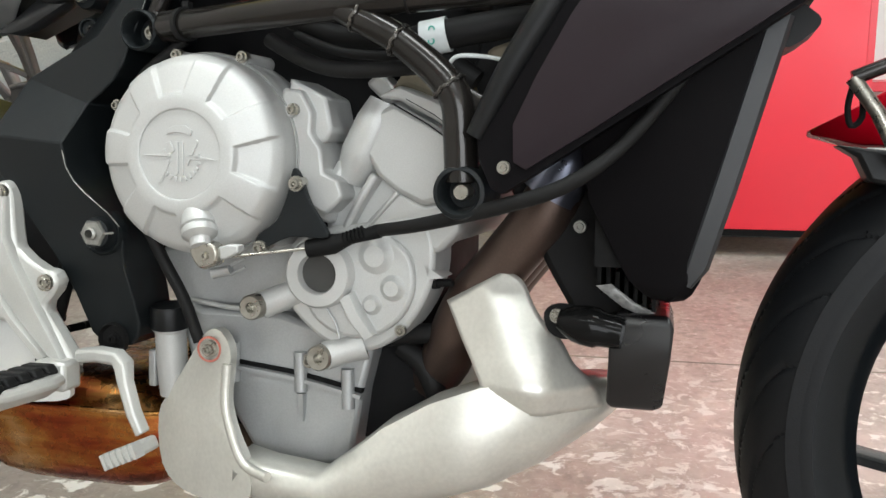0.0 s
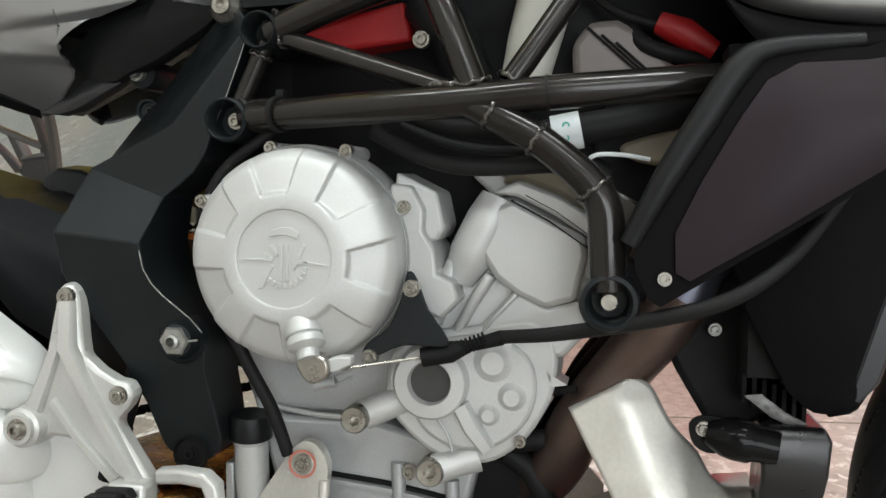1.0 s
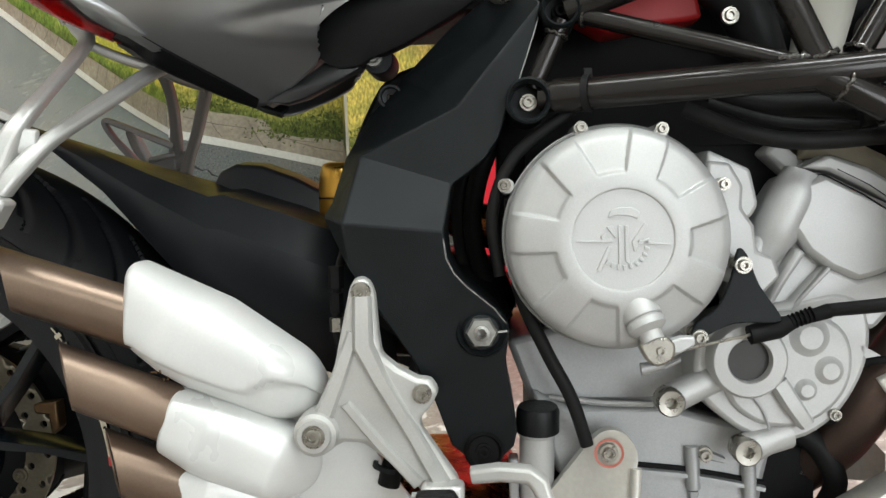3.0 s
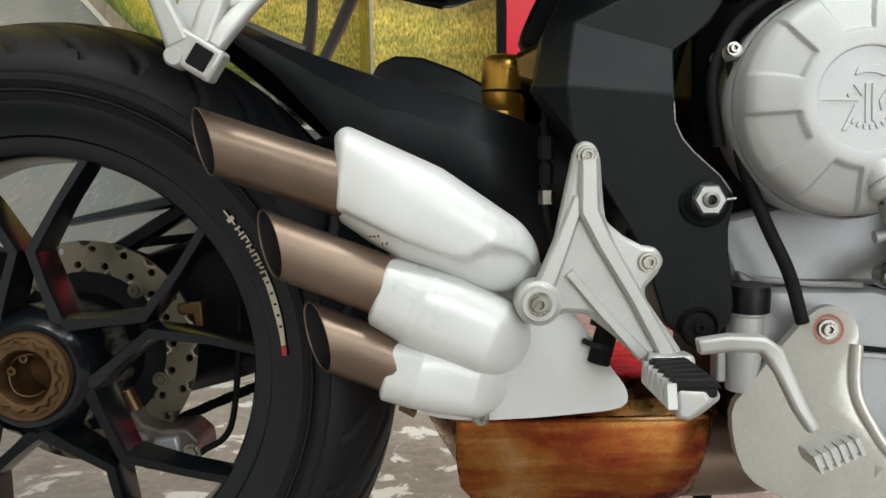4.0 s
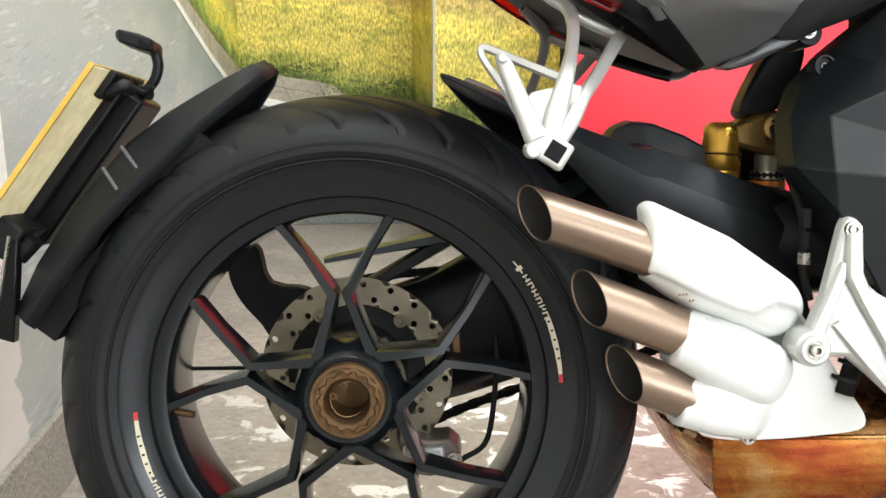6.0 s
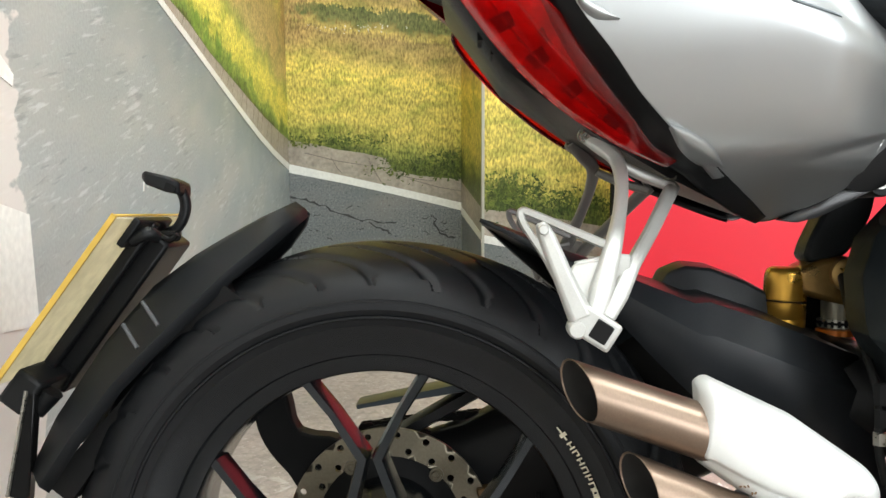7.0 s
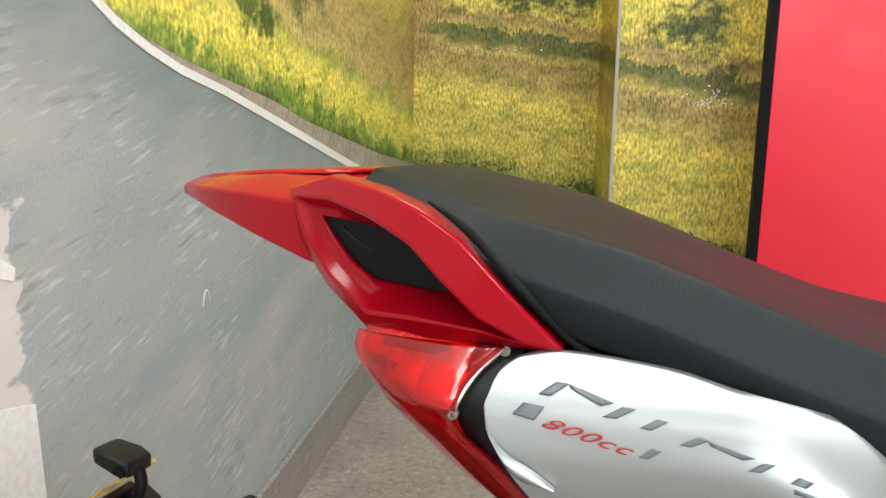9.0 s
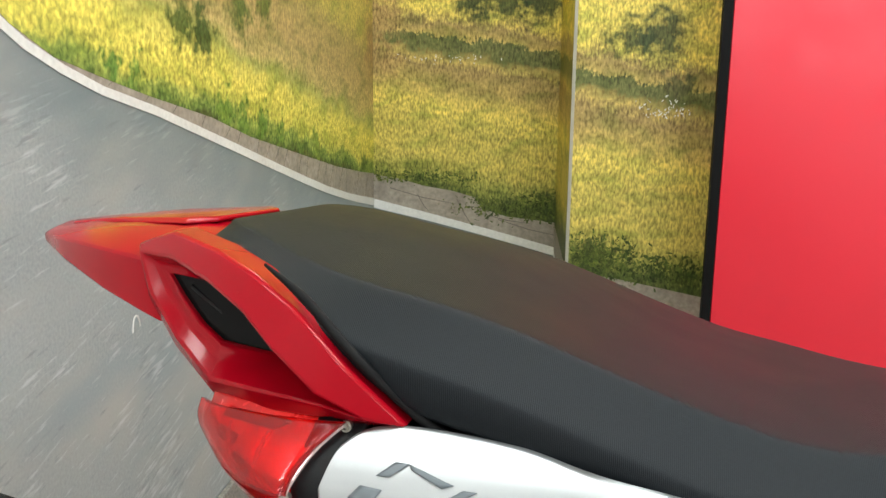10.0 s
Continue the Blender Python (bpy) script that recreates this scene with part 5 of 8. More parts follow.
for i in range(6):
    y = -0.2 - 0.0148 * i
    join_bm(teeth, loft([[(x, y, 0.325), (x, y - 0.0148, 0.325), (x, y - 0.011, 0.341), (x, y - 0.0037, 0.341)] for x in (0.506, 0.512)]))
part("serrated_edge", teeth, ALU, rest)
part("pivot_pin", lathe([(0, 0.01), (0.006, 0.01), (0.007, 0.0), (0.007, -0.02)], along((0.535, -0.194, 0.331), OUT), 16), BOLT, rest)
part("hinge_block", block(0.512, 0.545, -0.205, -0.18, 0.318, 0.345), ALU, rest, bevel=0.004)
lever = part("brake_lever", bar([(0.55, 0.349), (0.572, 0.3525), (0.594, 0.352), (0.6015, 0.346), (0.607, 0.333), (0.617, 0.309), (0.627, 0.292)], [0.012, 0.013, 0.013, 0.015, 0.0115, 0.0105, 0.0095], [-0.196, -0.2, -0.205, -0.208, -0.212, -0.216, -0.218], [-0.182, -0.186, -0.19, -0.193, -0.2, -0.204, -0.206]), ALU, bike, "satin aluminium brake pedal with a ribbed tip", bevel=0.0015)
toe = part("pedal_tip", block(-0.0165, 0.0165, -0.024, 0.01, -0.006, 0.006, pose(0.63, -0.226, 0.283, 0, -24, 0)), ALU, lever, bevel=0.003)
ribs = bmesh.new()
for k in range(6):
    join_bm(ribs, block(-0.016 + 0.006 * k, -0.013 + 0.006 * k, -0.026, -0.014, -0.006, 0.0072, pose(0.63, -0.226, 0.283, 0, -24, 0)))
part("pedal_ribs", ribs, ALU, toe)
hoses = part("brake_switch_hose", tube([(0.47, 0.03, 0.6), (0.455, -0.04, 0.56), (0.446, -0.11, 0.52), (0.443, -0.138, 0.49), (0.443, -0.14, 0.45), (0.45, -0.14, 0.42)], 0.004, 10, 5), RUBBER, bike, "black hose with steel fittings")
for z0, z1, r in ((0.49, 0.508, 0.0065), (0.47, 0.486, 0.0055), (0.455, 0.466, 0.0065)):
    part("hose_fitting", lathe([(0, 0), (r, 0), (r, z1 - z0), (0, z1 - z0)], pose(0.443, -0.142, z0), 6), BOLT if z0 < 0.46 else DARK, hoses, smooth=20)
cyl = part("master_cylinder", tube([(0.515, -0.15, 0.44), (0.49, -0.15, 0.36), (0.482, -0.15, 0.33)], 0.009, 12), DARK, bike, "small black rear master cylinder")
for z in (0.375, 0.36, 0.345):
    part("clamp_ring", lathe([(0.008, -0.002), (0.0115, -0.002), (0.0115, 0.002), (0.008, 0.002)], along((0.493 - (0.375 - z) * 0.4, -0.15, z), (0.3, 0, 1)), 16), FRAME, cyl)

# ---- cast frame plate ----
WORN = material("worn_metal", (0.4, 0.4, 0.38), 0.4, 0.6, grain=0.4, grain_scale=300)
def fp_upper(x, z):
    """The facet below the socket."""
    return -0.1523 - 0.1584 * x + 0.1426 * z


def fp_low(x, z):
    """The lower facet, which leans back towards its foot."""
    return -0.187 + (0.54 - z) * 0.19 + max(0, x - 0.56) * 0.1


def plate_mesh():
    inner = [(0.539, 0.572), (0.553, 0.581), (0.566, 0.592), (0.576, 0.607), (0.583, 0.627), (0.594, 0.652), (0.605, 0.684), (0.612, 0.712)]
    low_r = [(0.533, 0.536), (0.535, 0.515), (0.541, 0.503), (0.55, 0.493), (0.571, 0.475), (0.58, 0.463), (0.581, 0.45), (0.579, 0.436), (0.58, 0.419), (0.584, 0.397), (0.587, 0.374), (0.584, 0.361), (0.576, 0.353), (0.56, 0.35)]
    low_l = [(0.545, 0.352), (0.534, 0.362), (0.522, 0.399), (0.505, 0.435), (0.487, 0.463), (0.459, 0.508)]
    left = [(0.434, -0.14, 0.548), (0.438, -0.12, 0.559), (0.446, -0.09, 0.597), (0.464, -0.07, 0.632), (0.496, -0.07, 0.667), (0.538, -0.088, 0.705), (0.58, -0.118, 0.732), (0.598, -0.135, 0.727)]
    bm = bmesh.new()
    V = {}

    def v(p):
        key = tuple(round(c, 5) for c in p)
        if key not in V:
            V[key] = bm.verts.new(p)
        return V[key]
    A, D = (0.465, -0.141, 0.596), (0.4545, -0.181, 0.543)
    R = (0.544, fp_upper(0.544, 0.632), 0.632)
    I = [(x, fp_upper(x, z), z) for x, z in inner]
    LR = [(x, fp_low(x, z), z) for x, z in low_r]
    LL = [(x, fp_low(x, z) + 0.004, z) for x, z in low_l]
    bm.faces.new([v(p) for p in [A, R] + I[::-1]])
    bm.faces.new([v(p) for p in [A, I[0], LR[0], D]])
    bm.faces.new([v(p) for p in [D] + LR + LL])
    bm.faces.new([v(p) for p in [A, left[2], left[3], left[4], R]])
    bm.faces.new([v(p) for p in [R, left[4], left[5], left[6], left[7], I[-1]]])
    bm.faces.new([v(p) for p in [A, D, left[0], left[1], left[2]]])
    bm.faces.new([v(p) for p in [D, LL[-1], left[0]]])
    rim = I[::-1] + LR + LL + left
    back = [v((x, max(y + 0.045, -0.1), z)) for x, y, z in rim]
    front = [v(p) for p in rim]
    for k in range(len(rim)):
        j = (k + 1) % len(rim)
        if front[k] is not front[j]:
            bm.faces.new((front[k], front[j], back[j], back[k]))
    return bm


frame_plate = part("frame_plate", plate_mesh(), FRAME, bike, "satin black cast frame plate with worn edges", smooth=22, bevel=0.0016)
# pale worn line along the edge next to the engine
part("worn_edge", tube([(x - 0.0006, fp_low(x, z) - 0.0002, z) for x, z in ((0.5335, 0.53), (0.535, 0.515), (0.541, 0.503), (0.55, 0.493), (0.571, 0.475), (0.58, 0.463))], 0.0005, 6), WORN, frame_plate)
part("worn_corner", tube([(x - 0.0006, fp_upper(x, z) - 0.0002, z) for x, z in ((0.594, 0.652), (0.605, 0.684), (0.61, 0.7))], 0.0004, 6), WORN, frame_plate)
boss = part("pivot_boss", lathe([(0.0, 0.002), (0.0055, 0.002), (0.0062, 0.013), (0.009, 0.0135), (0.0135, 0.011), (0.0145, 0.004), (0.0165, 0.001), (0.019, 0.003), (0.021, 0.0), (0.021, -0.01)], along((0.5605, -0.1685, 0.4575), OUT), 36), FRAME, frame_plate)
STEEL = material("dull_dark_steel", (0.3, 0.3, 0.28), 0.36, 0.75, grain=0.12, grain_scale=300, blotch=0.2, blotch_scale=60)
part("pivot_nut", lathe([(0.0055, 0.0), (0.0055, 0.0125), (0.011, 0.0125), (0.0126, 0.01), (0.0126, 0.0)], along((0.5605, -0.172, 0.4575), OUT), 6), STEEL, boss, "zinc hexagon nut", smooth=15)
part("pivot_stem", lathe([(0.006, 0.0), (0.006, 0.0155), (0.0038, 0.0165), (0.0038, 0.004), (0, 0.004)], along((0.5605, -0.172, 0.4575), OUT), 20), STEEL, boss)
part("split_pin", tube([(0.571, -0.1815, 0.4575), (0.58, -0.1805, 0.4585)], 0.001, 6), STEEL, boss)
bolt(frame_plate, (0.56, -0.1535, 0.358), 0.006, 0.004, mat=DARK)
part("lower_recess", lathe([(0.0, 0.0), (0.012, 0.0), (0.014, 0.004), (0.016, 0.0)], along((0.56, -0.1535, 0.358), OUT), 24), DARK, frame_plate)
part("seat_mount_bolt", lathe([(0.0, 0.011), (0.0035, 0.011), (0.004, 0.0165), (0.0075, 0.016), (0.0088, 0.012), (0.0128, 0.0095), (0.0142, 0.006), (0.0146, 0.0), (0.0142, -0.02)], along((0.5826, -0.122, 0.731), OUT), 36), BOLT, frame_plate, "large zinc bolt with a domed washer")
bolt(frame_plate, (0.4695, -0.069, 0.685), 0.0072, 0.01, mat=STEEL)
part("bolt_boss", lathe([(0.0, 0.0), (0.0125, 0.0), (0.014, -0.004), (0.014, -0.05)], along((0.473, -0.066, 0.684), OUT), 24), FRAME, frame_plate)
part("rear_boss", lathe([(0.0, 0.0), (0.0075, 0.002), (0.0085, 0.005), (0.0105, 0.005), (0.0115, 0.0), (0.0115, -0.015)], along((0.4845, -0.074, 0.6495), OUT), 24), FRAME, frame_plate)
bolt(frame_plate, (0.4845, -0.073, 0.6495), 0.0048, 0.003, mat=TUBE)
for p, r in (((0.626, -0.156, 0.705), 0.0155), ((0.5995, -0.16, 0.6345), 0.0178)):
    n = part("frame_socket", lathe([(0.0, -0.016), (r * 0.72, -0.016), (r * 0.8, 0.008), (r * 0.9, 0.01), (r, 0.008), (r, -0.06)], along(p, OUT), 32), FRAME, frame_plate, "round bolted frame joint")
    bolt(n, (p[0] + 0.001, p[1] + 0.012, p[2]), 0.006, 0.006, mat=BOLT if p[2] < 0.7 else DARK)
    part("weld_bead", tube([(p[0] + 0.0185 * math.cos(a), p[1] + 0.004 + 0.0, p[2] + 0.0185 * math.sin(a)) for a in (radians(q) for q in range(-20, 75, 12))], 0.0028, 8), TUBE, n)

# ---- trellis frame ----
WELD = material("bright_weld", (0.1, 0.095, 0.088), 0.25, 0.85, grain=0.2, grain_scale=600)
trellis = part("trellis_frame", tube([(0.612, -0.152, 0.638), (0.663, -0.175, 0.6385), (0.735, -0.2, 0.6405), (0.803, -0.212, 0.6435), (0.86, -0.215, 0.648), (0.93, -0.205, 0.6535), (1.01, -0.175, 0.662)], 0.0122, 28, 4), TUBE, bike, "dark bronze steel trellis frame tubes")
part("tube_sleeve", tube([(0.622, -0.157, 0.638), (0.644, -0.167, 0.6383)], 0.0138, 28), TUBE, trellis)
part("upper_tube", tube([(0.632, -0.15, 0.705), (0.69, -0.165, 0.723), (0.742, -0.17, 0.739), (0.837, -0.168, 0.7695), (0.905, -0.155, 0.79), (0.98, -0.12, 0.806)], 0.0122, 28, 4), TUBE, trellis)
part("link_tube", tube([(0.604, -0.15, 0.645), (0.628, -0.15, 0.697)], 0.0078, 20), TUBE, trellis)
part("diagonal_tube", tube([(0.64, -0.152, 0.7015), (0.684, -0.168, 0.6865), (0.735, -0.188, 0.6695), (0.79, -0.205, 0.651)], 0.0074, 20), TUBE, trellis)
part("front_diagonal", tube([(0.7635, -0.176, 0.7405), (0.77, -0.188, 0.7355), (0.785, -0.199, 0.703), (0.805, -0.207, 0.655)], [0.0095, 0.0108, 0.0108, 0.0108], 20, 3), TUBE, trellis)
part("long_diagonal", tube([(0.915, -0.166, 0.779), (0.876, -0.19, 0.7235), (0.832, -0.207, 0.656)], 0.0088, 20), TUBE, trellis)
part("down_tube", tube([(0.806, -0.212, 0.641), (0.83, -0.2155, 0.6285), (0.855, -0.216, 0.6145), (0.884, -0.2165, 0.591), (0.8985, -0.217, 0.571), (0.9015, -0.2165, 0.545), (0.903, -0.215, 0.512)], [0.0115, 0.0115, 0.0115, 0.012, 0.0128, 0.013, 0.0132], 24, 5), TUBE, trellis)
part("gusset", prism([(0.9, 0.585), (0.925, 0.572), (0.914, 0.54), (0.912, 0.51), (0.9, 0.51)], -0.218, -0.206), TUBE, trellis, bevel=0.003)
for a, d, r in (((0.792, -0.206, 0.6505), (1, -0.25, -0.35), 0.0092), ((0.806, -0.2075, 0.6565), (0.3, 0.1, -1), 0.0118), ((0.833, -0.2075, 0.6575), (-0.65, -0.2, -1), 0.0102), ((0.766, -0.182, 0.7385), (0.6, -0.6, -0.6), 0.0108), ((0.852, -0.216, 0.616), (0.8, 0, -0.5), 0.0122), ((0.8925, -0.2165, 0.5815), (0.6, 0, -0.8), 0.0132), ((0.645, -0.153, 0.7), (1, -0.35, -0.35), 0.0082), ((0.623, -0.1505, 0.6865), (0.45, 0, 1), 0.0086), ((0.82, -0.2145, 0.6345), (0.85, 0, -0.5), 0.0122)):
    m = along(a, d)
    part("weld_bead", tube([m @ Vector((r * math.cos(t), r * math.sin(t), 0.0008 * math.sin(9 * t))) for t in (2 * math.pi * k / 32 for k in range(33))], 0.0017, 8), WELD, trellis)
for x in (0.775, 0.79, 0.818, 0.846):
    part("weld_run", tube([(x + 0.0035 * k, -0.2125 - 0.0006 * (k % 2), 0.6545 + 0.0002 * k + 0.0008 * (k % 2)) for k in range(5)], 0.0022, 8), WELD, trellis)
sock = part("engine_mount", lathe([(0.0, -0.012), (0.0125, -0.012), (0.0145, 0.008), (0.0165, 0.011), (0.0195, 0.01), (0.021, 0.004), (0.021, -0.04)], along((0.904, -0.218, 0.504), OUT), 32), FRAME, trellis, "round engine mount with a bright bolt")
part("mount_bolt", lathe([(0.0, 0.004), (0.0055, 0.004), (0.0065, 0.002), (0.0065, -0.012)], along((0.904, -0.218, 0.504), OUT), 20), BOLT, sock)
part("cable_tie", lathe([(0.0125, -0.0025), (0.0145, -0.0025), (0.0145, 0.0025), (0.0125, 0.0025), (0.0125, -0.0025)], along((0.6455, -0.168, 0.6383), (1, -0.42, 0.02)), 24), RUBBER, trellis)
part("tie_tail", block(-0.003, 0.003, -0.004, 0.004, 0.0, 0.006, pose(0.6455, -0.165, 0.6515)), RUBBER, trellis)
part("cable_tie", lathe([(0.0122, -0.0008), (0.0128, -0.0008), (0.0128, 0.0008), (0.0122, 0.0008), (0.0122, -0.0008)], along((0.859, -0.215, 0.648), (1, 0.05, 0.08)), 24), RUBBER, trellis)

# ---- engine ----
CC = Vector((0.6645, 0, 0.528))


def clutch_mesh():
    """The domed cover with seven shallow pockets round a flat middle."""
    radii = [0.0, 0.02, 0.034, 0.0362, 0.0366, 0.037, 0.0376, 0.0385, 0.042, 0.0445, 0.046, 0.0475, 0.0485, 0.0495, 0.0505, 0.0515, 0.053, 0.056, 0.06, 0.064, 0.068, 0.072, 0.0745, 0.0765, 0.0785, 0.0805, 0.082, 0.0828, 0.0835, 0.084]
    base = [0.2112, 0.2112, 0.2112, 0.2112, 0.2112, 0.2126, 0.2129, 0.213, 0.2129, 0.2127, 0.2125, 0.2122, 0.212, 0.2118, 0.2115, 0.2112, 0.2107, 0.2096, 0.2082, 0.2067, 0.2051, 0.2034, 0.2021, 0.2006, 0.1984, 0.1953, 0.192, 0.189, 0.183, 0.168]
    seg = 420
    bm = bmesh.new()
    rings = []
    centres = [radians(a) for a in (99, 48, -4, -55, -107, -158, 150)]
    for r, h in zip(radii[1:], base[1:]):
        ring = []
        for i in range(seg):
            a = 2 * math.pi * i / seg
            dip = 0.0
            for c in centres:
                off = abs((a - c + math.pi) % (2 * math.pi) - math.pi)
                half = radians(13.2 + 3.6 * (r - 0.05) / 0.034)
                dip = max(dip, smooth01(half, half - radians(2.2), off))
            dip *= smooth01(0.0478, 0.0512, r) * (1 - 0.65 * smooth01(0.079, 0.0835, r))
            ring.append((CC.x + r * math.cos(a), -(h - 0.0042 * dip), CC.z + r * math.sin(a)))
        rings.append(ring)
    vs = ring_faces(bm, rings, True, False)
    c = bm.verts.new((CC.x, -base[0], CC.z))
    for i in range(seg):
        bm.faces.new((vs[0][i], vs[0][(i + 1) % seg], c))
    return bm


engine = part("engine", loft([[(0.60, y, 0.40), (0.63, y, 0.385), (0.71, y, 0.385), (0.80, y, 0.36), (0.79, y, 0.32), (0.78, y, 0.25), (0.69, y, 0.245), (0.655, y, 0.30), (0.62, y, 0.33)][::-1] for y in (-0.118, -0.1, 0.14)]), CAST_DARK, bike, "silver-grey three-cylinder engine", bevel=0.005)
clutch = part("clutch_cover", clutch_mesh(), CAST, engine, "domed silver clutch cover with shallow pockets", smooth=30)
# raised mark in the middle of the cover, as plain shapes
mark = bmesh.new()
MY0, MY1 = -0.2124, -0.2108
for pts in ([(-0.034, 0.002), (-0.008, 0.004), (-0.008, 0.001)], [(0.034, -0.001), (0.01, 0.003), (0.01, -0.001)],
            [(-0.011, 0.019), (-0.009, 0.0245), (-0.002, 0.0265), (0.006, 0.0265), (0.012, 0.0225), (0.0105, 0.018), (0.004, 0.0205), (-0.004, 0.021)],
            [(-0.012, 0.0125), (-0.008, 0.0135), (-0.004, 0.006), (-0.006, 0.0045)], [(-0.0035, 0.0135), (-0.0008, 0.0135), (-0.0008, -0.0125), (-0.0035, -0.0145)], [(0.0012, 0.0135), (0.0038, 0.0135), (0.0038, -0.0145), (0.0012, -0.0125)],
            [(0.006, 0.0015), (0.0155, 0.015), (0.0175, 0.013), (0.0078, -0.006)], [(-0.02, -0.02), (-0.0165, -0.0195), (-0.008, -0.002), (-0.011, -0.0015)], [(0.0145, 0.003), (0.019, 0.004), (0.018, 0.0005), (0.0145, -0.001)], [(-0.0165, 0.006), (-0.013, 0.008), (-0.0115, 0.0035), (-0.015, 0.003)]):
    join_bm(mark, prism([(CC.x + x, CC.z - 0.003 + z) for x, z in pts], MY0, MY1))
for k in range(10):
    a = radians(228 + 15 * k)
    c, q = math.cos(a), math.sin(a)
    join_bm(mark, prism([(CC.x + u * c - v * q, CC.z - 0.003 + u * q + v * c) for u, v in ((0.0155, 0.0013), (0.0155, -0.0013), (0.0192, -0.001), (0.0192, 0.001))], MY0, MY1))
part("raised_mark", mark, CAST, clutch, bevel=0.0003)
flange = part("cover_flange", lathe([(0.083, 0.166), (0.086, 0.17), (0.087, 0.167), (0.087, 0.155), (0.085, 0.12)], along((CC.x, 0, CC.z), OUT), 72), CAST, engine)
for x, z in ((0.749, 0.568), (0.7565, 0.506), (0.724, 0.452), (0.638, 0.615), (0.7015, 0.6125), (0.5775, 0.571)):
    d = Vector((x - CC.x, 0, z - CC.z)).normalized()
    part("bolt_lug", lathe([(0.0, 0.0), (0.0052, 0.0), (0.006, -0.003), (0.0065, -0.05)], along((x - d.x * 0.005, -0.171, z - d.z * 0.005), OUT), 20), CAST, flange)
    bolt(flange, (x - d.x * 0.003, -0.171, z - d.z * 0.003), 0.0046, 0.0055)
part("gasket_step", prism([(0.735, 0.585), (0.752, 0.583), (0.762, 0.565), (0.761, 0.548), (0.77, 0.535), (0.772, 0.515), (0.785, 0.51), (0.79, 0.495), (0.775, 0.48), (0.73, 0.5)], -0.168, -0.1), CAST, engine, bevel=0.003)
part("flange_step", prism([(0.737, 0.594), (0.77, 0.578), (0.776, 0.55), (0.77, 0.54), (0.735, 0.54)], -0.158, -0.1), CAST, engine, bevel=0.003)
# slave cylinder nozzle at the foot of the cover
nz = along((0.671, -0.196, 0.49), (0.33, -0.42, -0.85))
nozzle = part("cable_nozzle", lathe([(0.0, -0.01), (0.0125, -0.01), (0.0125, 0.008), (0.0145, 0.02), (0.0145, 0.024), (0.0128, 0.025), (0.0145, 0.027), (0.0145, 0.032), (0.012, 0.034), (0.0085, 0.036), (0.0085, 0.043), (0.0, 0.043)], nz, 28), CAST, clutch)
part("nozzle_end", prism(round_outline([(0.675, 0.452), (0.69, 0.458), (0.7, 0.452), (0.698, 0.44), (0.684, 0.436)], 3), -0.216, -0.2), BOLT, nozzle, bevel=0.002)
part("clevis", prism([(0.693, 0.452), (0.706, 0.456), (0.716, 0.456), (0.716, 0.45), (0.705, 0.444), (0.694, 0.443)], -0.21, -0.198), CAST, nozzle, bevel=0.0015)
bolt(nozzle, (0.69, -0.211, 0.447), 0.0045, 0.008)
lever = part("clutch_lever", tube([(0.6800, -0.1860, 0.4286), (0.6883, -0.1860, 0.4301), (0.6969, -0.1860, 0.4323)], [0.005, 0.0042, 0.0045], 10), CAST_DARK, engine, "cast clutch lever with a clevis")
for dz in (0.0035, -0.0035):
    part("clevis_cheek", tube([Vector(p) + Vector((0, 0, dz)) for p in ((0.6969, -0.1860, 0.4323), (0.7100, -0.1860, 0.4391))], 0.0014, 8), CAST_DARK, lever)
# black triangular cable bracket
tri_b = part("cable_bracket", prism(round_outline([(0.753, 0.518), (0.76, 0.513), (0.769, 0.49), (0.784, 0.468), (0.78, 0.462), (0.75, 0.462), (0.727, 0.452), (0.718, 0.453), (0.722, 0.463), (0.738, 0.475), (0.748, 0.497)], 3), -0.186, -0.181), FRAME, engine, "black triangular cable bracket", bevel=0.0015)
bolt(tri_b, (0.7565, -0.187, 0.506), 0.0058, 0.006)
bolt(tri_b, (0.724, -0.187, 0.452), 0.0056, 0.006)

# cylinder block, leaning forward
block_ob = part("cylinder_block", prism([(0.803, 0.572), (0.829, 0.577), (0.887, 0.547), (0.892, 0.535), (0.89, 0.484), (0.872, 0.455), (0.80, 0.448), (0.762, 0.462), (0.757, 0.497), (0.776, 0.531)], -0.138, 0.12, 0.01), CAST, engine, bevel=0.006)
# front face of the barrels: a broad pad with a ledge at its foot
part("barrel_face", loft([[(x, y, z) for x, z in ((0.812, 0.567), (0.829, 0.5735), (0.884, 0.545), (0.886, 0.53), (0.878, 0.496), (0.854, 0.489), (0.832, 0.499), (0.815, 0.512), (0.803, 0.531))] for y in (-0.1535, -0.13)]), CAST, block_ob, bevel=0.005)
part("barrel_foot", loft([[(x, y, z) for x, z in ((0.83, 0.503), (0.855, 0.491), (0.882, 0.497), (0.886, 0.47), (0.868, 0.45), (0.80, 0.452), (0.793, 0.463))] for y in (-0.149, -0.12)]), CAST, block_ob, bevel=0.005)
part("stud_column", tube([(0.816, -0.136, 0.574), (0.808, -0.138, 0.556), (0.795, -0.138, 0.53), (0.784, -0.136, 0.509)], [0.015, 0.0185, 0.0185, 0.013], 26, 5), CAST, block_ob)
part("column_foot", bar([(0.783, 0.525), (0.77, 0.498), (0.762, 0.473)], [0.014, 0.017, 0.02], [-0.15, -0.15, -0.147], [-0.12] * 3), CAST, block_ob, bevel=0.004)
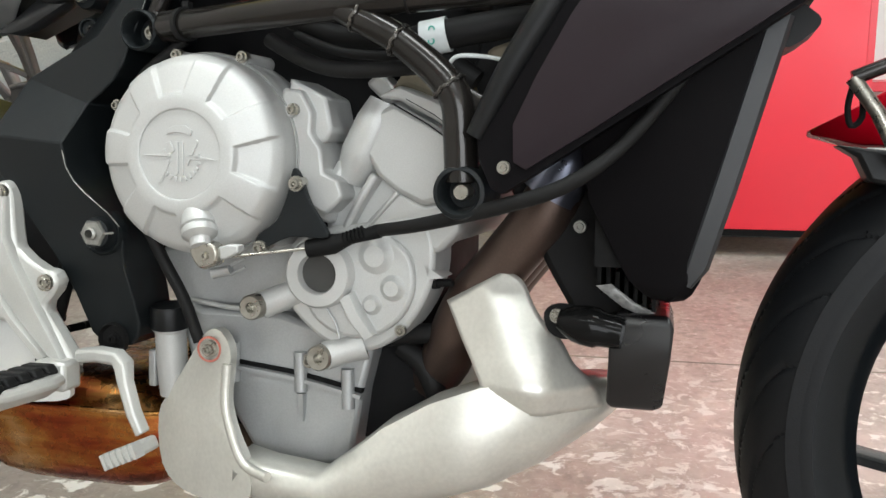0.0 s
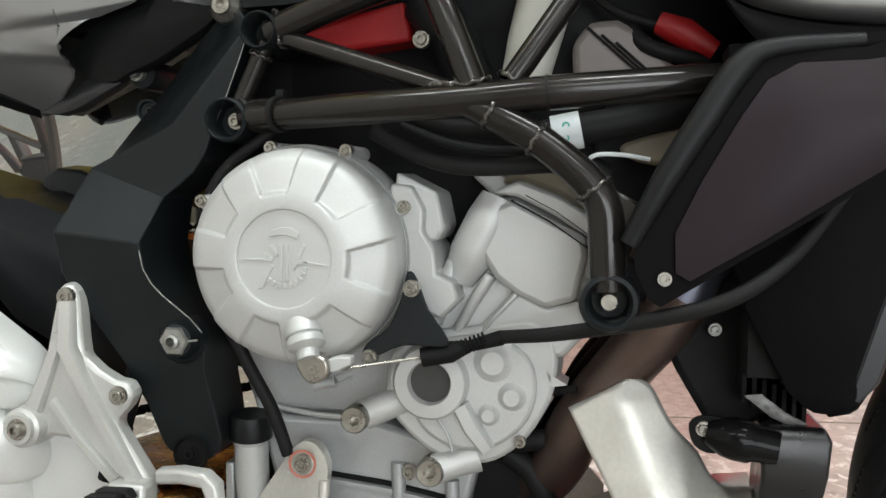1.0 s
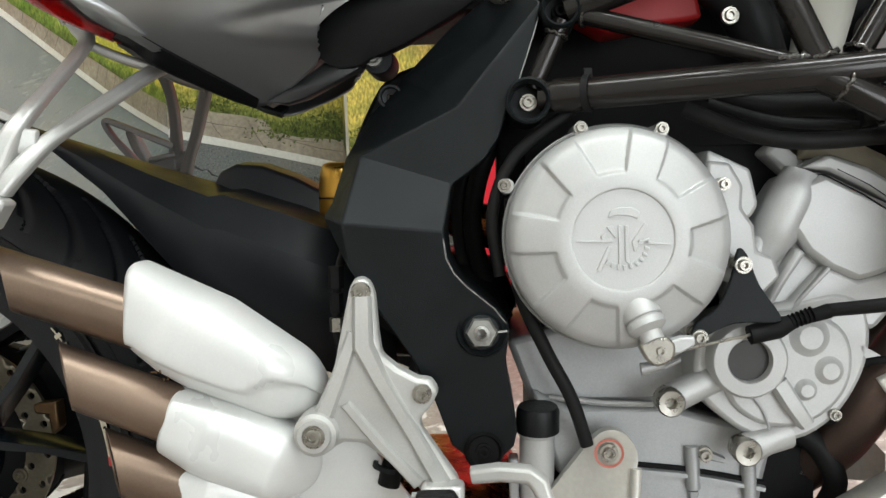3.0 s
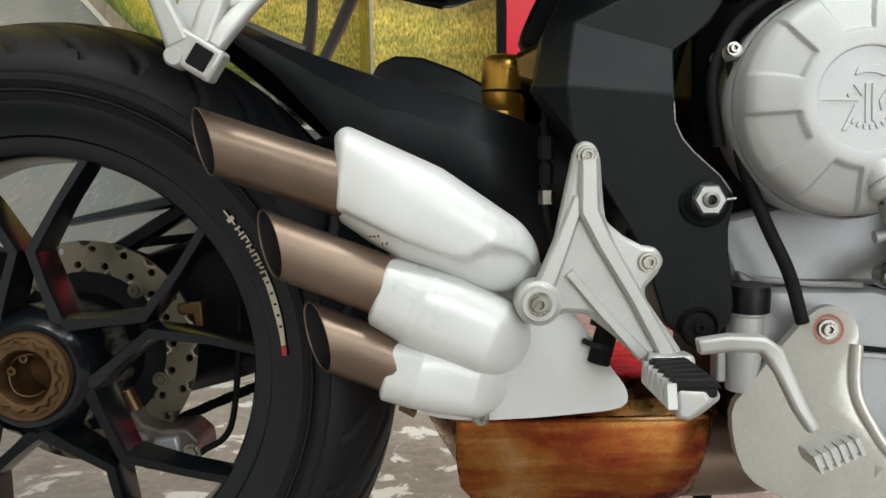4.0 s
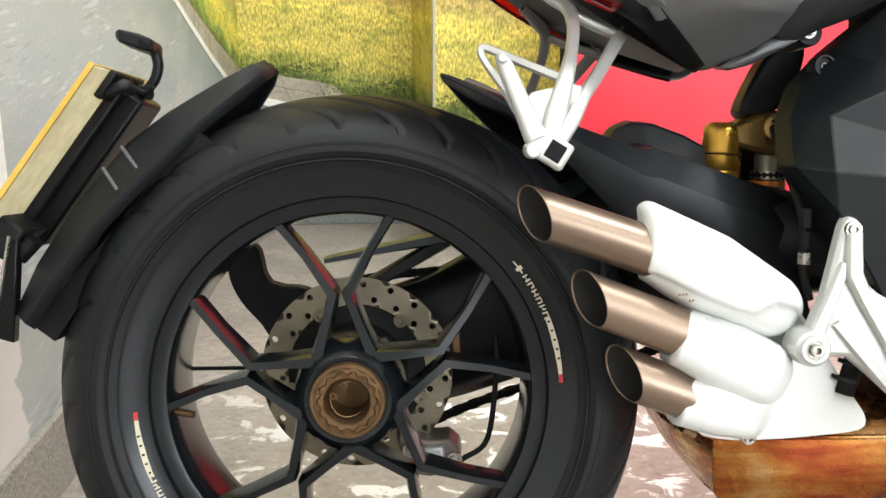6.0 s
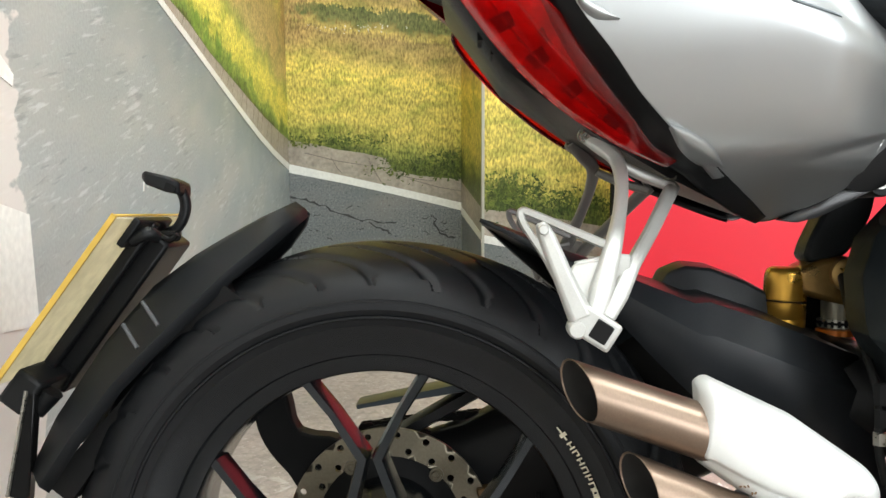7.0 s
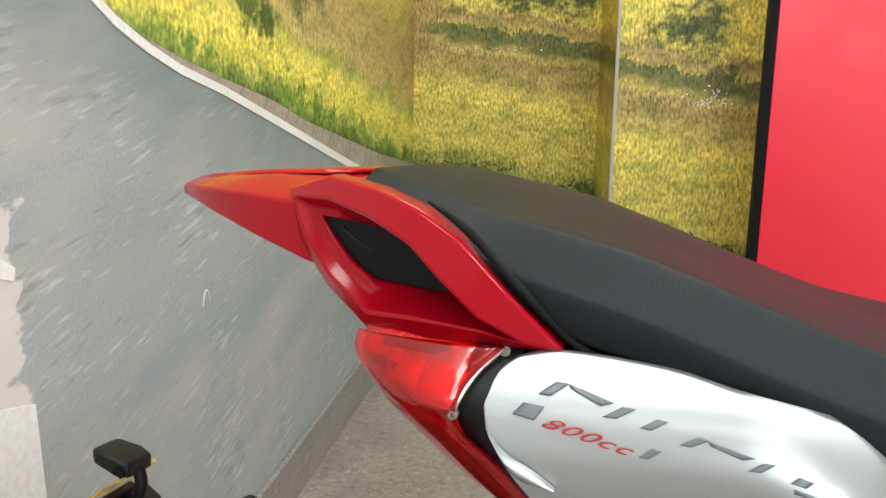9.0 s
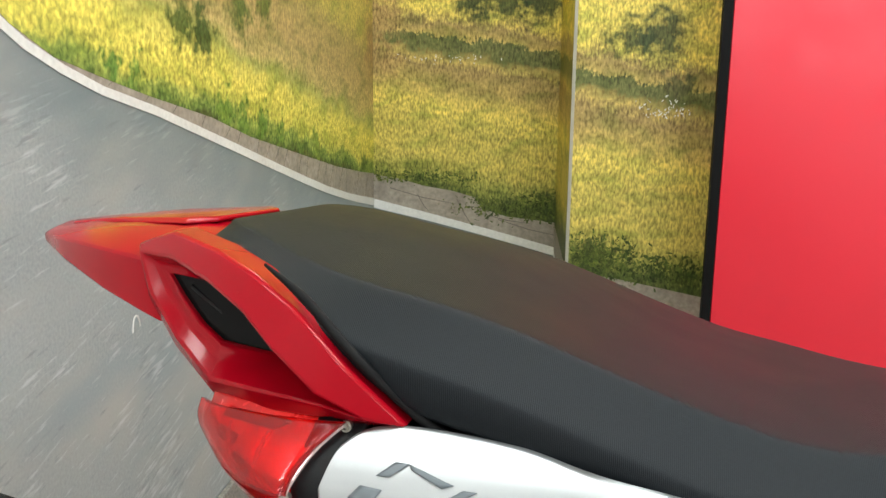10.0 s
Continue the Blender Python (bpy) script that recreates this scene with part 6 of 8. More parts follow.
part("block_web", bar([(0.811, 0.514), (0.796, 0.49), (0.782, 0.464)], [0.01, 0.009, 0.008], [-0.1525, -0.151, -0.149], [-0.12] * 3), CAST, block_ob, bevel=0.003)
part("web_line", bar([(0.832, 0.5), (0.816, 0.482), (0.8, 0.463)], [0.005, 0.004, 0.004], [-0.1535, -0.152, -0.15], [-0.13] * 3), CAST, block_ob, bevel=0.0015)
part("head_groove", bar([(0.827, 0.5725), (0.857, 0.5565), (0.887, 0.536)], [0.0012] * 3, [-0.1545, -0.1548, -0.1548], [-0.13] * 3), DARK, block_ob)
part("head_groove", bar([(0.838, 0.5765), (0.862, 0.564), (0.889, 0.545)], [0.001] * 3, [-0.1515] * 3, [-0.13] * 3), DARK, block_ob)
part("head_cover", prism([(0.812, 0.578), (0.832, 0.588), (0.862, 0.577), (0.9, 0.552), (0.893, 0.54), (0.862, 0.56), (0.832, 0.575)], -0.151, 0.12), CAST, block_ob, bevel=0.003)
part("cam_cover", prism([(0.815, 0.585), (0.828, 0.603), (0.86, 0.6), (0.915, 0.572), (0.92, 0.55), (0.9, 0.548), (0.862, 0.575), (0.832, 0.586)], -0.128, 0.12), TAN, block_ob, bevel=0.006)
part("cam_cover_edge", prism([(0.79, 0.592), (0.803, 0.602), (0.83, 0.578), (0.812, 0.572)], -0.12, 0.1), CAST, block_ob, bevel=0.004)
part("radiator_bracket", prism([(0.93, 0.49), (1.0, 0.535), (1.04, 0.47), (1.03, 0.41), (0.985, 0.39), (0.955, 0.44)], -0.13, 0.1), SHADOWED, bike, "dark bracketry behind the exhaust headers", bevel=0.006)

# round pump cover with its open port
pump = part("pump_cover", prism(round_outline([(0.726, 0.432), (0.735, 0.455), (0.76, 0.468), (0.8, 0.474), (0.84, 0.482), (0.862, 0.47), (0.866, 0.44), (0.858, 0.41), (0.838, 0.38), (0.808, 0.362), (0.77, 0.366), (0.742, 0.386), (0.728, 0.405)], 4), -0.15, -0.1, 0.03), CAST, engine, bevel=0.004)
part("pump_rim", prism(round_outline([(0.75, 0.445), (0.78, 0.466), (0.82, 0.466), (0.845, 0.45), (0.85, 0.42), (0.838, 0.393), (0.81, 0.375), (0.775, 0.377), (0.75, 0.4)], 4), -0.156, -0.14, 0.05), CAST, pump, bevel=0.003)
part("port_collar", lathe([(0.0165, -0.03), (0.0165, 0.0205), (0.0175, 0.0225), (0.0275, 0.022), (0.0295, 0.0195), (0.031, 0.0), (0.032, -0.02)], along((0.7665, -0.1455, 0.43), OUT), 36), CAST, pump)
# dark disc set in the port: the hole's shade given as colour
part("port_bore", lathe([(0.0, 0.0), (0.0166, 0.0), (0.0166, 0.007)], along((0.7665, -0.1592, 0.43), OUT), 32), material("bore_shade", (0.05, 0.05, 0.047), 0.5, 0.3, blotch=0.15, blotch_scale=50), pump)
for x, z, r in ((0.815, 0.4465, 0.0125), (0.83, 0.42, 0.009), (0.812, 0.405, 0.007), (0.8, 0.398, 0.005)):
    part("cast_boss", lathe([(0.0, 0.0085), (r * 0.72, 0.0085), (r * 0.9, 0.0065), (r * 1.15, 0.0035), (r * 1.6, 0.0015)], along((x, -0.153, z), OUT), 22), CAST, pump)
part("cast_web", bar([(0.79, 0.412), (0.8, 0.395), (0.812, 0.378)], [0.014, 0.014, 0.012], [-0.165, -0.168, -0.164], [-0.15] * 3), CAST, pump)
for a, b in (((0.709, 0.398), (0.76, 0.42)), ((0.768, 0.357), (0.8, 0.368))):
    part("bolt_arm", tube([(a[0], -0.15, a[1]), ((a[0] + b[0]) / 2, -0.146, (a[1] + b[1]) / 2), (b[0], -0.14, b[1])], [0.0125, 0.0115, 0.014], 18), CAST, pump)
for p in ((0.706, -0.158, 0.398), (0.766, -0.152, 0.357)):
    part("hollow_screw", lathe([(0.0, 0.002), (0.0042, 0.002), (0.0046, 0.011), (0.0098, 0.0115), (0.0112, 0.0095), (0.0112, -0.01)], along(p, OUT), 24), BOLT, pump, "zinc hollow screw")
part("cast_seam", tube([(0.7657, -0.1575, 0.4117), (0.7698, -0.1575, 0.4023), (0.7791, -0.1575, 0.3884), (0.7835, -0.1575, 0.3743)], 0.0011, 8, 3), CAST_DARK, pump)
bolt(pump, (0.836, -0.153, 0.384), 0.0042, 0.004)
bolt(pump, (0.86, -0.14, 0.424), 0.0045, 0.02, d=(1, -0.3, 0.1), mat=DARK)
part("edge_tooth", prism([(0.855, 0.44), (0.872, 0.43), (0.86, 0.428)], -0.15, -0.12), CAST, pump)

# lower crankcase
part("case_seam", bar([(0.66, 0.339), (0.72, 0.333), (0.755, 0.327), (0.79, 0.32)], [0.0045] * 4, [-0.121] * 4, [-0.11] * 4), DARK, engine)
part("case_ledge", bar([(0.66, 0.3345), (0.72, 0.3285), (0.755, 0.3225), (0.79, 0.3155)], [0.005] * 4, [-0.1245] * 4, [-0.11] * 4), CAST_DARK, engine)
for x, z in ((0.731, 0.334), (0.777, 0.322), (0.664, 0.338)):
    part("case_lug", tube([(x, -0.121, z + 0.018), (x + 0.001, -0.121, z - 0.018)], [0.006, 0.0075, 0.0075, 0.006], 16), CAST_DARK, engine)
part("case_drip", bar([(0.732, 0.314), (0.7325, 0.298), (0.733, 0.287)], [0.009, 0.006, 0.002], [-0.124, -0.122, -0.119], [-0.11] * 3), CAST_DARK, engine)
bolt(engine, (0.741, -0.123, 0.345), 0.006, 0.006)
part("stub", bar([(0.742, 0.345), (0.757, 0.34)], [0.008, 0.005], [-0.124] * 2, [-0.115] * 2), CAST_DARK, engine)
part("upper_case", prism([(0.58, 0.44), (0.64, 0.455), (0.735, 0.46), (0.76, 0.43), (0.74, 0.385), (0.60, 0.385)], -0.108, 0.1), CAST_DARK, engine, bevel=0.006)
part("case_line", tube([(0.615, -0.112, 0.392), (0.66, -0.119, 0.388), (0.7, -0.12, 0.387)], 0.0025, 8), CAST, engine)
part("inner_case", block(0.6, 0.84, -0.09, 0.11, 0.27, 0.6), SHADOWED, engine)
cap = part("oil_filler", lathe([(0.0, 0.055), (0.015, 0.055), (0.0165, 0.05), (0.0165, 0.034), (0.0145, 0.032), (0.0145, 0.0), (0.013, -0.03)], along((0.603, -0.125, 0.333), (0.02, -0.12, 1)), 24), CAST, engine, "oil filler neck")
part("filler_cap", lathe([(0.0, 0.029), (0.016, 0.029), (0.0178, 0.025), (0.0178, 0.008), (0.0, 0.008)], along((0.604, -0.1285, 0.3605), (0.02, -0.12, 1)), 26), PLASTIC, cap, "black screw cap")
part("neck_fin", block(0.58, 0.588, -0.13, -0.11, 0.31, 0.345), CAST_DARK, cap, bevel=0.002)
part("breather_hose", tube([(0.585, -0.155, 0.56), (0.59, -0.16, 0.49), (0.61, -0.155, 0.44), (0.63, -0.15, 0.4), (0.643, -0.145, 0.36)], 0.0055, 12, 6), RUBBER, bike, "black rubber breather hose")
part("case_hoop", tube([(CC.x - 0.089, -0.15, CC.z - 0.03), (CC.x - 0.094, -0.15, CC.z + 0.02), (CC.x - 0.075, -0.15, CC.z + 0.065), (CC.x - 0.03, -0.15, CC.z + 0.1)], 0.005, 12, 6), RUBBER, bike, "black rubber hose round the clutch cover")

# clutch cable
cable = part("clutch_cable", tube([(0.822, -0.172, 0.469), (0.87, -0.2, 0.478), (0.94, -0.232, 0.496), (0.985, -0.24, 0.512), (1.02, -0.235, 0.538), (1.05, -0.222, 0.575), (1.075, -0.21, 0.61)], [0.0052, 0.0055, 0.0058, 0.0055, 0.005, 0.005, 0.005], 14, 5), RUBBER, bike, "black sheathed clutch cable")
part("adjuster", tube([(0.763, -0.178, 0.452), (0.785, -0.176, 0.457), (0.8, -0.174, 0.462), (0.824, -0.173, 0.469)], [0.0075, 0.0085, 0.0045, 0.006], 12), DARK, cable)
for k in range(9):
    c = Vector((0.785 + 0.0032 * k, -0.1755, 0.4575 + 0.0012 * k))
    part("thread_ring", lathe([(0.004, -0.0008), (0.0062, -0.0004), (0.0062, 0.0004), (0.004, 0.0008)], along(c, (1, 0.05, 0.33)), 12), DARK, cable)
part("inner_wire", tube([(0.705, -0.205, 0.4455), (0.765, -0.18, 0.453)], 0.0013, 8), BOLT, cable)

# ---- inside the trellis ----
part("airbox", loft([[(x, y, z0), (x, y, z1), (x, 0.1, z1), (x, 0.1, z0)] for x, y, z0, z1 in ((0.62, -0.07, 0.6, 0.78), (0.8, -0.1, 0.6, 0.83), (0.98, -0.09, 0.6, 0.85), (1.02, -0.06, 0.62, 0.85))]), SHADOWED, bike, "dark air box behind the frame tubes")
part("red_cover", prism([(0.64, 0.705), (0.69, 0.722), (0.735, 0.732), (0.742, 0.7), (0.7, 0.695), (0.665, 0.69)], -0.125, -0.06), RED_PART, bike, "red moulded cover behind the frame", bevel=0.004)
red2 = part("red_connector", tube([(0.936, -0.12, 0.71), (0.955, -0.123, 0.701), (0.978, -0.122, 0.687)], [0.009, 0.012, 0.008], 14), RED_PART, bike, "red plug connector on a black lead")
part("lead", tube([(0.915, -0.12, 0.705), (0.926, -0.13, 0.692), (0.947, -0.13, 0.684), (0.972, -0.12, 0.68)], 0.006, 10, 4), RUBBER, red2)
part("lead", tube([(0.885, -0.115, 0.735), (0.905, -0.125, 0.718), (0.935, -0.12, 0.708)], 0.004, 10, 4), RUBBER, red2)
part("coolant_bottle", loft([[(0.5 * (xa + xb) + (xb - xa) * 0.5 * math.cos(a) , -0.115 + 0.025 * math.sin(a), z) for a in (2 * math.pi * k / 20 for k in range(20))] for z, xa, xb in ((0.66, 0.812, 0.85), (0.70, 0.818, 0.862), (0.735, 0.826, 0.872), (0.752, 0.83, 0.868), (0.76, 0.838, 0.858))]), BOTTLE, bike, "cream plastic coolant bottle", smooth=60)
ecu = part("ribbed_cover", loft([[(0.872, y, 0.655), (0.87, y, 0.694), (0.884, y, 0.711), (0.905, y, 0.712), (0.93, y, 0.698), (0.95, y, 0.674), (0.953, y, 0.655)] for y in (-0.13, -0.05)]), material("grey_brown_plastic", (0.17, 0.15, 0.14), 0.45, 0.1, blotch=0.1), bike, "grey ribbed plastic cover", bevel=0.006)
for k in range(3):
    part("rib", bar([(0.882 + 0.011 * k, 0.706 - 0.006 * k), (0.92 + 0.011 * k, 0.672 - 0.006 * k)], [0.0022, 0.0022], [-0.1335] * 2, [-0.12] * 2), DARK, ecu)
bolt(bike, (0.756, -0.155, 0.696), 0.006, 0.004, name="cover_bolt")
part("dark_elbow", tube([(0.752, -0.12, 0.73), (0.775, -0.13, 0.7), (0.79, -0.12, 0.665)], 0.02, 16, 4), PLASTIC, bike, "black moulded intake elbow")
hose = part("coolant_hose", tube([(0.845, -0.176, 0.618), (0.87, -0.178, 0.623), (0.92, -0.172, 0.632), (0.99, -0.15, 0.645)], 0.0118, 18, 4), RUBBER, bike, "black coolant hose with a white sleeve")
part("sleeve", lathe([(0.0132, -0.0105), (0.0138, -0.0105), (0.0138, 0.0105), (0.0132, 0.0105)], along((0.8705, -0.178, 0.623), (1, 0.05, 0.2)), 28), WHITE_TAPE, hose, "white paper sleeve with green print")
for z in (0.618, 0.627):
    part("print_ring", lathe([(0.0016, 0.0), (0.0016, 0.0006), (0.0028, 0.0006), (0.0028, 0.0)], along((0.8705, -0.1908, z), OUT), 16), GREEN_INK, hose)
part("wire_loop", tube([(0.884, -0.19, 0.6), (0.893, -0.195, 0.606), (0.912, -0.19, 0.606), (0.93, -0.185, 0.603)], 0.0017, 8, 5), WHITE_TAPE, bike, "loose pale wire")
part("wrapped_loom", prism(round_outline([(0.907, 0.612), (0.94, 0.624), (0.978, 0.631), (0.975, 0.61), (0.935, 0.6)], 3), -0.165, -0.12), TAN, bike, "tan wrapped wiring loom", bevel=0.005)
part("cross_hose", tube([(0.72, -0.16, 0.625), (0.76, -0.175, 0.606), (0.8, -0.185, 0.597), (0.87, -0.185, 0.6)], 0.0065, 12, 5), RUBBER, bike, "thin black hose under the frame tube")
part("cross_hose_lower", tube([(0.74, -0.15, 0.63), (0.79, -0.165, 0.613), (0.86, -0.17, 0.608)], 0.004, 10, 5), RUBBER, bike, "thin black hose under the frame tube")
part("cross_hose_upper", tube([(0.73, -0.14, 0.645), (0.78, -0.15, 0.628), (0.85, -0.16, 0.622), (0.9, -0.16, 0.59)], 0.009, 12, 5), RUBBER, bike, "black hose under the frame tube")

# ---- bodywork ----
def resample(points, n):
    """n + 1 points at even parameter along a smooth curve through (x, z) pairs."""
    fine = spline([(x, 0, z) for x, z in points], 12)
    k = np.linspace(0, len(fine) - 1, n + 1)
    return [(fine[int(round(i))].x, fine[int(round(i))].z) for i in k]


def strip(edge_a, edge_b, f, n=28, m=10, bulge=0.0, thick=0.006, power=1.0):
    """A panel between two (x, z) edges that lies on y = f(x, z), bulging towards the viewer."""
    A, B = resample(edge_a, n), resample(edge_b, n)
    rows = []
    for (ax, az), (bx, bz) in zip(A, B):
        row = []
        for j in range(m + 1):
            t = j / m
            x, z = ax + (bx - ax) * t, az + (bz - az) * t
            row.append((x, f(x, z) - bulge * (4 * t * (1 - t)) ** power, z))
        rows.append(row)
    bm = bmesh.new()
    ring_faces(bm, rows, False, False)
    return bm


def solid(ob, thickness, offset=1.0):
    mod = ob.modifiers.new("solid", "SOLIDIFY")
    mod.thickness, mod.offset = thickness, offset
    return ob


def mirrored(ob):
    """A copy of a part across the machine's middle plane."""
    o = new(ob.name, ob.data.copy())
    for v in o.data.vertices:
        v.co.y = -v.co.y
    o.data.flip_normals()
    o.parent = ob.parent
    for mod in ob.modifiers:
        if mod.type == "SOLIDIFY":
            solid(o, mod.thickness, mod.offset)
    return o


def f_tail(x, z):
    """The flank of the tail: rounded from below, with a folded-in lower front corner."""
    y = sum(float(np.interp(z + d, [0.64, 0.66, 0.69, 0.705, 0.72, 0.76, 0.80, 0.84, 0.86, 0.885], [-0.03, -0.075, -0.148, -0.178, -0.193, -0.216, -0.232, -0.234, -0.222, -0.19])) for d in (-0.02, -0.015, -0.01, -0.005, 0, 0.005, 0.01, 0.015, 0.02)) / 9
    u = min(max((x - 0.365) / 0.1, 0), 1)
    front = float(np.interp(z, [0.64, 0.68, 0.694, 0.702, 0.72, 0.76, 0.80, 0.83, 0.86, 0.885], [-0.05, -0.105, -0.128, -0.142, -0.158, -0.182, -0.2, -0.21, -0.205, -0.18]))
    y += (front - y) * u * u * (3 - 2 * u)
    fade = min(max((x - 0.345) / 0.05, 0), 1)
    zl = float(np.interp(x, [0.35, 0.38], [0.699, 0.6936]))
    zu = max(0.7022 + (x - 0.352) * 0.25, zl + 0.001)
    fold = 0.0
    if zl < z < zu:
        fold = 0.0095 * ((z - zl) / (zu - zl)) * min((zu - z) / 0.005, 1)
    elif z <= zl:
        fold = 0.007 * max(0, 1 - (zl - z) / 0.05) * min((zl - z) / 0.005, 1)
    crease = float(np.interp(x, [0.2, 0.25, 0.33, 0.397, 0.43, 0.453, 0.477, 0.5, 0.514], [0.85, 0.838, 0.813, 0.787, 0.772, 0.7605, 0.7535, 0.7475, 0.744]))
    w = float(np.interp(x, [0.36, 0.45], [0.035, 0.008]))
    h = max(0, z - crease + w / 2)
    ramp = min(max((x - 0.3) / 0.16, 0), 1)
    roll = 1.3 * (h - w / 2 if h > w else h * h / (2 * w)) * ramp * ramp * (3 - 2 * ramp)
    k = max(0, x - 0.385)
    return y + 0.5 * (k * k / 0.14 if k < 0.07 else k - 0.035) + fold * fade + roll


def f_lens(x, z):
    """The lamp's lens: wraps inwards from the panel's edge to the rear."""
    xl = float(np.interp(z, [0.698, 0.713, 0.726, 0.741, 0.757, 0.774, 0.794, 0.815, 0.832, 0.851, 0.868], [0.262, 0.217, 0.196, 0.175, 0.156, 0.137, 0.117, 0.1, 0.086, 0.073, 0.067]))
    yl = float(np.interp(z, [0.7, 0.726, 0.741, 0.757, 0.774, 0.794, 0.815, 0.832, 0.851, 0.874], [-0.125, -0.124, -0.126, -0.134, -0.143, -0.152, -0.164, -0.174, -0.179, -0.176]))
    xr, yr = lens_edge(z)
    k = min(max((x - xl) / max(xr - xl, 0.004), 0), 1)
    return yl + (yr - yl) * k ** 0.8


def lens_edge(z):
    """Where the lens meets the black trim at a height."""
    zs = [0.702, 0.711, 0.734, 0.753, 0.775, 0.797, 0.823, 0.844, 0.876]
    return float(np.interp(z, zs, [0.272, 0.246, 0.222, 0.203, 0.184, 0.166, 0.148, 0.1395, 0.166])), float(np.interp(z, zs, [-0.125, -0.13, -0.158, -0.172, -0.187, -0.201, -0.222, -0.237, -0.206]))


def f_trim(x, z):
    xr, yr = lens_edge(z)
    k = min(max((x - xr) / 0.028, 0), 1)
    return (yr + 0.014) * (1 - k) + (f_tail(x, z) + 0.007) * k


SIL_TOP = [(0.1585, 0.845), (0.168, 0.866), (0.195, 0.876), (0.2595, 0.8725), (0.3, 0.8645), (0.345, 0.855), (0.395, 0.8385), (0.4367, 0.8165), (0.4542, 0.8031), (0.4726, 0.7889), (0.49, 0.772), (0.5003, 0.762), (0.5085, 0.7535), (0.512, 0.7485)]
SIL_LOW = [(0.1615, 0.832), (0.1765, 0.808), (0.2, 0.7805), (0.2235, 0.751), (0.249, 0.7262), (0.272, 0.7055), (0.305, 0.6815), (0.34, 0.659), (0.3665, 0.6485), (0.3981, 0.6615), (0.418, 0.6735), (0.4262, 0.681), (0.4265, 0.693), (0.4386, 0.7077), (0.4569, 0.7214), (0.4761, 0.7296), (0.501, 0.739), (0.5117, 0.7465)]
tail = part("tail_panel", strip(SIL_TOP, SIL_LOW, f_tail, 110, 64), SILVER, bike, "metallic silver side panel with grey lettering shapes", smooth=60)
solid(tail, 0.002)
mirrored(tail)
part("panel_fin", strip([(0.163, 0.832), (0.175, 0.82), (0.19, 0.812), (0.203, 0.803)], [(0.166, 0.829), (0.174, 0.812), (0.186, 0.803), (0.203, 0.802)], lambda x, z: f_tail(x, z) - 0.003, 10, 6, 0.006), SILVER, tail, smooth=60)
part("panel_fin", strip([(0.247, 0.727), (0.2653, 0.7225), (0.2887, 0.7095), (0.302, 0.6945)], [(0.249, 0.7235), (0.262, 0.707), (0.281, 0.6955), (0.3, 0.6935)], lambda x, z: f_tail(x, z) - 0.0018, 12, 8, 0.009), SILVER, tail, smooth=60)
gap = part("panel_surround", strip([(0.148, 0.872), (0.142, 0.845), (0.15, 0.822), (0.18, 0.78), (0.22, 0.735), (0.27, 0.694), (0.33, 0.662), (0.36, 0.65)], [(0.18, 0.875), (0.17, 0.85), (0.18, 0.825), (0.21, 0.785), (0.25, 0.74), (0.305, 0.695), (0.35, 0.667), (0.366, 0.657)], f_trim, 30, 8), PLASTIC, bike, "black trim between tail panel and lamp", smooth=60)
solid(gap, 0.006)
mirrored(gap)

# grey letter-like shapes and the engine size on the panel
def decal(points, mat=None):
    """A thin film that follows the panel."""
    a, b, c, d = (Vector((x, 0, z)) for x, z in points)

    def over(x, z):
        y = f_tail(x, z)
        gx, gz = (f_tail(x + 0.001, z) - y) * 1000, (f_tail(x, z + 0.001) - y) * 1000
        return y - 0.0021 * math.sqrt(1 + gx * gx + gz * gz) - 0.0006
    bm = bmesh.new()
    rows = []
    for i in range(7):
        p, q = a.lerp(b, i / 6), d.lerp(c, i / 6)
        rows.append([bm.verts.new((v.x, over(v.x, v.z), v.z)) for v in (p.lerp(q, j / 3) for j in range(4))])
    for r0, r1 in zip(rows, rows[1:]):
        for j in range(3):
            bm.faces.new((r0[j], r0[j + 1], r1[j + 1], r1[j]))
    bmesh.ops.recalc_face_normals(bm, faces=bm.faces)
    return solid(part("decal_shape", bm, mat or GREY_INK, tail, smooth=60), 0.0008, 0.0)


# slanted pieces of the word mark, then the two grey blocks that frame the engine size
decal([(0.1899, 0.8549), (0.1991, 0.8614), (0.2068, 0.8611), (0.1969, 0.8547)])
decal([(0.2068, 0.8611), (0.2328, 0.8539), (0.2261, 0.8520), (0.2081, 0.8589)])
decal([(0.2274, 0.8463), (0.2379, 0.8521), (0.2456, 0.8519), (0.2350, 0.8461)])
decal([(0.2483, 0.8425), (0.2575, 0.8478), (0.2640, 0.8470), (0.2548, 0.8418)])
decal([(0.2707, 0.8357), (0.2808, 0.8410), (0.2869, 0.8397), (0.2768, 0.8351)])
decal([(0.2860, 0.8394), (0.3113, 0.8326), (0.3045, 0.8311), (0.2872, 0.8369)])
decal([(0.3079, 0.8255), (0.3157, 0.8302), (0.3222, 0.8301), (0.3147, 0.8254)])
decal([(0.3308, 0.8208), (0.3350, 0.8244), (0.3429, 0.8219), (0.3386, 0.8188)])
decal([(0.3326, 0.8177), (0.3702, 0.8066), (0.3725, 0.8042), (0.3329, 0.8153)])
decal([(0.1758, 0.8432), (0.1819, 0.8498), (0.1941, 0.8486), (0.1890, 0.8408)])
decal([(0.2491, 0.8263), (0.2560, 0.8322), (0.2613, 0.8313), (0.2543, 0.8262)])
txt = bpy.data.curves.new("text", "FONT")
txt.body, txt.size, txt.shear, txt.extrude, txt.offset = "800cc", 0.0155, 0.55, 0.0003, 0.0
txt.space_character = 1.12
tob = new("engine_size_text", txt)
tob.parent = tail
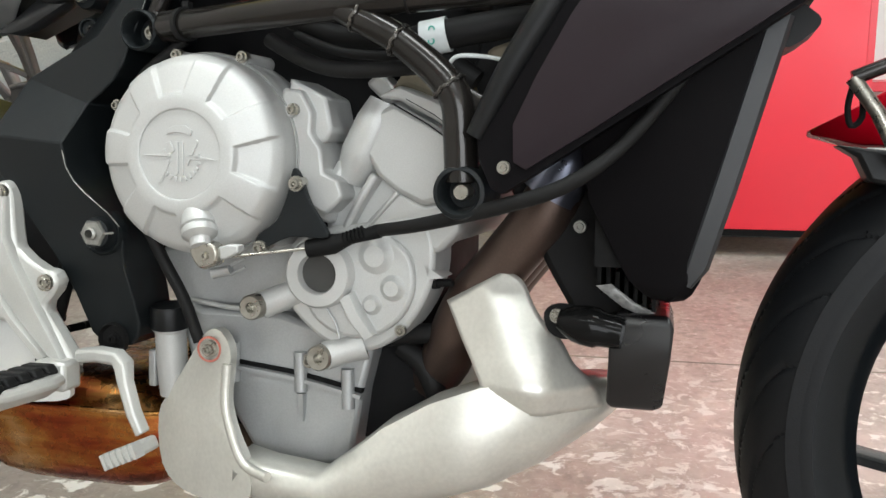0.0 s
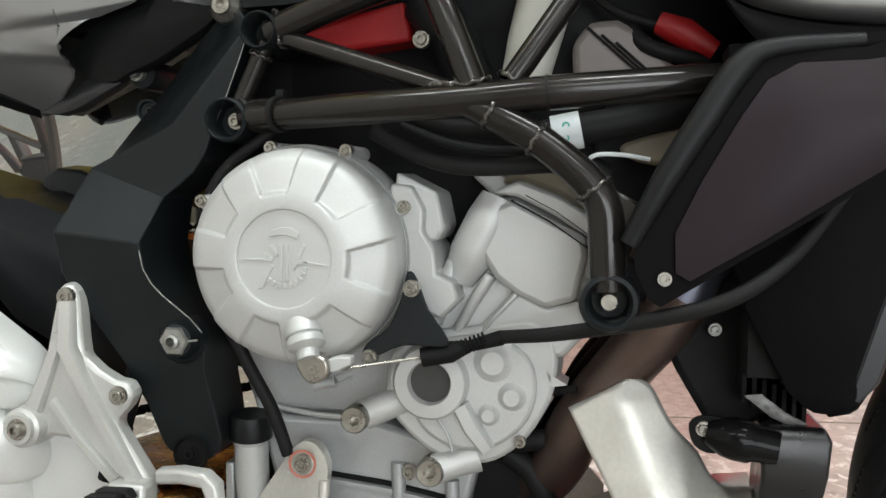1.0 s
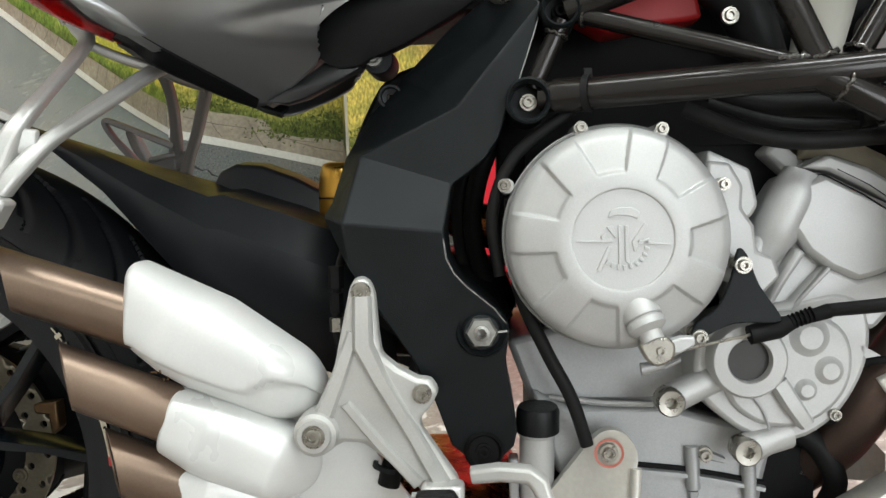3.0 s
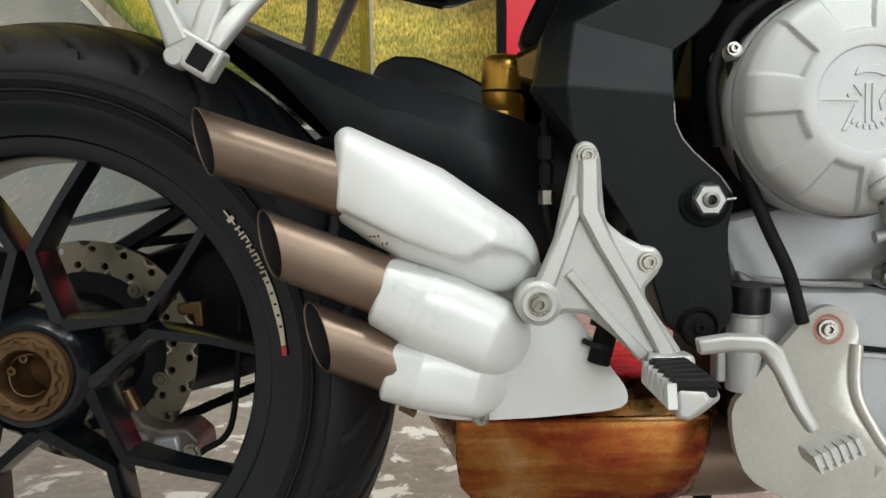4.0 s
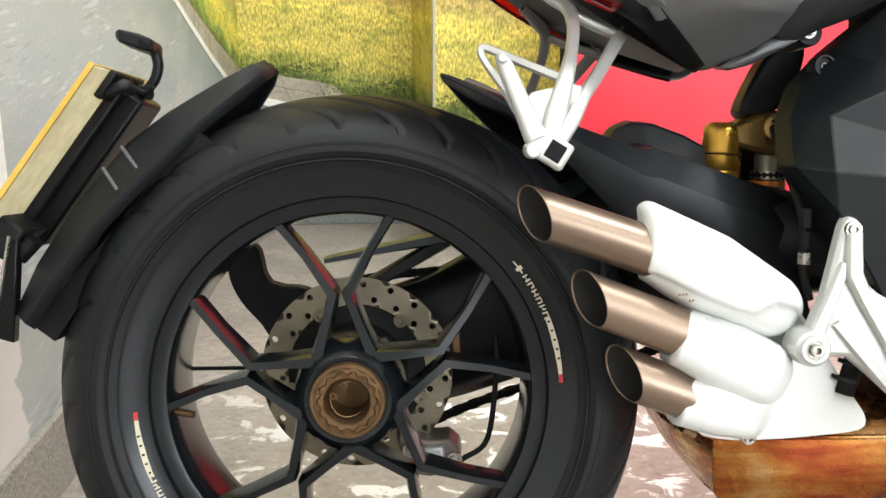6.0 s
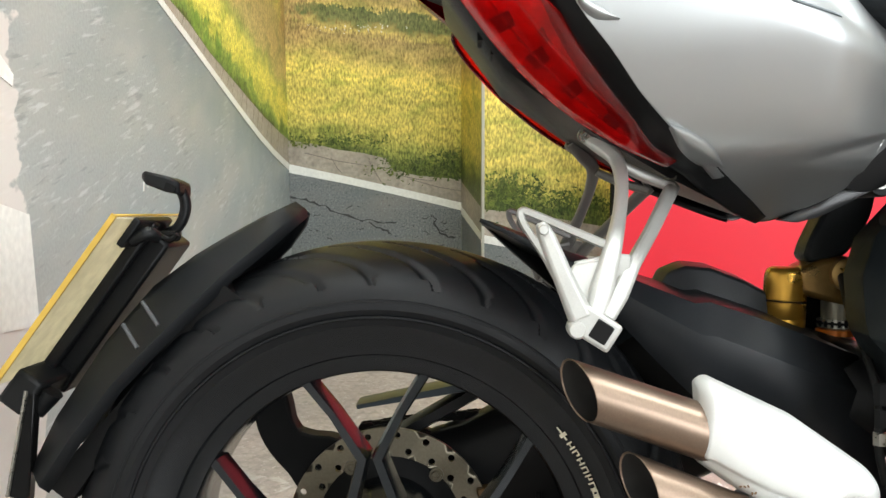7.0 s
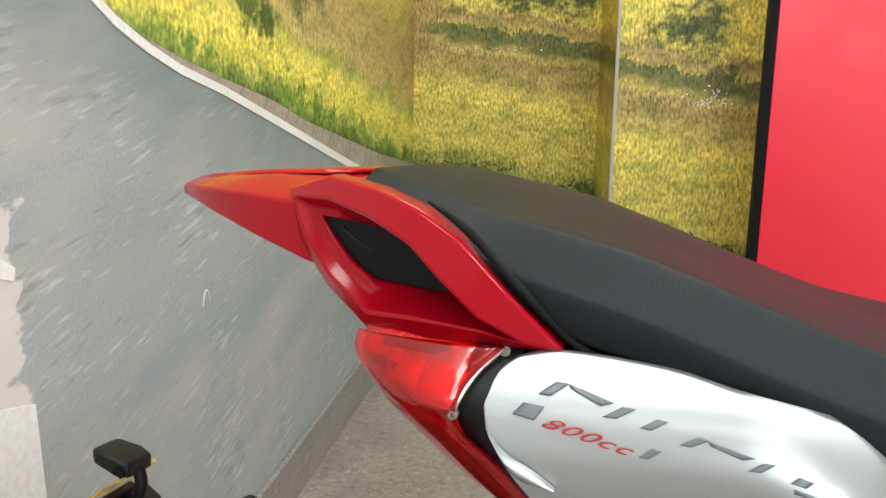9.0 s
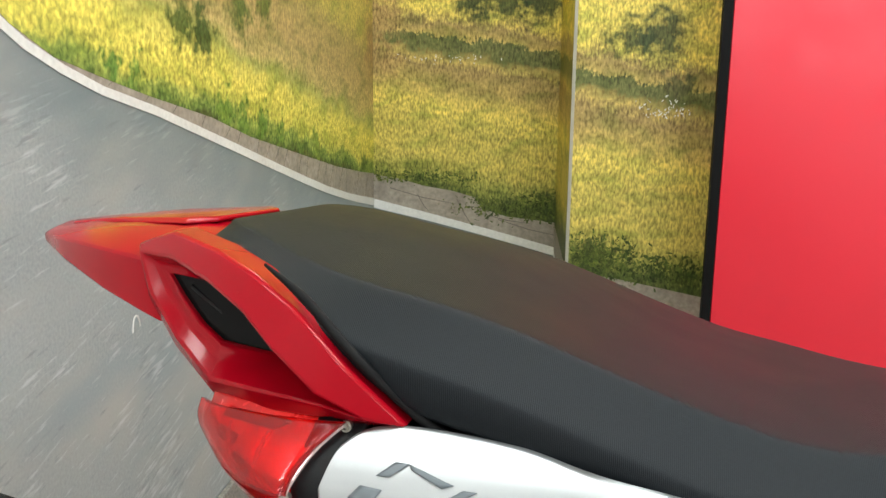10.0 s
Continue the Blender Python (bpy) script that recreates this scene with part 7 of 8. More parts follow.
tob.matrix_basis = pose(0.1915, f_tail(0.22, 0.835) - 0.0045, 0.8392, 90, 0, 0) @ Matrix.Rotation(radians(-13.6), 4, "Z") @ Matrix.Diagonal((1.28, 0.6, 1, 1))
txt.materials.append(RED_INK)

# tail lamp
LEN_L = [(0.0665, 0.874), (0.065, 0.862), (0.074, 0.847), (0.09, 0.826), (0.118, 0.794), (0.15, 0.764), (0.18, 0.741), (0.222, 0.716), (0.262, 0.698)]
LEN_R = [(0.166, 0.876), (0.152, 0.862), (0.1435, 0.846), (0.144, 0.829), (0.161, 0.81), (0.1835, 0.785), (0.209, 0.759), (0.241, 0.729), (0.274, 0.704)]
lamp = part("tail_lamp", strip(LEN_L, LEN_R, f_lens, 44, 12, 0.009, power=0.7), LENS, bike, "wrap-round red tail lamp lens", smooth=60)
solid(lamp, 0.003)
mirrored(lamp)
lamp.visible_shadow = False
back = part("lamp_reflector", strip(LEN_L, LEN_R, lambda x, z: f_lens(x, z) + 0.016, 40, 6, 0.004), LAMP_BACK, lamp, smooth=60)
solid(back, 0.002)
LA, LB = resample(LEN_L, 24), resample(LEN_R, 24)
def on_lamp(i, t, deep):
    x, z = LA[i][0] + (LB[i][0] - LA[i][0]) * t, LA[i][1] + (LB[i][1] - LA[i][1]) * t
    return Vector((x, f_lens(x, z) - 0.008 * 4 * t * (1 - t) + deep, z))
LAMP_CELL = material("lamp_dark_cell", (0.1, 0.002, 0.003), 0.3, 0.0, blotch=0.2)
for i, j, t0, t1, mat in ((1, 2, 0.2, 0.7, LAMP_CELL), (4, 5, 0.1, 0.35, LAMP_CELL), (7, 8, 0.12, 0.4, LAMP_CELL), (10, 11, 0.15, 0.45, LAMP_CELL), (13, 14, 0.2, 0.5, LAMP_CELL), (12, 13, 0.6, 0.7, LAMP_CELL), (16, 17, 0.25, 0.55, LAMP_CELL), (19, 20, 0.3, 0.6, LAMP_CELL)):
    part("lamp_cell", loft([[on_lamp(i, t0, d), on_lamp(i, t1, d), on_lamp(j, t1 * 0.9, d), on_lamp(j, t0, d)] for d in (0.006, 0.013)]), mat, lamp)
for t in (0.3, 0.62):
    part("lens_ridge", tube([on_lamp(i, t, 0.004) for i in range(2, 22)], 0.0012, 6), LENS, lamp)
for p in ((0.166, -0.206, 0.874), (0.142, -0.2375, 0.841)):
    bolt(lamp, p, 0.003, 0.003)
part("lamp_trim", tube([(x, f_lens(x, z) - 0.001, z) for x, z in resample([(0.166, 0.876), (0.152, 0.862), (0.1435, 0.846), (0.143, 0.838)], 12)], 0.0013, 8), LAMP_PALE, lamp)
under = part("under_tail", loft([[(x, -w, z1), (x, -w * 0.6, z0), (x, w * 0.6, z0), (x, w, z1)] for x, w, z0, z1 in ((0.06, 0.13, 0.862, 0.88), (0.12, 0.17, 0.785, 0.86), (0.2, 0.16, 0.728, 0.83), (0.27, 0.12, 0.69, 0.78), (0.36, 0.03, 0.652, 0.73), (0.42, 0.075, 0.69, 0.76), (0.5, 0.1, 0.745, 0.8))]), PLASTIC, bike, "black under-tail moulding", smooth=40)
for k in range(3):
    part("tail_slot", block(0.095 + 0.012 * k, 0.1 + 0.012 * k, -0.1, -0.06, 0.812 - 0.013 * k, 0.832 - 0.013 * k), DARK, under)

# red tail with its scoops
COWL = (((-0.006, -0.128, 0.961), (0.0, -0.139, 0.957), (0.022, -0.141, 0.944)), ((0.032, -0.152, 0.973), (0.034, -0.160, 0.957), (0.042, -0.145, 0.9425)), ((0.075, -0.182, 0.967), (0.073, -0.190, 0.948), (0.066, -0.150, 0.939)),
        ((0.108, -0.203, 0.957), (0.104, -0.210, 0.935), (0.09, -0.154, 0.932)), ((0.136, -0.214, 0.941), (0.124, -0.217, 0.917), (0.107, -0.157, 0.922)), ((0.168, -0.216, 0.910), (0.15, -0.218, 0.894), (0.118, -0.158, 0.911)),
        ((0.202, -0.206, 0.877), (0.178, -0.213, 0.880), (0.127, -0.159, 0.899)), ((0.165, -0.2, 0.8745), (0.150, -0.207, 0.885), (0.108, -0.158, 0.899)), ((0.115, -0.185, 0.872), (0.105, -0.195, 0.887), (0.088, -0.155, 0.901)),
        ((0.063, -0.158, 0.871), (0.066, -0.170, 0.884), (0.064, -0.152, 0.904)), ((0.028, -0.142, 0.896), (0.033, -0.150, 0.904), (0.048, -0.147, 0.914)), ((0.002, -0.130, 0.925), (0.010, -0.143, 0.932), (0.034, -0.144, 0.929)))


def cowl_mesh(s):
    """Crisp facets from the seat's edge over a ridge into the scoop; s mirrors it."""
    def ring(k, dy=0.0):
        return [(c[k][0], s * (c[k][1] + dy), c[k][2]) for c in COWL]
    mid = [tuple((Vector(c[1]) * 0.45 + Vector(c[2]) * 0.55 + Vector((0, 0.004, 0)))[i] * (s if i == 1 else 1) for i in range(3)) for c in COWL]
    return loft([ring(0, 0.03), ring(0), ring(1), mid, ring(2), ring(2, 0.03)], caps=False)


rtail = part("tail_cowl", cowl_mesh(1), RED_PAINT, bike, "gloss red tail cowl with side scoops", smooth=24, bevel=0.0022)
part("cowl_flank", cowl_mesh(-1), RED_PAINT, rtail, smooth=24, bevel=0.0022)
for s in (1, -1):
    part("scoop_lens", loft([[(c[2][0], s * (c[2][1] + dy), c[2][2]) for c in COWL] for dy in (0.006, 0.009)]), SMOKE, rtail, "smoked black insert")
    part("scoop_fin", tube([(0.038, s * -0.1385, 0.936), (0.07, s * -0.143, 0.915)], 0.0016, 6), PLASTIC, rtail)
part("tail_spine", loft([[(x, -w, zl), (x, -w * 1.02, zl + (zt - zl) * 0.7), (x, -w * 0.8, zt), (x, -w * 0.35, zt + 0.004), (x, 0, zt + 0.002), (x, w * 0.35, zt + 0.004), (x, w * 0.8, zt), (x, w * 1.02, zl + (zt - zl) * 0.7), (x, w, zl), (x, 0, zl - 0.006)] for x, w, zt, zl in
                        ((-0.136, 0.04, 0.956, 0.951), (-0.13, 0.05, 0.958, 0.948), (-0.09, 0.085, 0.963, 0.939), (-0.04, 0.115, 0.967, 0.925), (0.0, 0.132, 0.968, 0.914), (0.012, 0.134, 0.968, 0.91), (0.06, 0.12, 0.96, 0.9))]), RED_PAINT, rtail, smooth=35, bevel=0.003)
part("spine_plate", loft([[(x, -w, z), (x, w, z), (x, w * 0.92, z + 0.004), (x, -w * 0.92, z + 0.004)] for x, w, z in ((-0.12, 0.03, 0.96), (-0.06, 0.06, 0.967), (0.005, 0.085, 0.971), (0.02, 0.06, 0.9715))]), RED_PAINT, rtail, smooth=40, bevel=0.002)
part("tail_floor", loft([[(x, -w, z), (x, w, z), (x, w, z - 0.008), (x, -w, z - 0.008)] for x, w, z in ((-0.02, 0.075, 0.92), (0.02, 0.1, 0.908), (0.08, 0.12, 0.888))]), PLASTIC, rtail)

# seat
rings = []
for x, w, zc, ze, zl in ((0.04, 0.118, 0.974, 0.970, 0.966), (0.05, 0.14, 0.979, 0.972, 0.965), (0.075, 0.166, 0.981, 0.969, 0.958), (0.11, 0.19, 0.977, 0.959, 0.946), (0.15, 0.205, 0.969, 0.948, 0.92), (0.2, 0.21, 0.961, 0.939, 0.88), (0.25, 0.21, 0.940, 0.927, 0.874), (0.32, 0.211, 0.909, 0.900, 0.848),
                         (0.4, 0.205, 0.880, 0.872, 0.812), (0.44, 0.2, 0.874, 0.867, 0.808), (0.475, 0.178, 0.871, 0.862, 0.814), (0.52, 0.15, 0.868, 0.858, 0.822), (0.6, 0.122, 0.872, 0.858, 0.83), (0.72, 0.11, 0.885, 0.866, 0.84)):
    dip = min(0.024, (ze - zl) * 0.65)
    half = [(-w + 0.02, zl - 0.004), (-w + 0.001, zl), (-w - 0.002, ze - dip - 0.006), (-w - 0.001, ze - dip - 0.003), (-w + 0.001, ze - dip), (-w + 0.030, ze + 0.0035), (-w + 0.034, ze + 0.006), (-w + 0.040, ze + 0.0068), (-w * 0.4, ze * 0.25 + zc * 0.75 + 0.002), (-w * 0.15, zc)]
    rings.append([(x, y, z) for y, z in half] + [(x, -y, z) for y, z in half[::-1]])
seat = part("seat", loft(rings), SEAT, bike, "black vinyl seat with a finely ribbed cover", subsurf=2, smooth=60)
part("seat_base_edge", tube([(c[0][0] + 0.005, c[0][1] + 0.005, c[0][2] + 0.0045) for c in COWL[3:7]] + [(0.235, -0.205, 0.868)], [0.001, 0.003, 0.003, 0.003, 0.0025], 12, 4), DARK, seat, "black rubber edge under the seat cover")

SHEEN = material("satin_black_moulding", (0.022, 0.023, 0.024), 0.34, 0.0, grain=0.08, grain_scale=900, blotch=0.08)
# panels between seat and tank
part("seat_side_panel", skin([(0.485, 0.8), (0.515, 0.785), (0.532, 0.768), (0.572, 0.742), (0.60, 0.729), (0.646, 0.727), (0.69, 0.733), (0.718, 0.743), (0.738, 0.757), (0.755, 0.776), (0.735, 0.797), (0.71, 0.8045), (0.6, 0.8065), (0.52, 0.806)], lambda x, z: -0.148 - 0.03 * (x - 0.6) + 0.7 * max(0, 0.625 - x), 0.03, lift=0.003), FRAME, bike, "matt black panel below the seat", smooth=50)
bolt(bike, (0.727, -0.156, 0.776), 0.006, 0.004, name="panel_bolt")
part("tank_lower", skin([(0.715, 0.84), (0.722, 0.812), (0.737, 0.79), (0.757, 0.7765), (0.79, 0.787), (0.83, 0.8), (0.88, 0.82), (0.92, 0.85), (0.82, 0.88)], lambda x, z: -0.158 - 0.1 * (x - 0.75), 0.03, lift=0.01), SILVER, bike, "lower edge of the silver tank", smooth=50)
trim = part("tail_trim", skin(round_outline([(0.418, 0.6957), (0.4285, 0.7082), (0.4451, 0.7235), (0.4694, 0.7321), (0.4989, 0.7405), (0.5124, 0.7493), (0.522, 0.7608), (0.5336, 0.7488), (0.5466, 0.7394), (0.5609, 0.7325), (0.5541, 0.7222), (0.5245, 0.7059), (0.4974, 0.6921), (0.4704, 0.6822), (0.4528, 0.6746), (0.4314, 0.6785)], 3), lambda x, z: -0.092 - (z - 0.7) * 0.3, 0.02, lift=0.005), PLASTIC, bike, "black trim in front of the tail panel", smooth=60)
part("trim_flare", strip([(0.478, 0.803), (0.509, 0.7815), (0.5285, 0.763), (0.5405, 0.745), (0.545, 0.7325)], [(0.497, 0.799), (0.5288, 0.7765), (0.5485, 0.761), (0.5685, 0.7495), (0.5735, 0.73)], lambda x, z: -0.146 + max(0, x - 0.55) * 0.5, 24, 8, 0.006), SHEEN, trim, "satin flare beside the seat panel", smooth=60)
part("trim_lip", skin([(0.4272, 0.6802), (0.4584, 0.6755), (0.4362, 0.6638), (0.4111, 0.6514), (0.3917, 0.6464), (0.3766, 0.6483), (0.4005, 0.6619)], lambda x, z: -0.077, 0.02, lift=0.003), SHEEN, trim, "satin lip under the tail panel", smooth=60)
part("sub_frame_arm", prism(round_outline([(0.505, 0.69), (0.47, 0.678), (0.45, 0.648), (0.435, 0.612), (0.446, 0.603), (0.472, 0.608), (0.492, 0.63), (0.505, 0.66)], 3), 0.03, 0.07), FRAME, bike, "black cast rear frame arm", bevel=0.005)
# added block, no real part: keeps the hole behind the plate dark
part("plate_gap_filler", block(0.575, 0.66, -0.07, 0.08, 0.5, 0.76), SHADOWED, bike, "added dark filler block behind the frame plate", bevel=0.004)
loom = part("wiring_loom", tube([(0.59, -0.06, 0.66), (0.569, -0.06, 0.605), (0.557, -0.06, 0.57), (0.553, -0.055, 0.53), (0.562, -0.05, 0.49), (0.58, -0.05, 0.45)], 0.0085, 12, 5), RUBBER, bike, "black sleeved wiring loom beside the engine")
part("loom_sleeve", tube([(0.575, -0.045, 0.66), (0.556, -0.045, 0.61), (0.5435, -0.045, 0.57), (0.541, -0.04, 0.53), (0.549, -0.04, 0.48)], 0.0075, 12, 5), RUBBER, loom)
# added block, no real part: darkens the gap between head and fairing
part("fairing_gap_filler", prism([(0.885, 0.6), (0.9, 0.66), (1.0, 0.67), (1.0, 0.53), (0.93, 0.485), (0.912, 0.52)], -0.12, 0.08), SHADOWED, bike, "added dark filler block behind the radiator fairing", bevel=0.004)
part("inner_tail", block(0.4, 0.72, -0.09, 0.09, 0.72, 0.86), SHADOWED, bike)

# tank flank with its air intake
flank = part("tank_flank", loft([[(p[0], y, p[1]) for p, y in (((ax, az), yy + 0.05), ((ax, az), yy + 0.007), ((ax * 0.75 + bx * 0.25, az * 0.75 + bz * 0.25), yy - 0.004), ((ax * 0.3 + bx * 0.7, az * 0.3 + bz * 0.7), yy + 0.008), ((bx, bz), yy + 0.024), ((bx, bz), yy + 0.05))]
                                 for (ax, az), (bx, bz), yy in (((0.872, 0.85), (0.925, 0.86), -0.2), ((0.885, 0.815), (0.936, 0.82), -0.21), ((0.906, 0.783), (0.948, 0.79), -0.215), ((0.934, 0.758), (0.966, 0.76), -0.22), ((0.966, 0.722), (0.984, 0.74), -0.228), ((0.999, 0.7), (1.002, 0.7305), -0.232), ((1.06, 0.6885), (1.045, 0.748), -0.235), ((1.16, 0.688), (1.15, 0.76), -0.225))]), SILVER, bike, "silver tank flank round an air intake", smooth=50, subsurf=2)
part("intake_wall", skin([(0.93, 0.87), (0.945, 0.8), (0.97, 0.755), (0.99, 0.735), (1.01, 0.74), (1.0, 0.79), (0.985, 0.87)], lambda x, z: -0.2 + (x - 0.93) * 0.4, 0.01), SILVER, flank, smooth=50)
# black sheet across the opening paints the shade inside the intake
part("intake_mouth_shade", skin([(0.988, 0.733), (1.03, 0.747), (1.06, 0.76), (1.06, 0.86), (0.985, 0.87), (1.005, 0.79)], lambda x, z: -0.185, 0.02), DARK, flank)
part("intake_duct", block(1.0, 1.16, -0.17, 0.15, 0.665, 0.9), DARK, flank, bevel=0.004)
part("tank_body", block(0.76, 1.16, -0.14, 0.14, 0.8, 0.92), SHADOWED, flank)
part("flank_trim", strip([(0.955, 0.735), (0.975, 0.711), (1.0, 0.697), (1.06, 0.687), (1.16, 0.686)], [(0.965, 0.722), (0.985, 0.692), (1.008, 0.674), (1.06, 0.668), (1.16, 0.668)], lambda x, z: -0.224, 16, 4, 0.003), FAIR, bike, "matt black trim under the tank flank", smooth=50)

# radiator fairing and shroud
FO = [(0.919, 0.548), (0.921, 0.528), (0.93, 0.508), (0.938, 0.504), (0.985, 0.534), (1.04, 0.57), (1.09, 0.603), (1.16, 0.65), (1.2, 0.68), (1.2, 0.72), (1.12, 0.69), (1.06, 0.672), (1.01, 0.673), (0.99, 0.664), (0.97, 0.634), (0.945, 0.591)]
fy = lambda x, z: -0.238 - 0.05 * (x - 0.93) + max(0, z - 0.64) * 0.2
fairing = part("radiator_fairing", skin(FO, fy, 0.02, lift=0.0), FAIR, bike, "matt black radiator fairing", smooth=40)
PLUM = material("plum_black_paint", (0.018, 0.0125, 0.0155), 0.42, 0.0, grain=0.06, grain_scale=1800)
PLUM.node_tree.nodes["Principled BSDF"].inputs["Specular IOR Level"].default_value = 0.16
part("fairing_insert", skin([(0.947, 0.527), (0.956, 0.522), (1.0, 0.549), (1.05, 0.582), (1.1, 0.614), (1.16, 0.655), (1.17, 0.68), (1.1, 0.6685), (1.06, 0.6635), (1.02, 0.6625), (1.001, 0.652), (0.985, 0.628), (0.962, 0.587), (0.946, 0.553)], lambda x, z: fy(x, z) - 0.004, 0.006, lift=0.006), PLUM, fairing, "plum-black metallic insert", smooth=50)
bolt(fairing, (0.94, -0.243, 0.523), 0.0042, 0.003)
bolt(fairing, (1.075, -0.249, 0.66), 0.0045, 0.003)
part("frame_spar", tube([(0.917, -0.234, 0.545), (0.94, -0.236, 0.589), (0.965, -0.236, 0.63), (0.985, -0.235, 0.661), (1.005, -0.234, 0.673), (1.06, -0.234, 0.677)], [0.007, 0.0095, 0.0105, 0.01, 0.007, 0.005], 18, 4), PLASTIC, fairing)
shroud = part("radiator_shroud", loft([[(x0, y + 0.05, z), (x0, y + 0.004, z), (x0 + 0.012, y, z), (x1 - 0.012, y - 0.004, z), (x1 - 0.002, y + 0.004, z), (x1, y + 0.05, z)] for z, x0, x1, y in ((0.4275, 1.05, 1.063, -0.198), (0.4295, 1.043, 1.0685, -0.203), (0.434, 1.036, 1.0735, -0.206), (0.443, 1.026, 1.0785, -0.207), (0.5, 0.996, 1.093, -0.208), (0.56, 0.986, 1.108, -0.21), (0.63, 0.98, 1.127, -0.212), (0.68, 0.98, 1.14, -0.212))]), FAIR, bike, "matt black radiator side shroud", smooth=50, bevel=0.003)
part("shroud_lip", bar([(1.0675, 0.441), (1.0745, 0.456), (1.09, 0.51), (1.106, 0.57), (1.122, 0.63)], [0.008, 0.017, 0.018, 0.018, 0.018], [-0.209, -0.2125, -0.214, -0.2155, -0.2175], [-0.2] * 5), material("satin_grey_black", (0.035, 0.037, 0.04), 0.42, 0.2, grain=0.06, grain_scale=900), shroud, "lighter rounded front lip")
part("radiator", block(1.0, 1.06, -0.19, 0.19, 0.45, 0.75), DARK, bike, "dark radiator core")
GLOSS = material("moulded_gloss_black", (0.008, 0.0075, 0.008), 0.3, 0.0, blotch=0.1, blotch_scale=30)
box = part("rectifier", loft([[(x0, y, z), (x1, y, z), (x1 - 0.004, y2, z), (x0 + 0.006, y2, z)] for z, x0, x1, y, y2 in ((0.338, 1.014, 1.046, -0.17, -0.1), (0.342, 1.01, 1.053, -0.175, -0.09), (0.38, 1.012, 1.058, -0.186, -0.09), (0.405, 1.012, 1.06, -0.186, -0.09), (0.414, 1.016, 1.056, -0.18, -0.09))]), GLOSS, bike, "black moulded box in front of the engine", bevel=0.008)
for k in range(7):
    part("cooling_fin", block(1.0 + 0.007 * k, 1.003 + 0.007 * k, -0.165, -0.09, 0.405 + 0.0035 * (6 - k), 0.432 + 0.003 * (6 - k)), DARK, box)
part("peeling_film", skin([(1.0, 0.434), (1.012, 0.436), (1.03, 0.422), (1.05, 0.412), (1.04, 0.409), (1.02, 0.418)], lambda x, z: -0.172 - 0.3 * (z - 0.42), 0.0006, lift=0.002), material("clear_film", (0.2, 0.2, 0.195), 0.2, 0.0, blotch=0.4, blotch_scale=160), box, "peeling clear film")
horn = part("horn", lathe([(0.0, 0.0), (0.008, 0.0), (0.011, 0.005), (0.0145, 0.013), (0.0155, 0.02), (0.0155, 0.03), (0.0135, 0.033), (0.0125, 0.046), (0.0115, 0.05), (0.0, 0.05)], along((0.974, -0.182, 0.407), (1, -0.12, -0.14)), 28), SMOKE, bike, "small black horn on a bracket")
part("horn_bracket", prism(round_outline([(0.962, 0.412), (0.972, 0.419), (0.99, 0.416), (0.995, 0.402), (0.98, 0.392), (0.966, 0.397)], 3), -0.182, -0.177), DARK, horn)
bolt(horn, (0.972, -0.183, 0.41), 0.005, 0.005)
bolt(bike, (0.9821, -0.1400, 0.4759), 0.0045, 0.004, mat=STEEL, name="bracket_bolt")
# exhaust headers
HEADER = material("dark_heated_steel", (0.1, 0.07, 0.058), 0.4, 0.75, grain=0.06, grain_scale=500, blotch=0.2, blotch_scale=14)
for y in (-0.115, -0.03, 0.055):
    part("header_pipe", tube([(0.93, y, 0.545), (0.962, y - 0.008, 0.52), (0.95, y - 0.01, 0.485), (0.915, y, 0.44), (0.885, y, 0.4), (0.86, y * 0.8, 0.35), (0.83, y * 0.5, 0.31), (0.78, y * 0.3, 0.27)], 0.0235, 22, 5), HEADER, exhaust, "browned steel header pipe")
part("header_elbow", tube([(0.985, -0.12, 0.535), (0.97, -0.13, 0.525), (0.955, -0.13, 0.5)], 0.024, 22, 4), material("blued_steel", (0.16, 0.17, 0.22), 0.28, 0.85, blotch=0.3, blotch_scale=25), exhaust, "blued steel elbow")
part("lower_hose", tube([(0.8, -0.1, 0.366), (0.84, -0.11, 0.374), (0.91, -0.1, 0.382)], 0.009, 14, 4), RUBBER, bike, "black coolant hose beside the crankcase")
part("lower_hose_bend", tube([(0.82, -0.1, 0.36), (0.84, -0.1, 0.345), (0.855, -0.1, 0.315), (0.85, -0.08, 0.28)], 0.01, 14, 4), RUBBER, bike, "black coolant hose beside the crankcase")

# ---- alloy belly pan ----
def pan_rings(rows):
    rings = []
    for x, zt, zb, y, b in rows:
        rings.append([(x, y + 0.03, zt + 0.002), (x, y, zt), (x, y - b, zt * 0.7 + zb * 0.3), (x, y - b * 0.9, zt * 0.3 + zb * 0.7), (x, y + 0.004, zb + 0.004), (x, y + 0.035, zb - 0.006), (x, 0.0, zb - 0.018)])
    return rings


pan = part("belly_pan", loft(pan_rings(((0.69, 0.262, 0.228, -0.165, 0.004), (0.72, 0.258, 0.226, -0.17, 0.005), (0.77, 0.254, 0.228, -0.172, 0.006), (0.8, 0.277, 0.233, -0.172, 0.006), (0.83, 0.303, 0.238, -0.172, 0.007), (0.87, 0.327, 0.246, -0.172, 0.008), (0.91, 0.343, 0.26, -0.17, 0.008), (0.95, 0.346, 0.279, -0.15, 0.008), (0.99, 0.344, 0.303, -0.115, 0.006), (1.018, 0.338, 0.328, -0.085, 0.002))), closed=False, caps=False), BELLY, bike, "brushed aluminium belly pan", smooth=60)
solid(pan, 0.003)
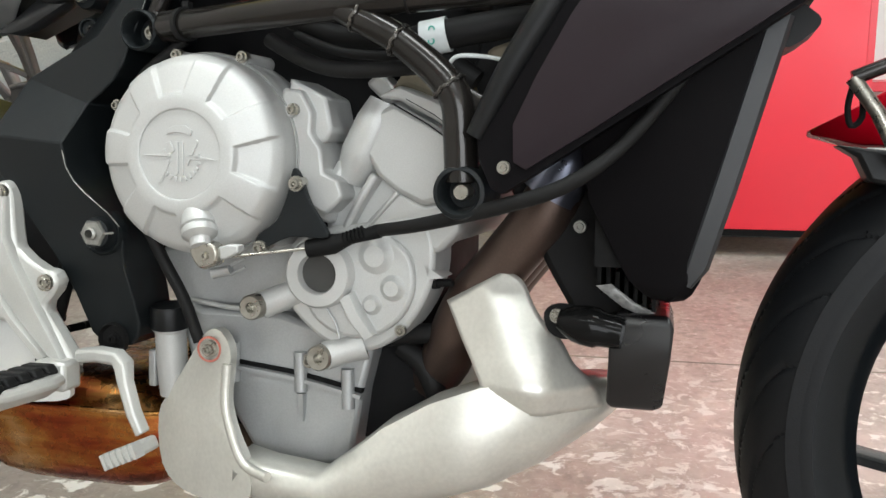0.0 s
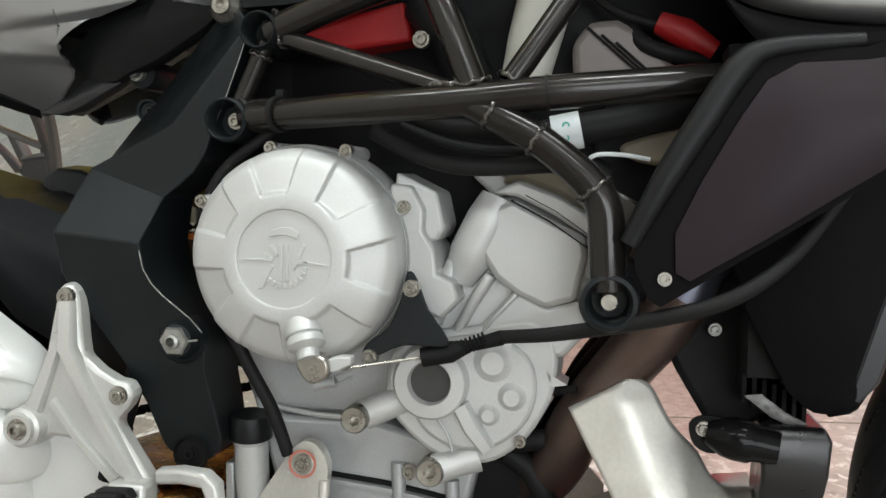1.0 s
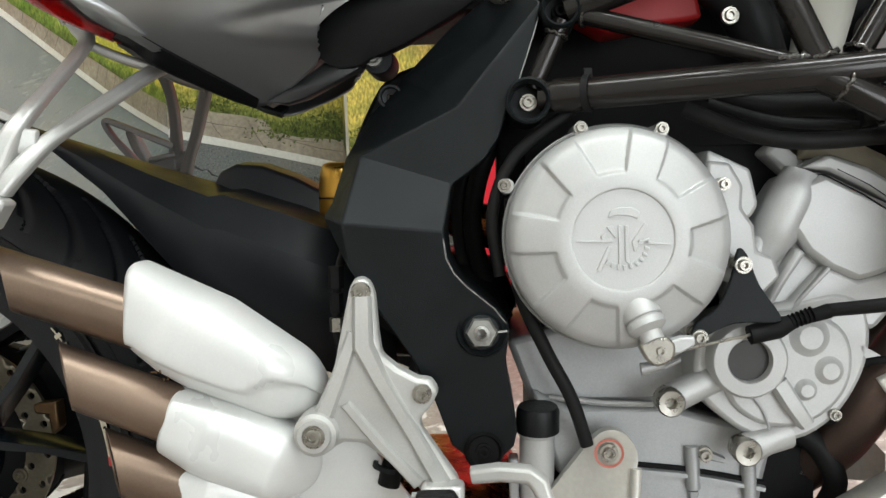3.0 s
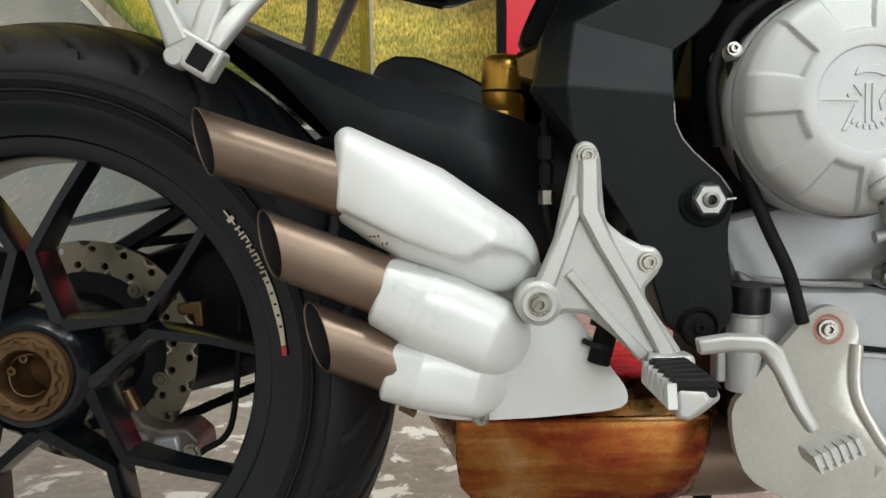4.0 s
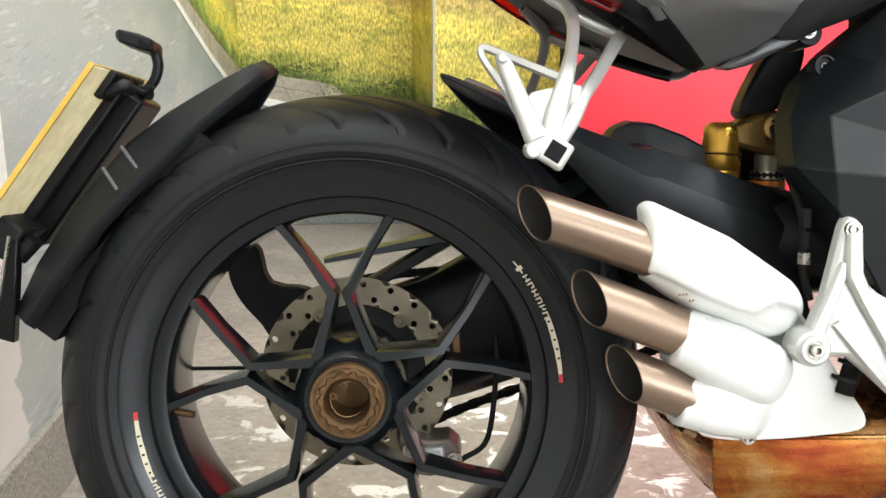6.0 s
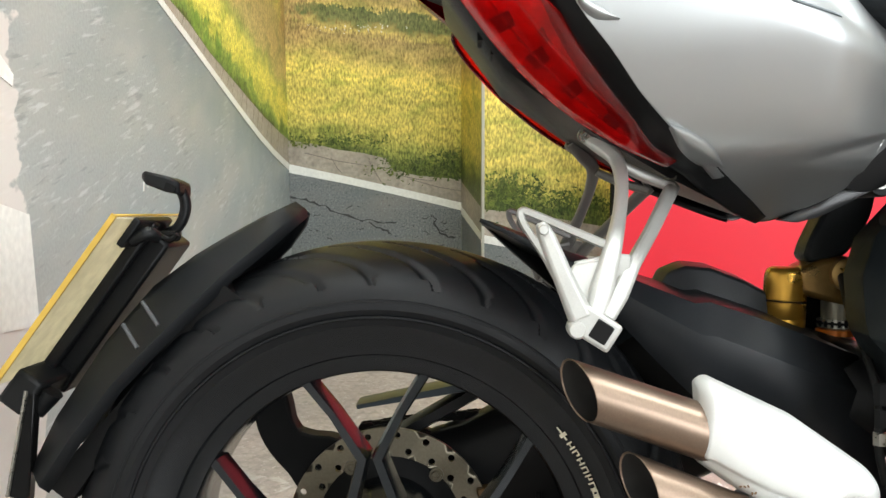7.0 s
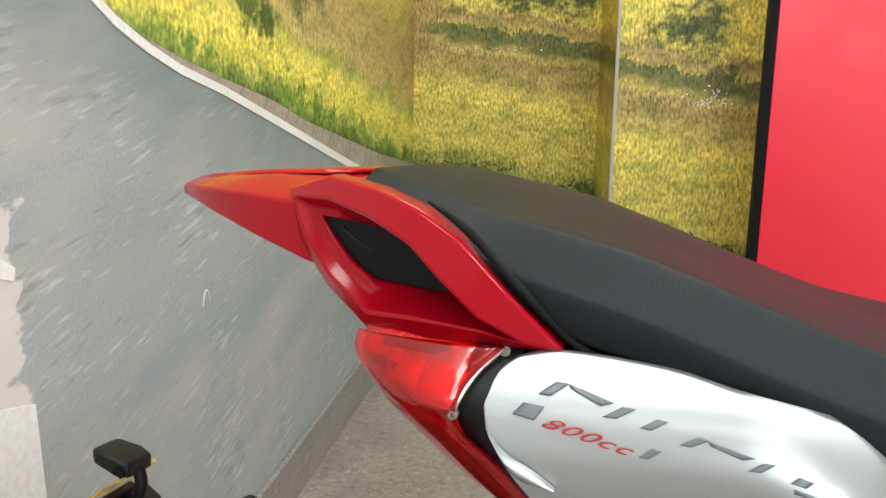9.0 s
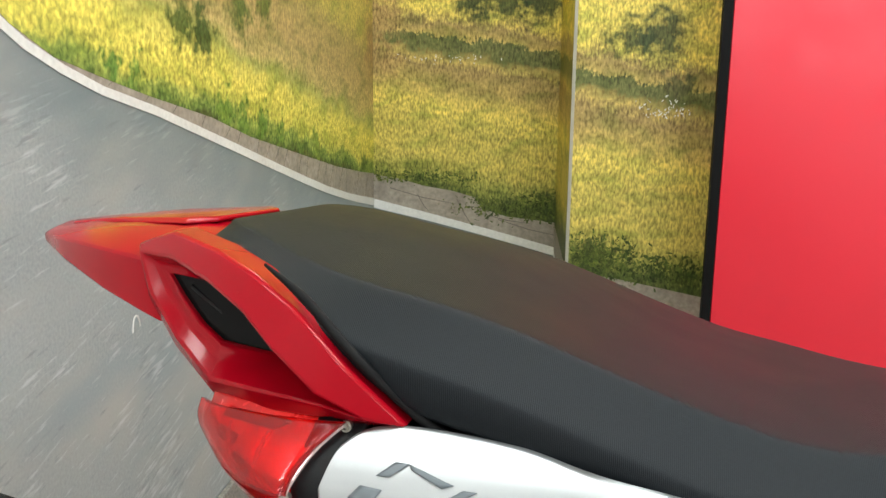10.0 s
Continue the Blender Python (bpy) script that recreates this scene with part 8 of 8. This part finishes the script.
lobe = part("pan_lobe", skin(round_outline([(0.592, 0.285), (0.607, 0.31), (0.632, 0.345), (0.648, 0.366), (0.66, 0.3735), (0.672, 0.371), (0.681, 0.357), (0.6795, 0.335), (0.678, 0.31), (0.688, 0.284), (0.703, 0.262), (0.71, 0.235), (0.68, 0.222), (0.63, 0.222), (0.6, 0.24)], 3), lambda x, z: -0.13 - 0.35 * (x - 0.6) - 0.1 * max(0, 0.33 - z), 0.012, lift=0.004), BELLY, pan, smooth=50)
part("lobe_edge", tube([(x, -0.133 - 0.35 * (x - 0.6) - 0.1 * max(0, 0.33 - z), z) for x, z in ((0.6795, 0.345), (0.6785, 0.31), (0.688, 0.284), (0.703, 0.262), (0.73, 0.256))], 0.0045, 10, 4), BELLY, pan)
bolt(lobe, (0.659, -0.155, 0.356), 0.0068, 0.005)
part("red_ring", lathe([(0.0098, 0.0005), (0.0118, 0.0008), (0.0118, 0.0)], along((0.659, -0.1555, 0.356), OUT), 28), material("red_sealant", (0.45, 0.14, 0.1), 0.6), lobe)
def guard_y(x, z):
    fold = x - (0.945 - (z - 0.34) * 0.45)
    return float(np.interp(z, [0.322, 0.345, 0.36, 0.4, 0.44], [-0.16, -0.1745, -0.17, -0.153, -0.138])) + 0.7 * max(0, x - 0.96) + 0.32 * math.sqrt(fold * fold + 0.00008)


up = part("pipe_guard", strip([(0.902, 0.324), (0.9105, 0.3404), (0.903, 0.3587), (0.8891, 0.3813), (0.8732, 0.4094)], [(1.002, 0.326), (0.9975, 0.345), (0.9795, 0.3635), (0.9685, 0.3822), (0.9496, 0.4039), (0.9352, 0.4283), (0.9197, 0.4357)], guard_y, 24, 18, 0.0), BELLY, pan, "bent aluminium guard in front of the pipes", smooth=60)
solid(up, 0.003)
part("guard_return", prism([(0.828, 0.318), (0.85, 0.345), (0.885, 0.352), (0.9, 0.335), (0.9, 0.31)], -0.09, -0.085), BELLY, pan)

# ---- pillion footrest brackets ----
PIL_R = ALU
PIL_L = material("dark_grey_alloy", (0.2, 0.19, 0.18), 0.45, 0.4, grain=0.06, grain_scale=500, blotch=0.1)


def pillion(side, mat, label):
    s = -1 if side > 0 else 1
    def P(pts):
        return [(x, y * s, z) for x, y, z in pts]
    def flat(name, pts, widths, thick, parent, tag=""):
        """A cast flat bar through (x, y, z) points, y outwards, with rounded arrises."""
        fine = [tuple(p) for p in spline(pts, 4)]
        ws = list(np.interp(np.linspace(0, 1, len(fine)), np.linspace(0, 1, len(widths)), widths))
        near = [s * y - thick for x, y, z in fine]
        far = [s * y + thick for x, y, z in fine]
        return part(name, bar([(x, z) for x, y, z in fine], ws, near, far), mat, parent, tag, bevel=0.0015)
    b = flat("pillion_bracket", [(0.196, 0.06, 0.73), (0.21, 0.075, 0.7175), (0.2225, 0.09, 0.704), (0.223, 0.12, 0.682), (0.216, 0.155, 0.653), (0.206, 0.185, 0.624), (0.197, 0.198, 0.597), (0.19, 0.203, 0.574)], [0.014, 0.015, 0.014, 0.0115, 0.0115, 0.015, 0.019, 0.017], 0.007, bike, label)
    flat("top_web", [(0.226, 0.085, 0.7), (0.248, 0.08, 0.69), (0.28, 0.07, 0.679)], [0.008, 0.009, 0.009], 0.008, b)
    flat("front_arm", [(0.281, 0.066, 0.683), (0.272, 0.085, 0.673), (0.247, 0.135, 0.64), (0.226, 0.172, 0.614), (0.211, 0.195, 0.59), (0.2, 0.203, 0.572)], [0.013, 0.0135, 0.0125, 0.0125, 0.015, 0.013], 0.007, b)
    flat("arm_web", [(0.204, 0.19, 0.612), (0.221, 0.182, 0.611)], [0.022, 0.02], 0.003, b)
    flat("heel_guard", [(0.206, 0.178, 0.627), (0.18, 0.172, 0.638), (0.142, 0.165, 0.6545), (0.1325, 0.163, 0.6565), (0.1335, 0.165, 0.648), (0.142, 0.17, 0.634), (0.152, 0.178, 0.62), (0.166, 0.188, 0.598)], [0.008, 0.0075, 0.007, 0.007, 0.0065, 0.0065, 0.008, 0.012], 0.005, b)
    flat("lower_rib", [(0.206, 0.184, 0.618), (0.19, 0.18, 0.615), (0.176, 0.18, 0.612)], [0.007, 0.006, 0.006], 0.005, b)
    part("cross_web", loft([[(x, (y + d) * s, z) for x, y, z in ((0.174, 0.186, 0.613), (0.206, 0.187, 0.618), (0.2, 0.2, 0.575), (0.18, 0.2, 0.574), (0.165, 0.192, 0.595))] for d in (-0.004, 0.003)]), mat, b, bevel=0.0015)
    peg = flat("pillion_peg", [(0.146, 0.2, 0.6475), (0.151, 0.204, 0.636), (0.164, 0.21, 0.604), (0.178, 0.212, 0.572)], [0.008, 0.0135, 0.016, 0.0205], 0.008, b)
    part("peg_eye", lathe([(0.0, 0.004), (0.0035, 0.004), (0.0045, 0.0), (0.0045, -0.004)], along((0.148, s * 0.212, 0.642), (0, s, 0)), 14), mat, peg)
    tilt = pose(0.1885, 0.208 * s, 0.5645, 0, 32, 0)
    hinge = part("hinge", block(-0.019, 0.019, -0.011, 0.011, -0.0125, 0.0125, tilt), mat, b, bevel=0.003)
    part("hinge_pad", block(-0.002, 0.013, -0.0125, 0.0125, -0.008, 0.008, tilt), DARK, hinge, bevel=0.001)
    part("hinge_pin", lathe([(0.0, 0.013), (0.006, 0.013), (0.0075, 0.011), (0.0075, -0.011), (0.006, -0.013), (0.0, -0.013)], along(Vector((0.1745, 0.207 * s, 0.563)), (0.0, s, 0)), 18), mat, hinge)
    for z, x in ((0.728, 0.196), (0.69, 0.278)):
        bolt(b, (x, (0.068 if z > 0.7 else 0.062) * s, z), 0.006, 0.006, d=(0, s, 0))
    return b


pillion(1, PIL_R, "satin aluminium pillion footrest bracket")
pillion(-1, PIL_L, "dark alloy pillion footrest bracket")

# ---- rear mudguard, plate and indicator ----
rings = []
for (rx, rz), (nx, ny, nz) in (((-0.09, 0.6605), (-0.089, 0.022, 0.658)), ((-0.104, 0.6575), (-0.098, -0.008, 0.646)), ((-0.13, 0.6475), (-0.12, -0.038, 0.623)), ((-0.166, 0.628), (-0.15, -0.056, 0.596)), ((-0.2, 0.608), (-0.178, -0.066, 0.568)), ((-0.245, 0.575), (-0.212, -0.074, 0.534)), ((-0.295, 0.518), (-0.252, -0.079, 0.492)), ((-0.337, 0.449), (-0.293, -0.08, 0.44)), ((-0.36, 0.392), (-0.325, -0.078, 0.392))):
    yc = 0.022
    mx, mz = rx * 0.55 + nx * 0.45, rz * 0.55 + nz * 0.45
    ox, oz = -0.006, 0.004
    rings.append([(nx + 0.006, ny + 0.004, nz - 0.006), (nx, ny, nz), (mx + ox, yc + (ny - yc) * 0.6, mz + oz), (rx, yc, rz), (mx + ox, yc - (ny - yc) * 0.6, mz + oz), (nx, 2 * yc - ny, nz), (nx + 0.006, 2 * yc - ny - 0.004, nz - 0.006)])
guard_r = part("rear_mudguard", loft(rings, closed=False, caps=False), MOULD, bike, "matt black rear mudguard hugging the tyre", smooth=32)
solid(guard_r, 0.004, -1)
part("inner_ribs", loft([[(x, -0.06, z), (x, 0.1, z), (x + 0.02, 0.1, z - 0.015), (x + 0.02, -0.06, z - 0.015)] for x, z in ((-0.15, 0.585), (-0.2, 0.535), (-0.25, 0.475), (-0.3, 0.42), (-0.325, 0.385))]), DARK, guard_r)
RIB = material("pale_moulded_rib", (0.05, 0.052, 0.055), 0.4)
for a, b in (((-0.2122, -0.0600, 0.5513), (-0.2001, -0.0500, 0.5387)), ((-0.2006, -0.0600, 0.5620), (-0.1892, -0.0500, 0.5502)), ((-0.1903, -0.0600, 0.5703), (-0.1787, -0.0500, 0.5587)), ((-0.1784, -0.0600, 0.5787), (-0.1660, -0.0500, 0.5694)), ((-0.1556, -0.0600, 0.5882), (-0.1498, -0.0500, 0.5798))):
    part("moulded_rib", tube([a, b], 0.0011, 6), RIB, guard_r)
for a, b in (((-0.2445, -0.0740, 0.5488), (-0.2285, -0.0810, 0.5268)), ((-0.2255, -0.0740, 0.5705), (-0.2081, -0.0810, 0.5484))):
    part("moulded_clip", tube([a, b], 0.0022, 8), RIB, guard_r)
d = Vector((-0.12, 0, -0.163)).normalized()
nrm = Vector((0.163, 0, -0.12)).normalized()
PT = Vector((-0.25, 0, 0.651))
def plate_block(a0, a1, y0, y1, n0, n1):
    bm = bmesh.new()
    ring_faces(bm, [[PT + d * a + nrm * n + Vector((0, y, 0)) for a, y in ((a0, y0), (a1, y0), (a1, y1), (a0, y1))] for n in (n0, n1)])
    return bm
plate_r = part("number_plate", plate_block(0.0, 0.2, -0.078, 0.12, -0.0015, 0.0015), PLATE_WHITE, bike, "cream acrylic number plate with a yellow edge", bevel=0.001)
part("yellow_edge", plate_block(-0.0025, 0.2025, -0.0815, -0.078, -0.0035, 0.002), PLATE_YELLOW, plate_r)
part("yellow_edge", plate_block(-0.0015, 0.0, -0.078, 0.12, -0.0035, -0.001), PLATE_YELLOW, plate_r)
carrier = part("plate_carrier", plate_block(0.012, 0.21, 0.02, 0.1, 0.002, 0.034), PLASTIC, bike, "black plate carrier", bevel=0.004)
part("carrier_rail", plate_block(-0.002, 0.215, 0.0, 0.014, 0.002, 0.016), PLASTIC, carrier, bevel=0.003)
part("carrier_foot", tube([(-0.335, -0.03, 0.475), (-0.345, -0.03, 0.46), (-0.358, -0.03, 0.475)], 0.012, 12), PLASTIC, carrier)
for a in (0.012, 0.19):
    bolt(carrier, PT + d * a + nrm * 0.016 + Vector((0, 0.007, 0)), 0.004, 0.003, d=nrm)
for y in (-0.03, 0.05):
    part("carrier_arm", tube([PT + d * 0.02 + nrm * 0.012 + Vector((0, y, 0)), PT + d * 0.004 + nrm * 0.022 + Vector((0, y, 0)), Vector((-0.228, y * 0.7, 0.63))], [0.006, 0.0075, 0.006], 10, 3), PLASTIC, carrier)
part("carrier_plate", plate_block(-0.004, 0.03, -0.04, 0.06, 0.004, 0.012), PLASTIC, carrier, bevel=0.002)
part("cable_clip", tube([(-0.225, -0.02, 0.632), (-0.214, -0.025, 0.628), (-0.205, -0.028, 0.634)], 0.003, 8, 3), DARK, carrier)
part("lower_bracket", plate_block(0.185, 0.225, -0.05, 0.03, 0.0, 0.03), PLASTIC, carrier, bevel=0.004)
ind = part("indicator", tube([(-0.232, 0.03, 0.632), (-0.22, 0.03, 0.645), (-0.215, 0.03, 0.662), (-0.218, 0.028, 0.677), (-0.224, 0.025, 0.684)], [0.0055, 0.006, 0.0062, 0.006, 0.006], 12, 4), PLASTIC, bike, "black stalk indicator")
part("indicator_head", loft([[(x, y0, z0), (x, y1, z0 - 0.002), (x, y1, z1 - 0.002), (x, y0, z1)] for x, y0, y1, z0, z1 in ((-0.256, 0.012, 0.045, 0.69, 0.698), (-0.25, 0.005, 0.05, 0.685, 0.699), (-0.228, 0.002, 0.052, 0.677, 0.694), (-0.214, 0.006, 0.048, 0.674, 0.688))]), PLASTIC, ind, bevel=0.003)
part("indicator_lens", prism([(-0.226, 0.687), (-0.216, 0.682), (-0.218, 0.676), (-0.228, 0.68)], -0.0005, 0.004), SMOKE, ind)
part("stub_screw", tube([(-0.235, 0.0, 0.632), (-0.212, -0.01, 0.633)], 0.0045, 8), DARK, ind)
part("side_reflector", loft([[(x, y, z) for x, z in ((-0.351, 0.478), (-0.343, 0.477), (-0.352, 0.366), (-0.372, 0.372))] for y in (-0.05, -0.035)]), SMOKE, bike, "dark side lamp below the plate", bevel=0.002)
part("reflector_rim", tube([(-0.352, -0.05, 0.479), (-0.373, -0.05, 0.373)], 0.0022, 6), BOLT, bike)

# ---- rear shock ----
AMBER = material("amber_spring_collar", (0.55, 0.16, 0.02), 0.35, 0.4, blotch=0.15, blotch_scale=40)
shock = part("shock_reservoir", lathe([(0.0, 0.066), (0.014, 0.0655), (0.019, 0.063), (0.0215, 0.058), (0.0222, 0.05), (0.0222, 0.031), (0.0212, 0.0302), (0.0212, 0.0285), (0.0222, 0.0277), (0.0222, 0.012), (0.0215, 0.011), (0.0222, 0.01), (0.0222, -0.02), (0.0, -0.02)], along((0.418, 0.045, 0.533), (0.05, 0, 1)), 40), GOLD, bike, "gold anodised shock reservoir")
part("black_band", lathe([(0.0213, 0.0288), (0.0224, 0.0288), (0.0224, 0.03), (0.0213, 0.03)], along((0.418, 0.045, 0.533), (0.05, 0, 1)), 40), DARK, shock)
DARK_GOLD = material("dark_gold", (0.24, 0.15, 0.05), 0.33, 0.75, blotch=0.2, blotch_scale=60)
part("shock_head", loft([[(x, y0, z0), (x, y1, z0), (x, y1, z1), (x, y0, z1)] for x, y0, y1, z0, z1 in ((0.428, 0.026, 0.075, 0.572, 0.597), (0.45, 0.022, 0.08, 0.565, 0.607), (0.473, 0.02, 0.085, 0.56, 0.611), (0.495, 0.022, 0.085, 0.558, 0.606), (0.51, 0.03, 0.085, 0.55, 0.59))]), DARK_GOLD, shock, bevel=0.006)
part("head_knob", lathe([(0.0, 0.006), (0.012, 0.006), (0.0165, 0.003), (0.0175, -0.004), (0.0175, -0.02)], along((0.474, 0.018, 0.592), OUT), 32), DARK_GOLD, shock)
for k in range(3):
    part("knob_spoke", bar([(0.474, 0.592), (0.474 + 0.012 * math.cos(2.1 * k + 0.4), 0.592 + 0.012 * math.sin(2.1 * k + 0.4))], [0.002, 0.002], [0.0105, 0.0105], [0.014] * 2), GOLD, shock)
part("small_cap", lathe([(0.0, 0.008), (0.008, 0.008), (0.01, 0.004), (0.0105, -0.02)], along((0.492, 0.03, 0.565), (0.1, -0.3, 1)), 24), GOLD, shock)
part("shock_body", tube([(0.475, 0.05, 0.57), (0.476, 0.05, 0.5), (0.48, 0.05, 0.42)], 0.0155, 24), material("grey_bottle", (0.18, 0.17, 0.13), 0.3, 0.4, blotch=0.2), shock)
for z, r, mat in ((0.5415, 0.0195, BOLT), (0.5385, 0.018, DARK), (0.5355, 0.0195, BOLT), (0.529, 0.0205, AMBER), (0.52, 0.0215, AMBER), (0.511, 0.0205, AMBER)):
    part("spring_ring", lathe([(0.015, -0.0014 if r < 0.02 else -0.004), (r, -0.0012 if r < 0.02 else -0.003), (r, 0.0012 if r < 0.02 else 0.003), (0.015, 0.0014 if r < 0.02 else 0.004)], along((0.475, 0.05, z), (0.03, 0, 1)), 32), mat, shock)
for k in range(8):
    a = radians(200 + 20 * k)
    part("collar_slot", block(-0.0015, 0.0015, -0.0008, 0.0008, -0.0032, 0.0032, pose(0.475 + 0.0197 * math.cos(a), 0.05 + 0.0197 * math.sin(a), 0.5385, 0, 0, math.degrees(a) + 90)), DARK, shock)
part("shock_link_and_fill", tube([(0.52, 0.0, 0.55), (0.6, 0.0, 0.52)], 0.02, 16), COPPER, shock)

# added dark filler that stands in for the shade behind the shock
part("shock_link_and_fill", prism(round_outline([(0.432, 0.575), (0.5, 0.58), (0.505, 0.5), (0.44, 0.5)], 3), 0.085, 0.11), DARK, shock, bevel=0.004)

# ---- front wheel and fork ----
FA = Vector((1.412, 0.0, 0.298))
bm = tyre_mesh(0.3, 0.061, 0.2375, 720, 26, 0.005)
bm.transform(along(FA, OUT))
fw = part("front_wheel", lathe([(0.2, -0.04), (0.197, 0.0), (0.2, 0.038), (0.212, 0.045), (0.226, 0.05), (0.2385, 0.0535), (0.239, 0.047), (0.226, 0.042), (0.226, -0.042), (0.239, -0.047), (0.2385, -0.0535), (0.212, -0.045), (0.2, -0.04)], along(FA, OUT), 96), RIM, bike, "gunmetal front wheel with a black sport tyre")
part("tyre", bm, TYRE, fw, smooth=35)
fs = None
for k in range(5):
    if fs is None:
        fs = part("spoke", spoke_mesh(), RIM, fw, smooth=30)
        o = fs
    else:
        o = new("spoke", fs.data)
        o.parent = fw
    o.matrix_basis = Matrix.Translation(FA + Vector((0, 0.03, 0))) @ Matrix.Rotation(radians(10 - 72 * k), 4, "Y")
part("front_disc", lathe([(0.1, 0.075), (0.158, 0.075), (0.158, 0.08), (0.1, 0.08), (0.1, 0.075)], along(FA, OUT), 64), DISC, fw)
fork = part("fork_leg", tube([(1.24, -0.1, 0.86), (1.33, -0.1, 0.56), (1.41, -0.1, 0.3)], [0.028, 0.026, 0.027], 24), DARK, bike, "black fork leg")
mud = part("front_mudguard", loft([[(x, -w, z0), (x, -w * 0.5, z1), (x, w * 0.5, z1), (x, w, z0)] for x, w, z0, z1 in ((1.165, 0.02, 0.553, 0.556), (1.2, 0.055, 0.545, 0.575), (1.26, 0.065, 0.545, 0.61), (1.33, 0.07, 0.56, 0.63))], caps=False, closed=False), RED_PAINT, bike, "gloss red front mudguard with a pointed tip", smooth=40)
solid(mud, 0.003)
part("mudguard_trim", prism([(1.178, 0.545), (1.23, 0.54), (1.235, 0.51), (1.205, 0.515), (1.195, 0.535)], -0.07, -0.03), PLASTIC, mud, bevel=0.004)
part("mudguard_stay", tube([(1.186, -0.085, 0.597), (1.205, -0.09, 0.57), (1.225, -0.09, 0.53)], 0.006, 10), BOLT, mud)
part("mudguard_stay", tube([(1.186, -0.085, 0.597), (1.21, -0.085, 0.607), (1.25, -0.085, 0.62)], 0.006, 10), TUBE, mud)
part("stay_loop", tube([(1.187, -0.085, 0.595), (1.184, -0.08, 0.575), (1.187, -0.08, 0.56), (1.195, -0.08, 0.567), (1.194, -0.08, 0.59)], 0.0025, 8, 3), DARK, mud)
part("chin_panel", prism(round_outline([(1.05, 0.66), (1.12, 0.615), (1.145, 0.622), (1.153, 0.633), (1.14, 0.645), (1.1, 0.68)], 3), -0.16, -0.1), PLASTIC, bike, "black fairing lip behind the radiator")
part("side_stand", tube([(0.68, 0.11, 0.3), (0.67, 0.2, 0.16), (0.66, 0.27, 0.042)], [0.012, 0.011, 0.01], 12), DARK, bike, "black side stand")
part("stand_foot", block(0.63, 0.69, 0.245, 0.3, 0.030, 0.042), DARK, bike)
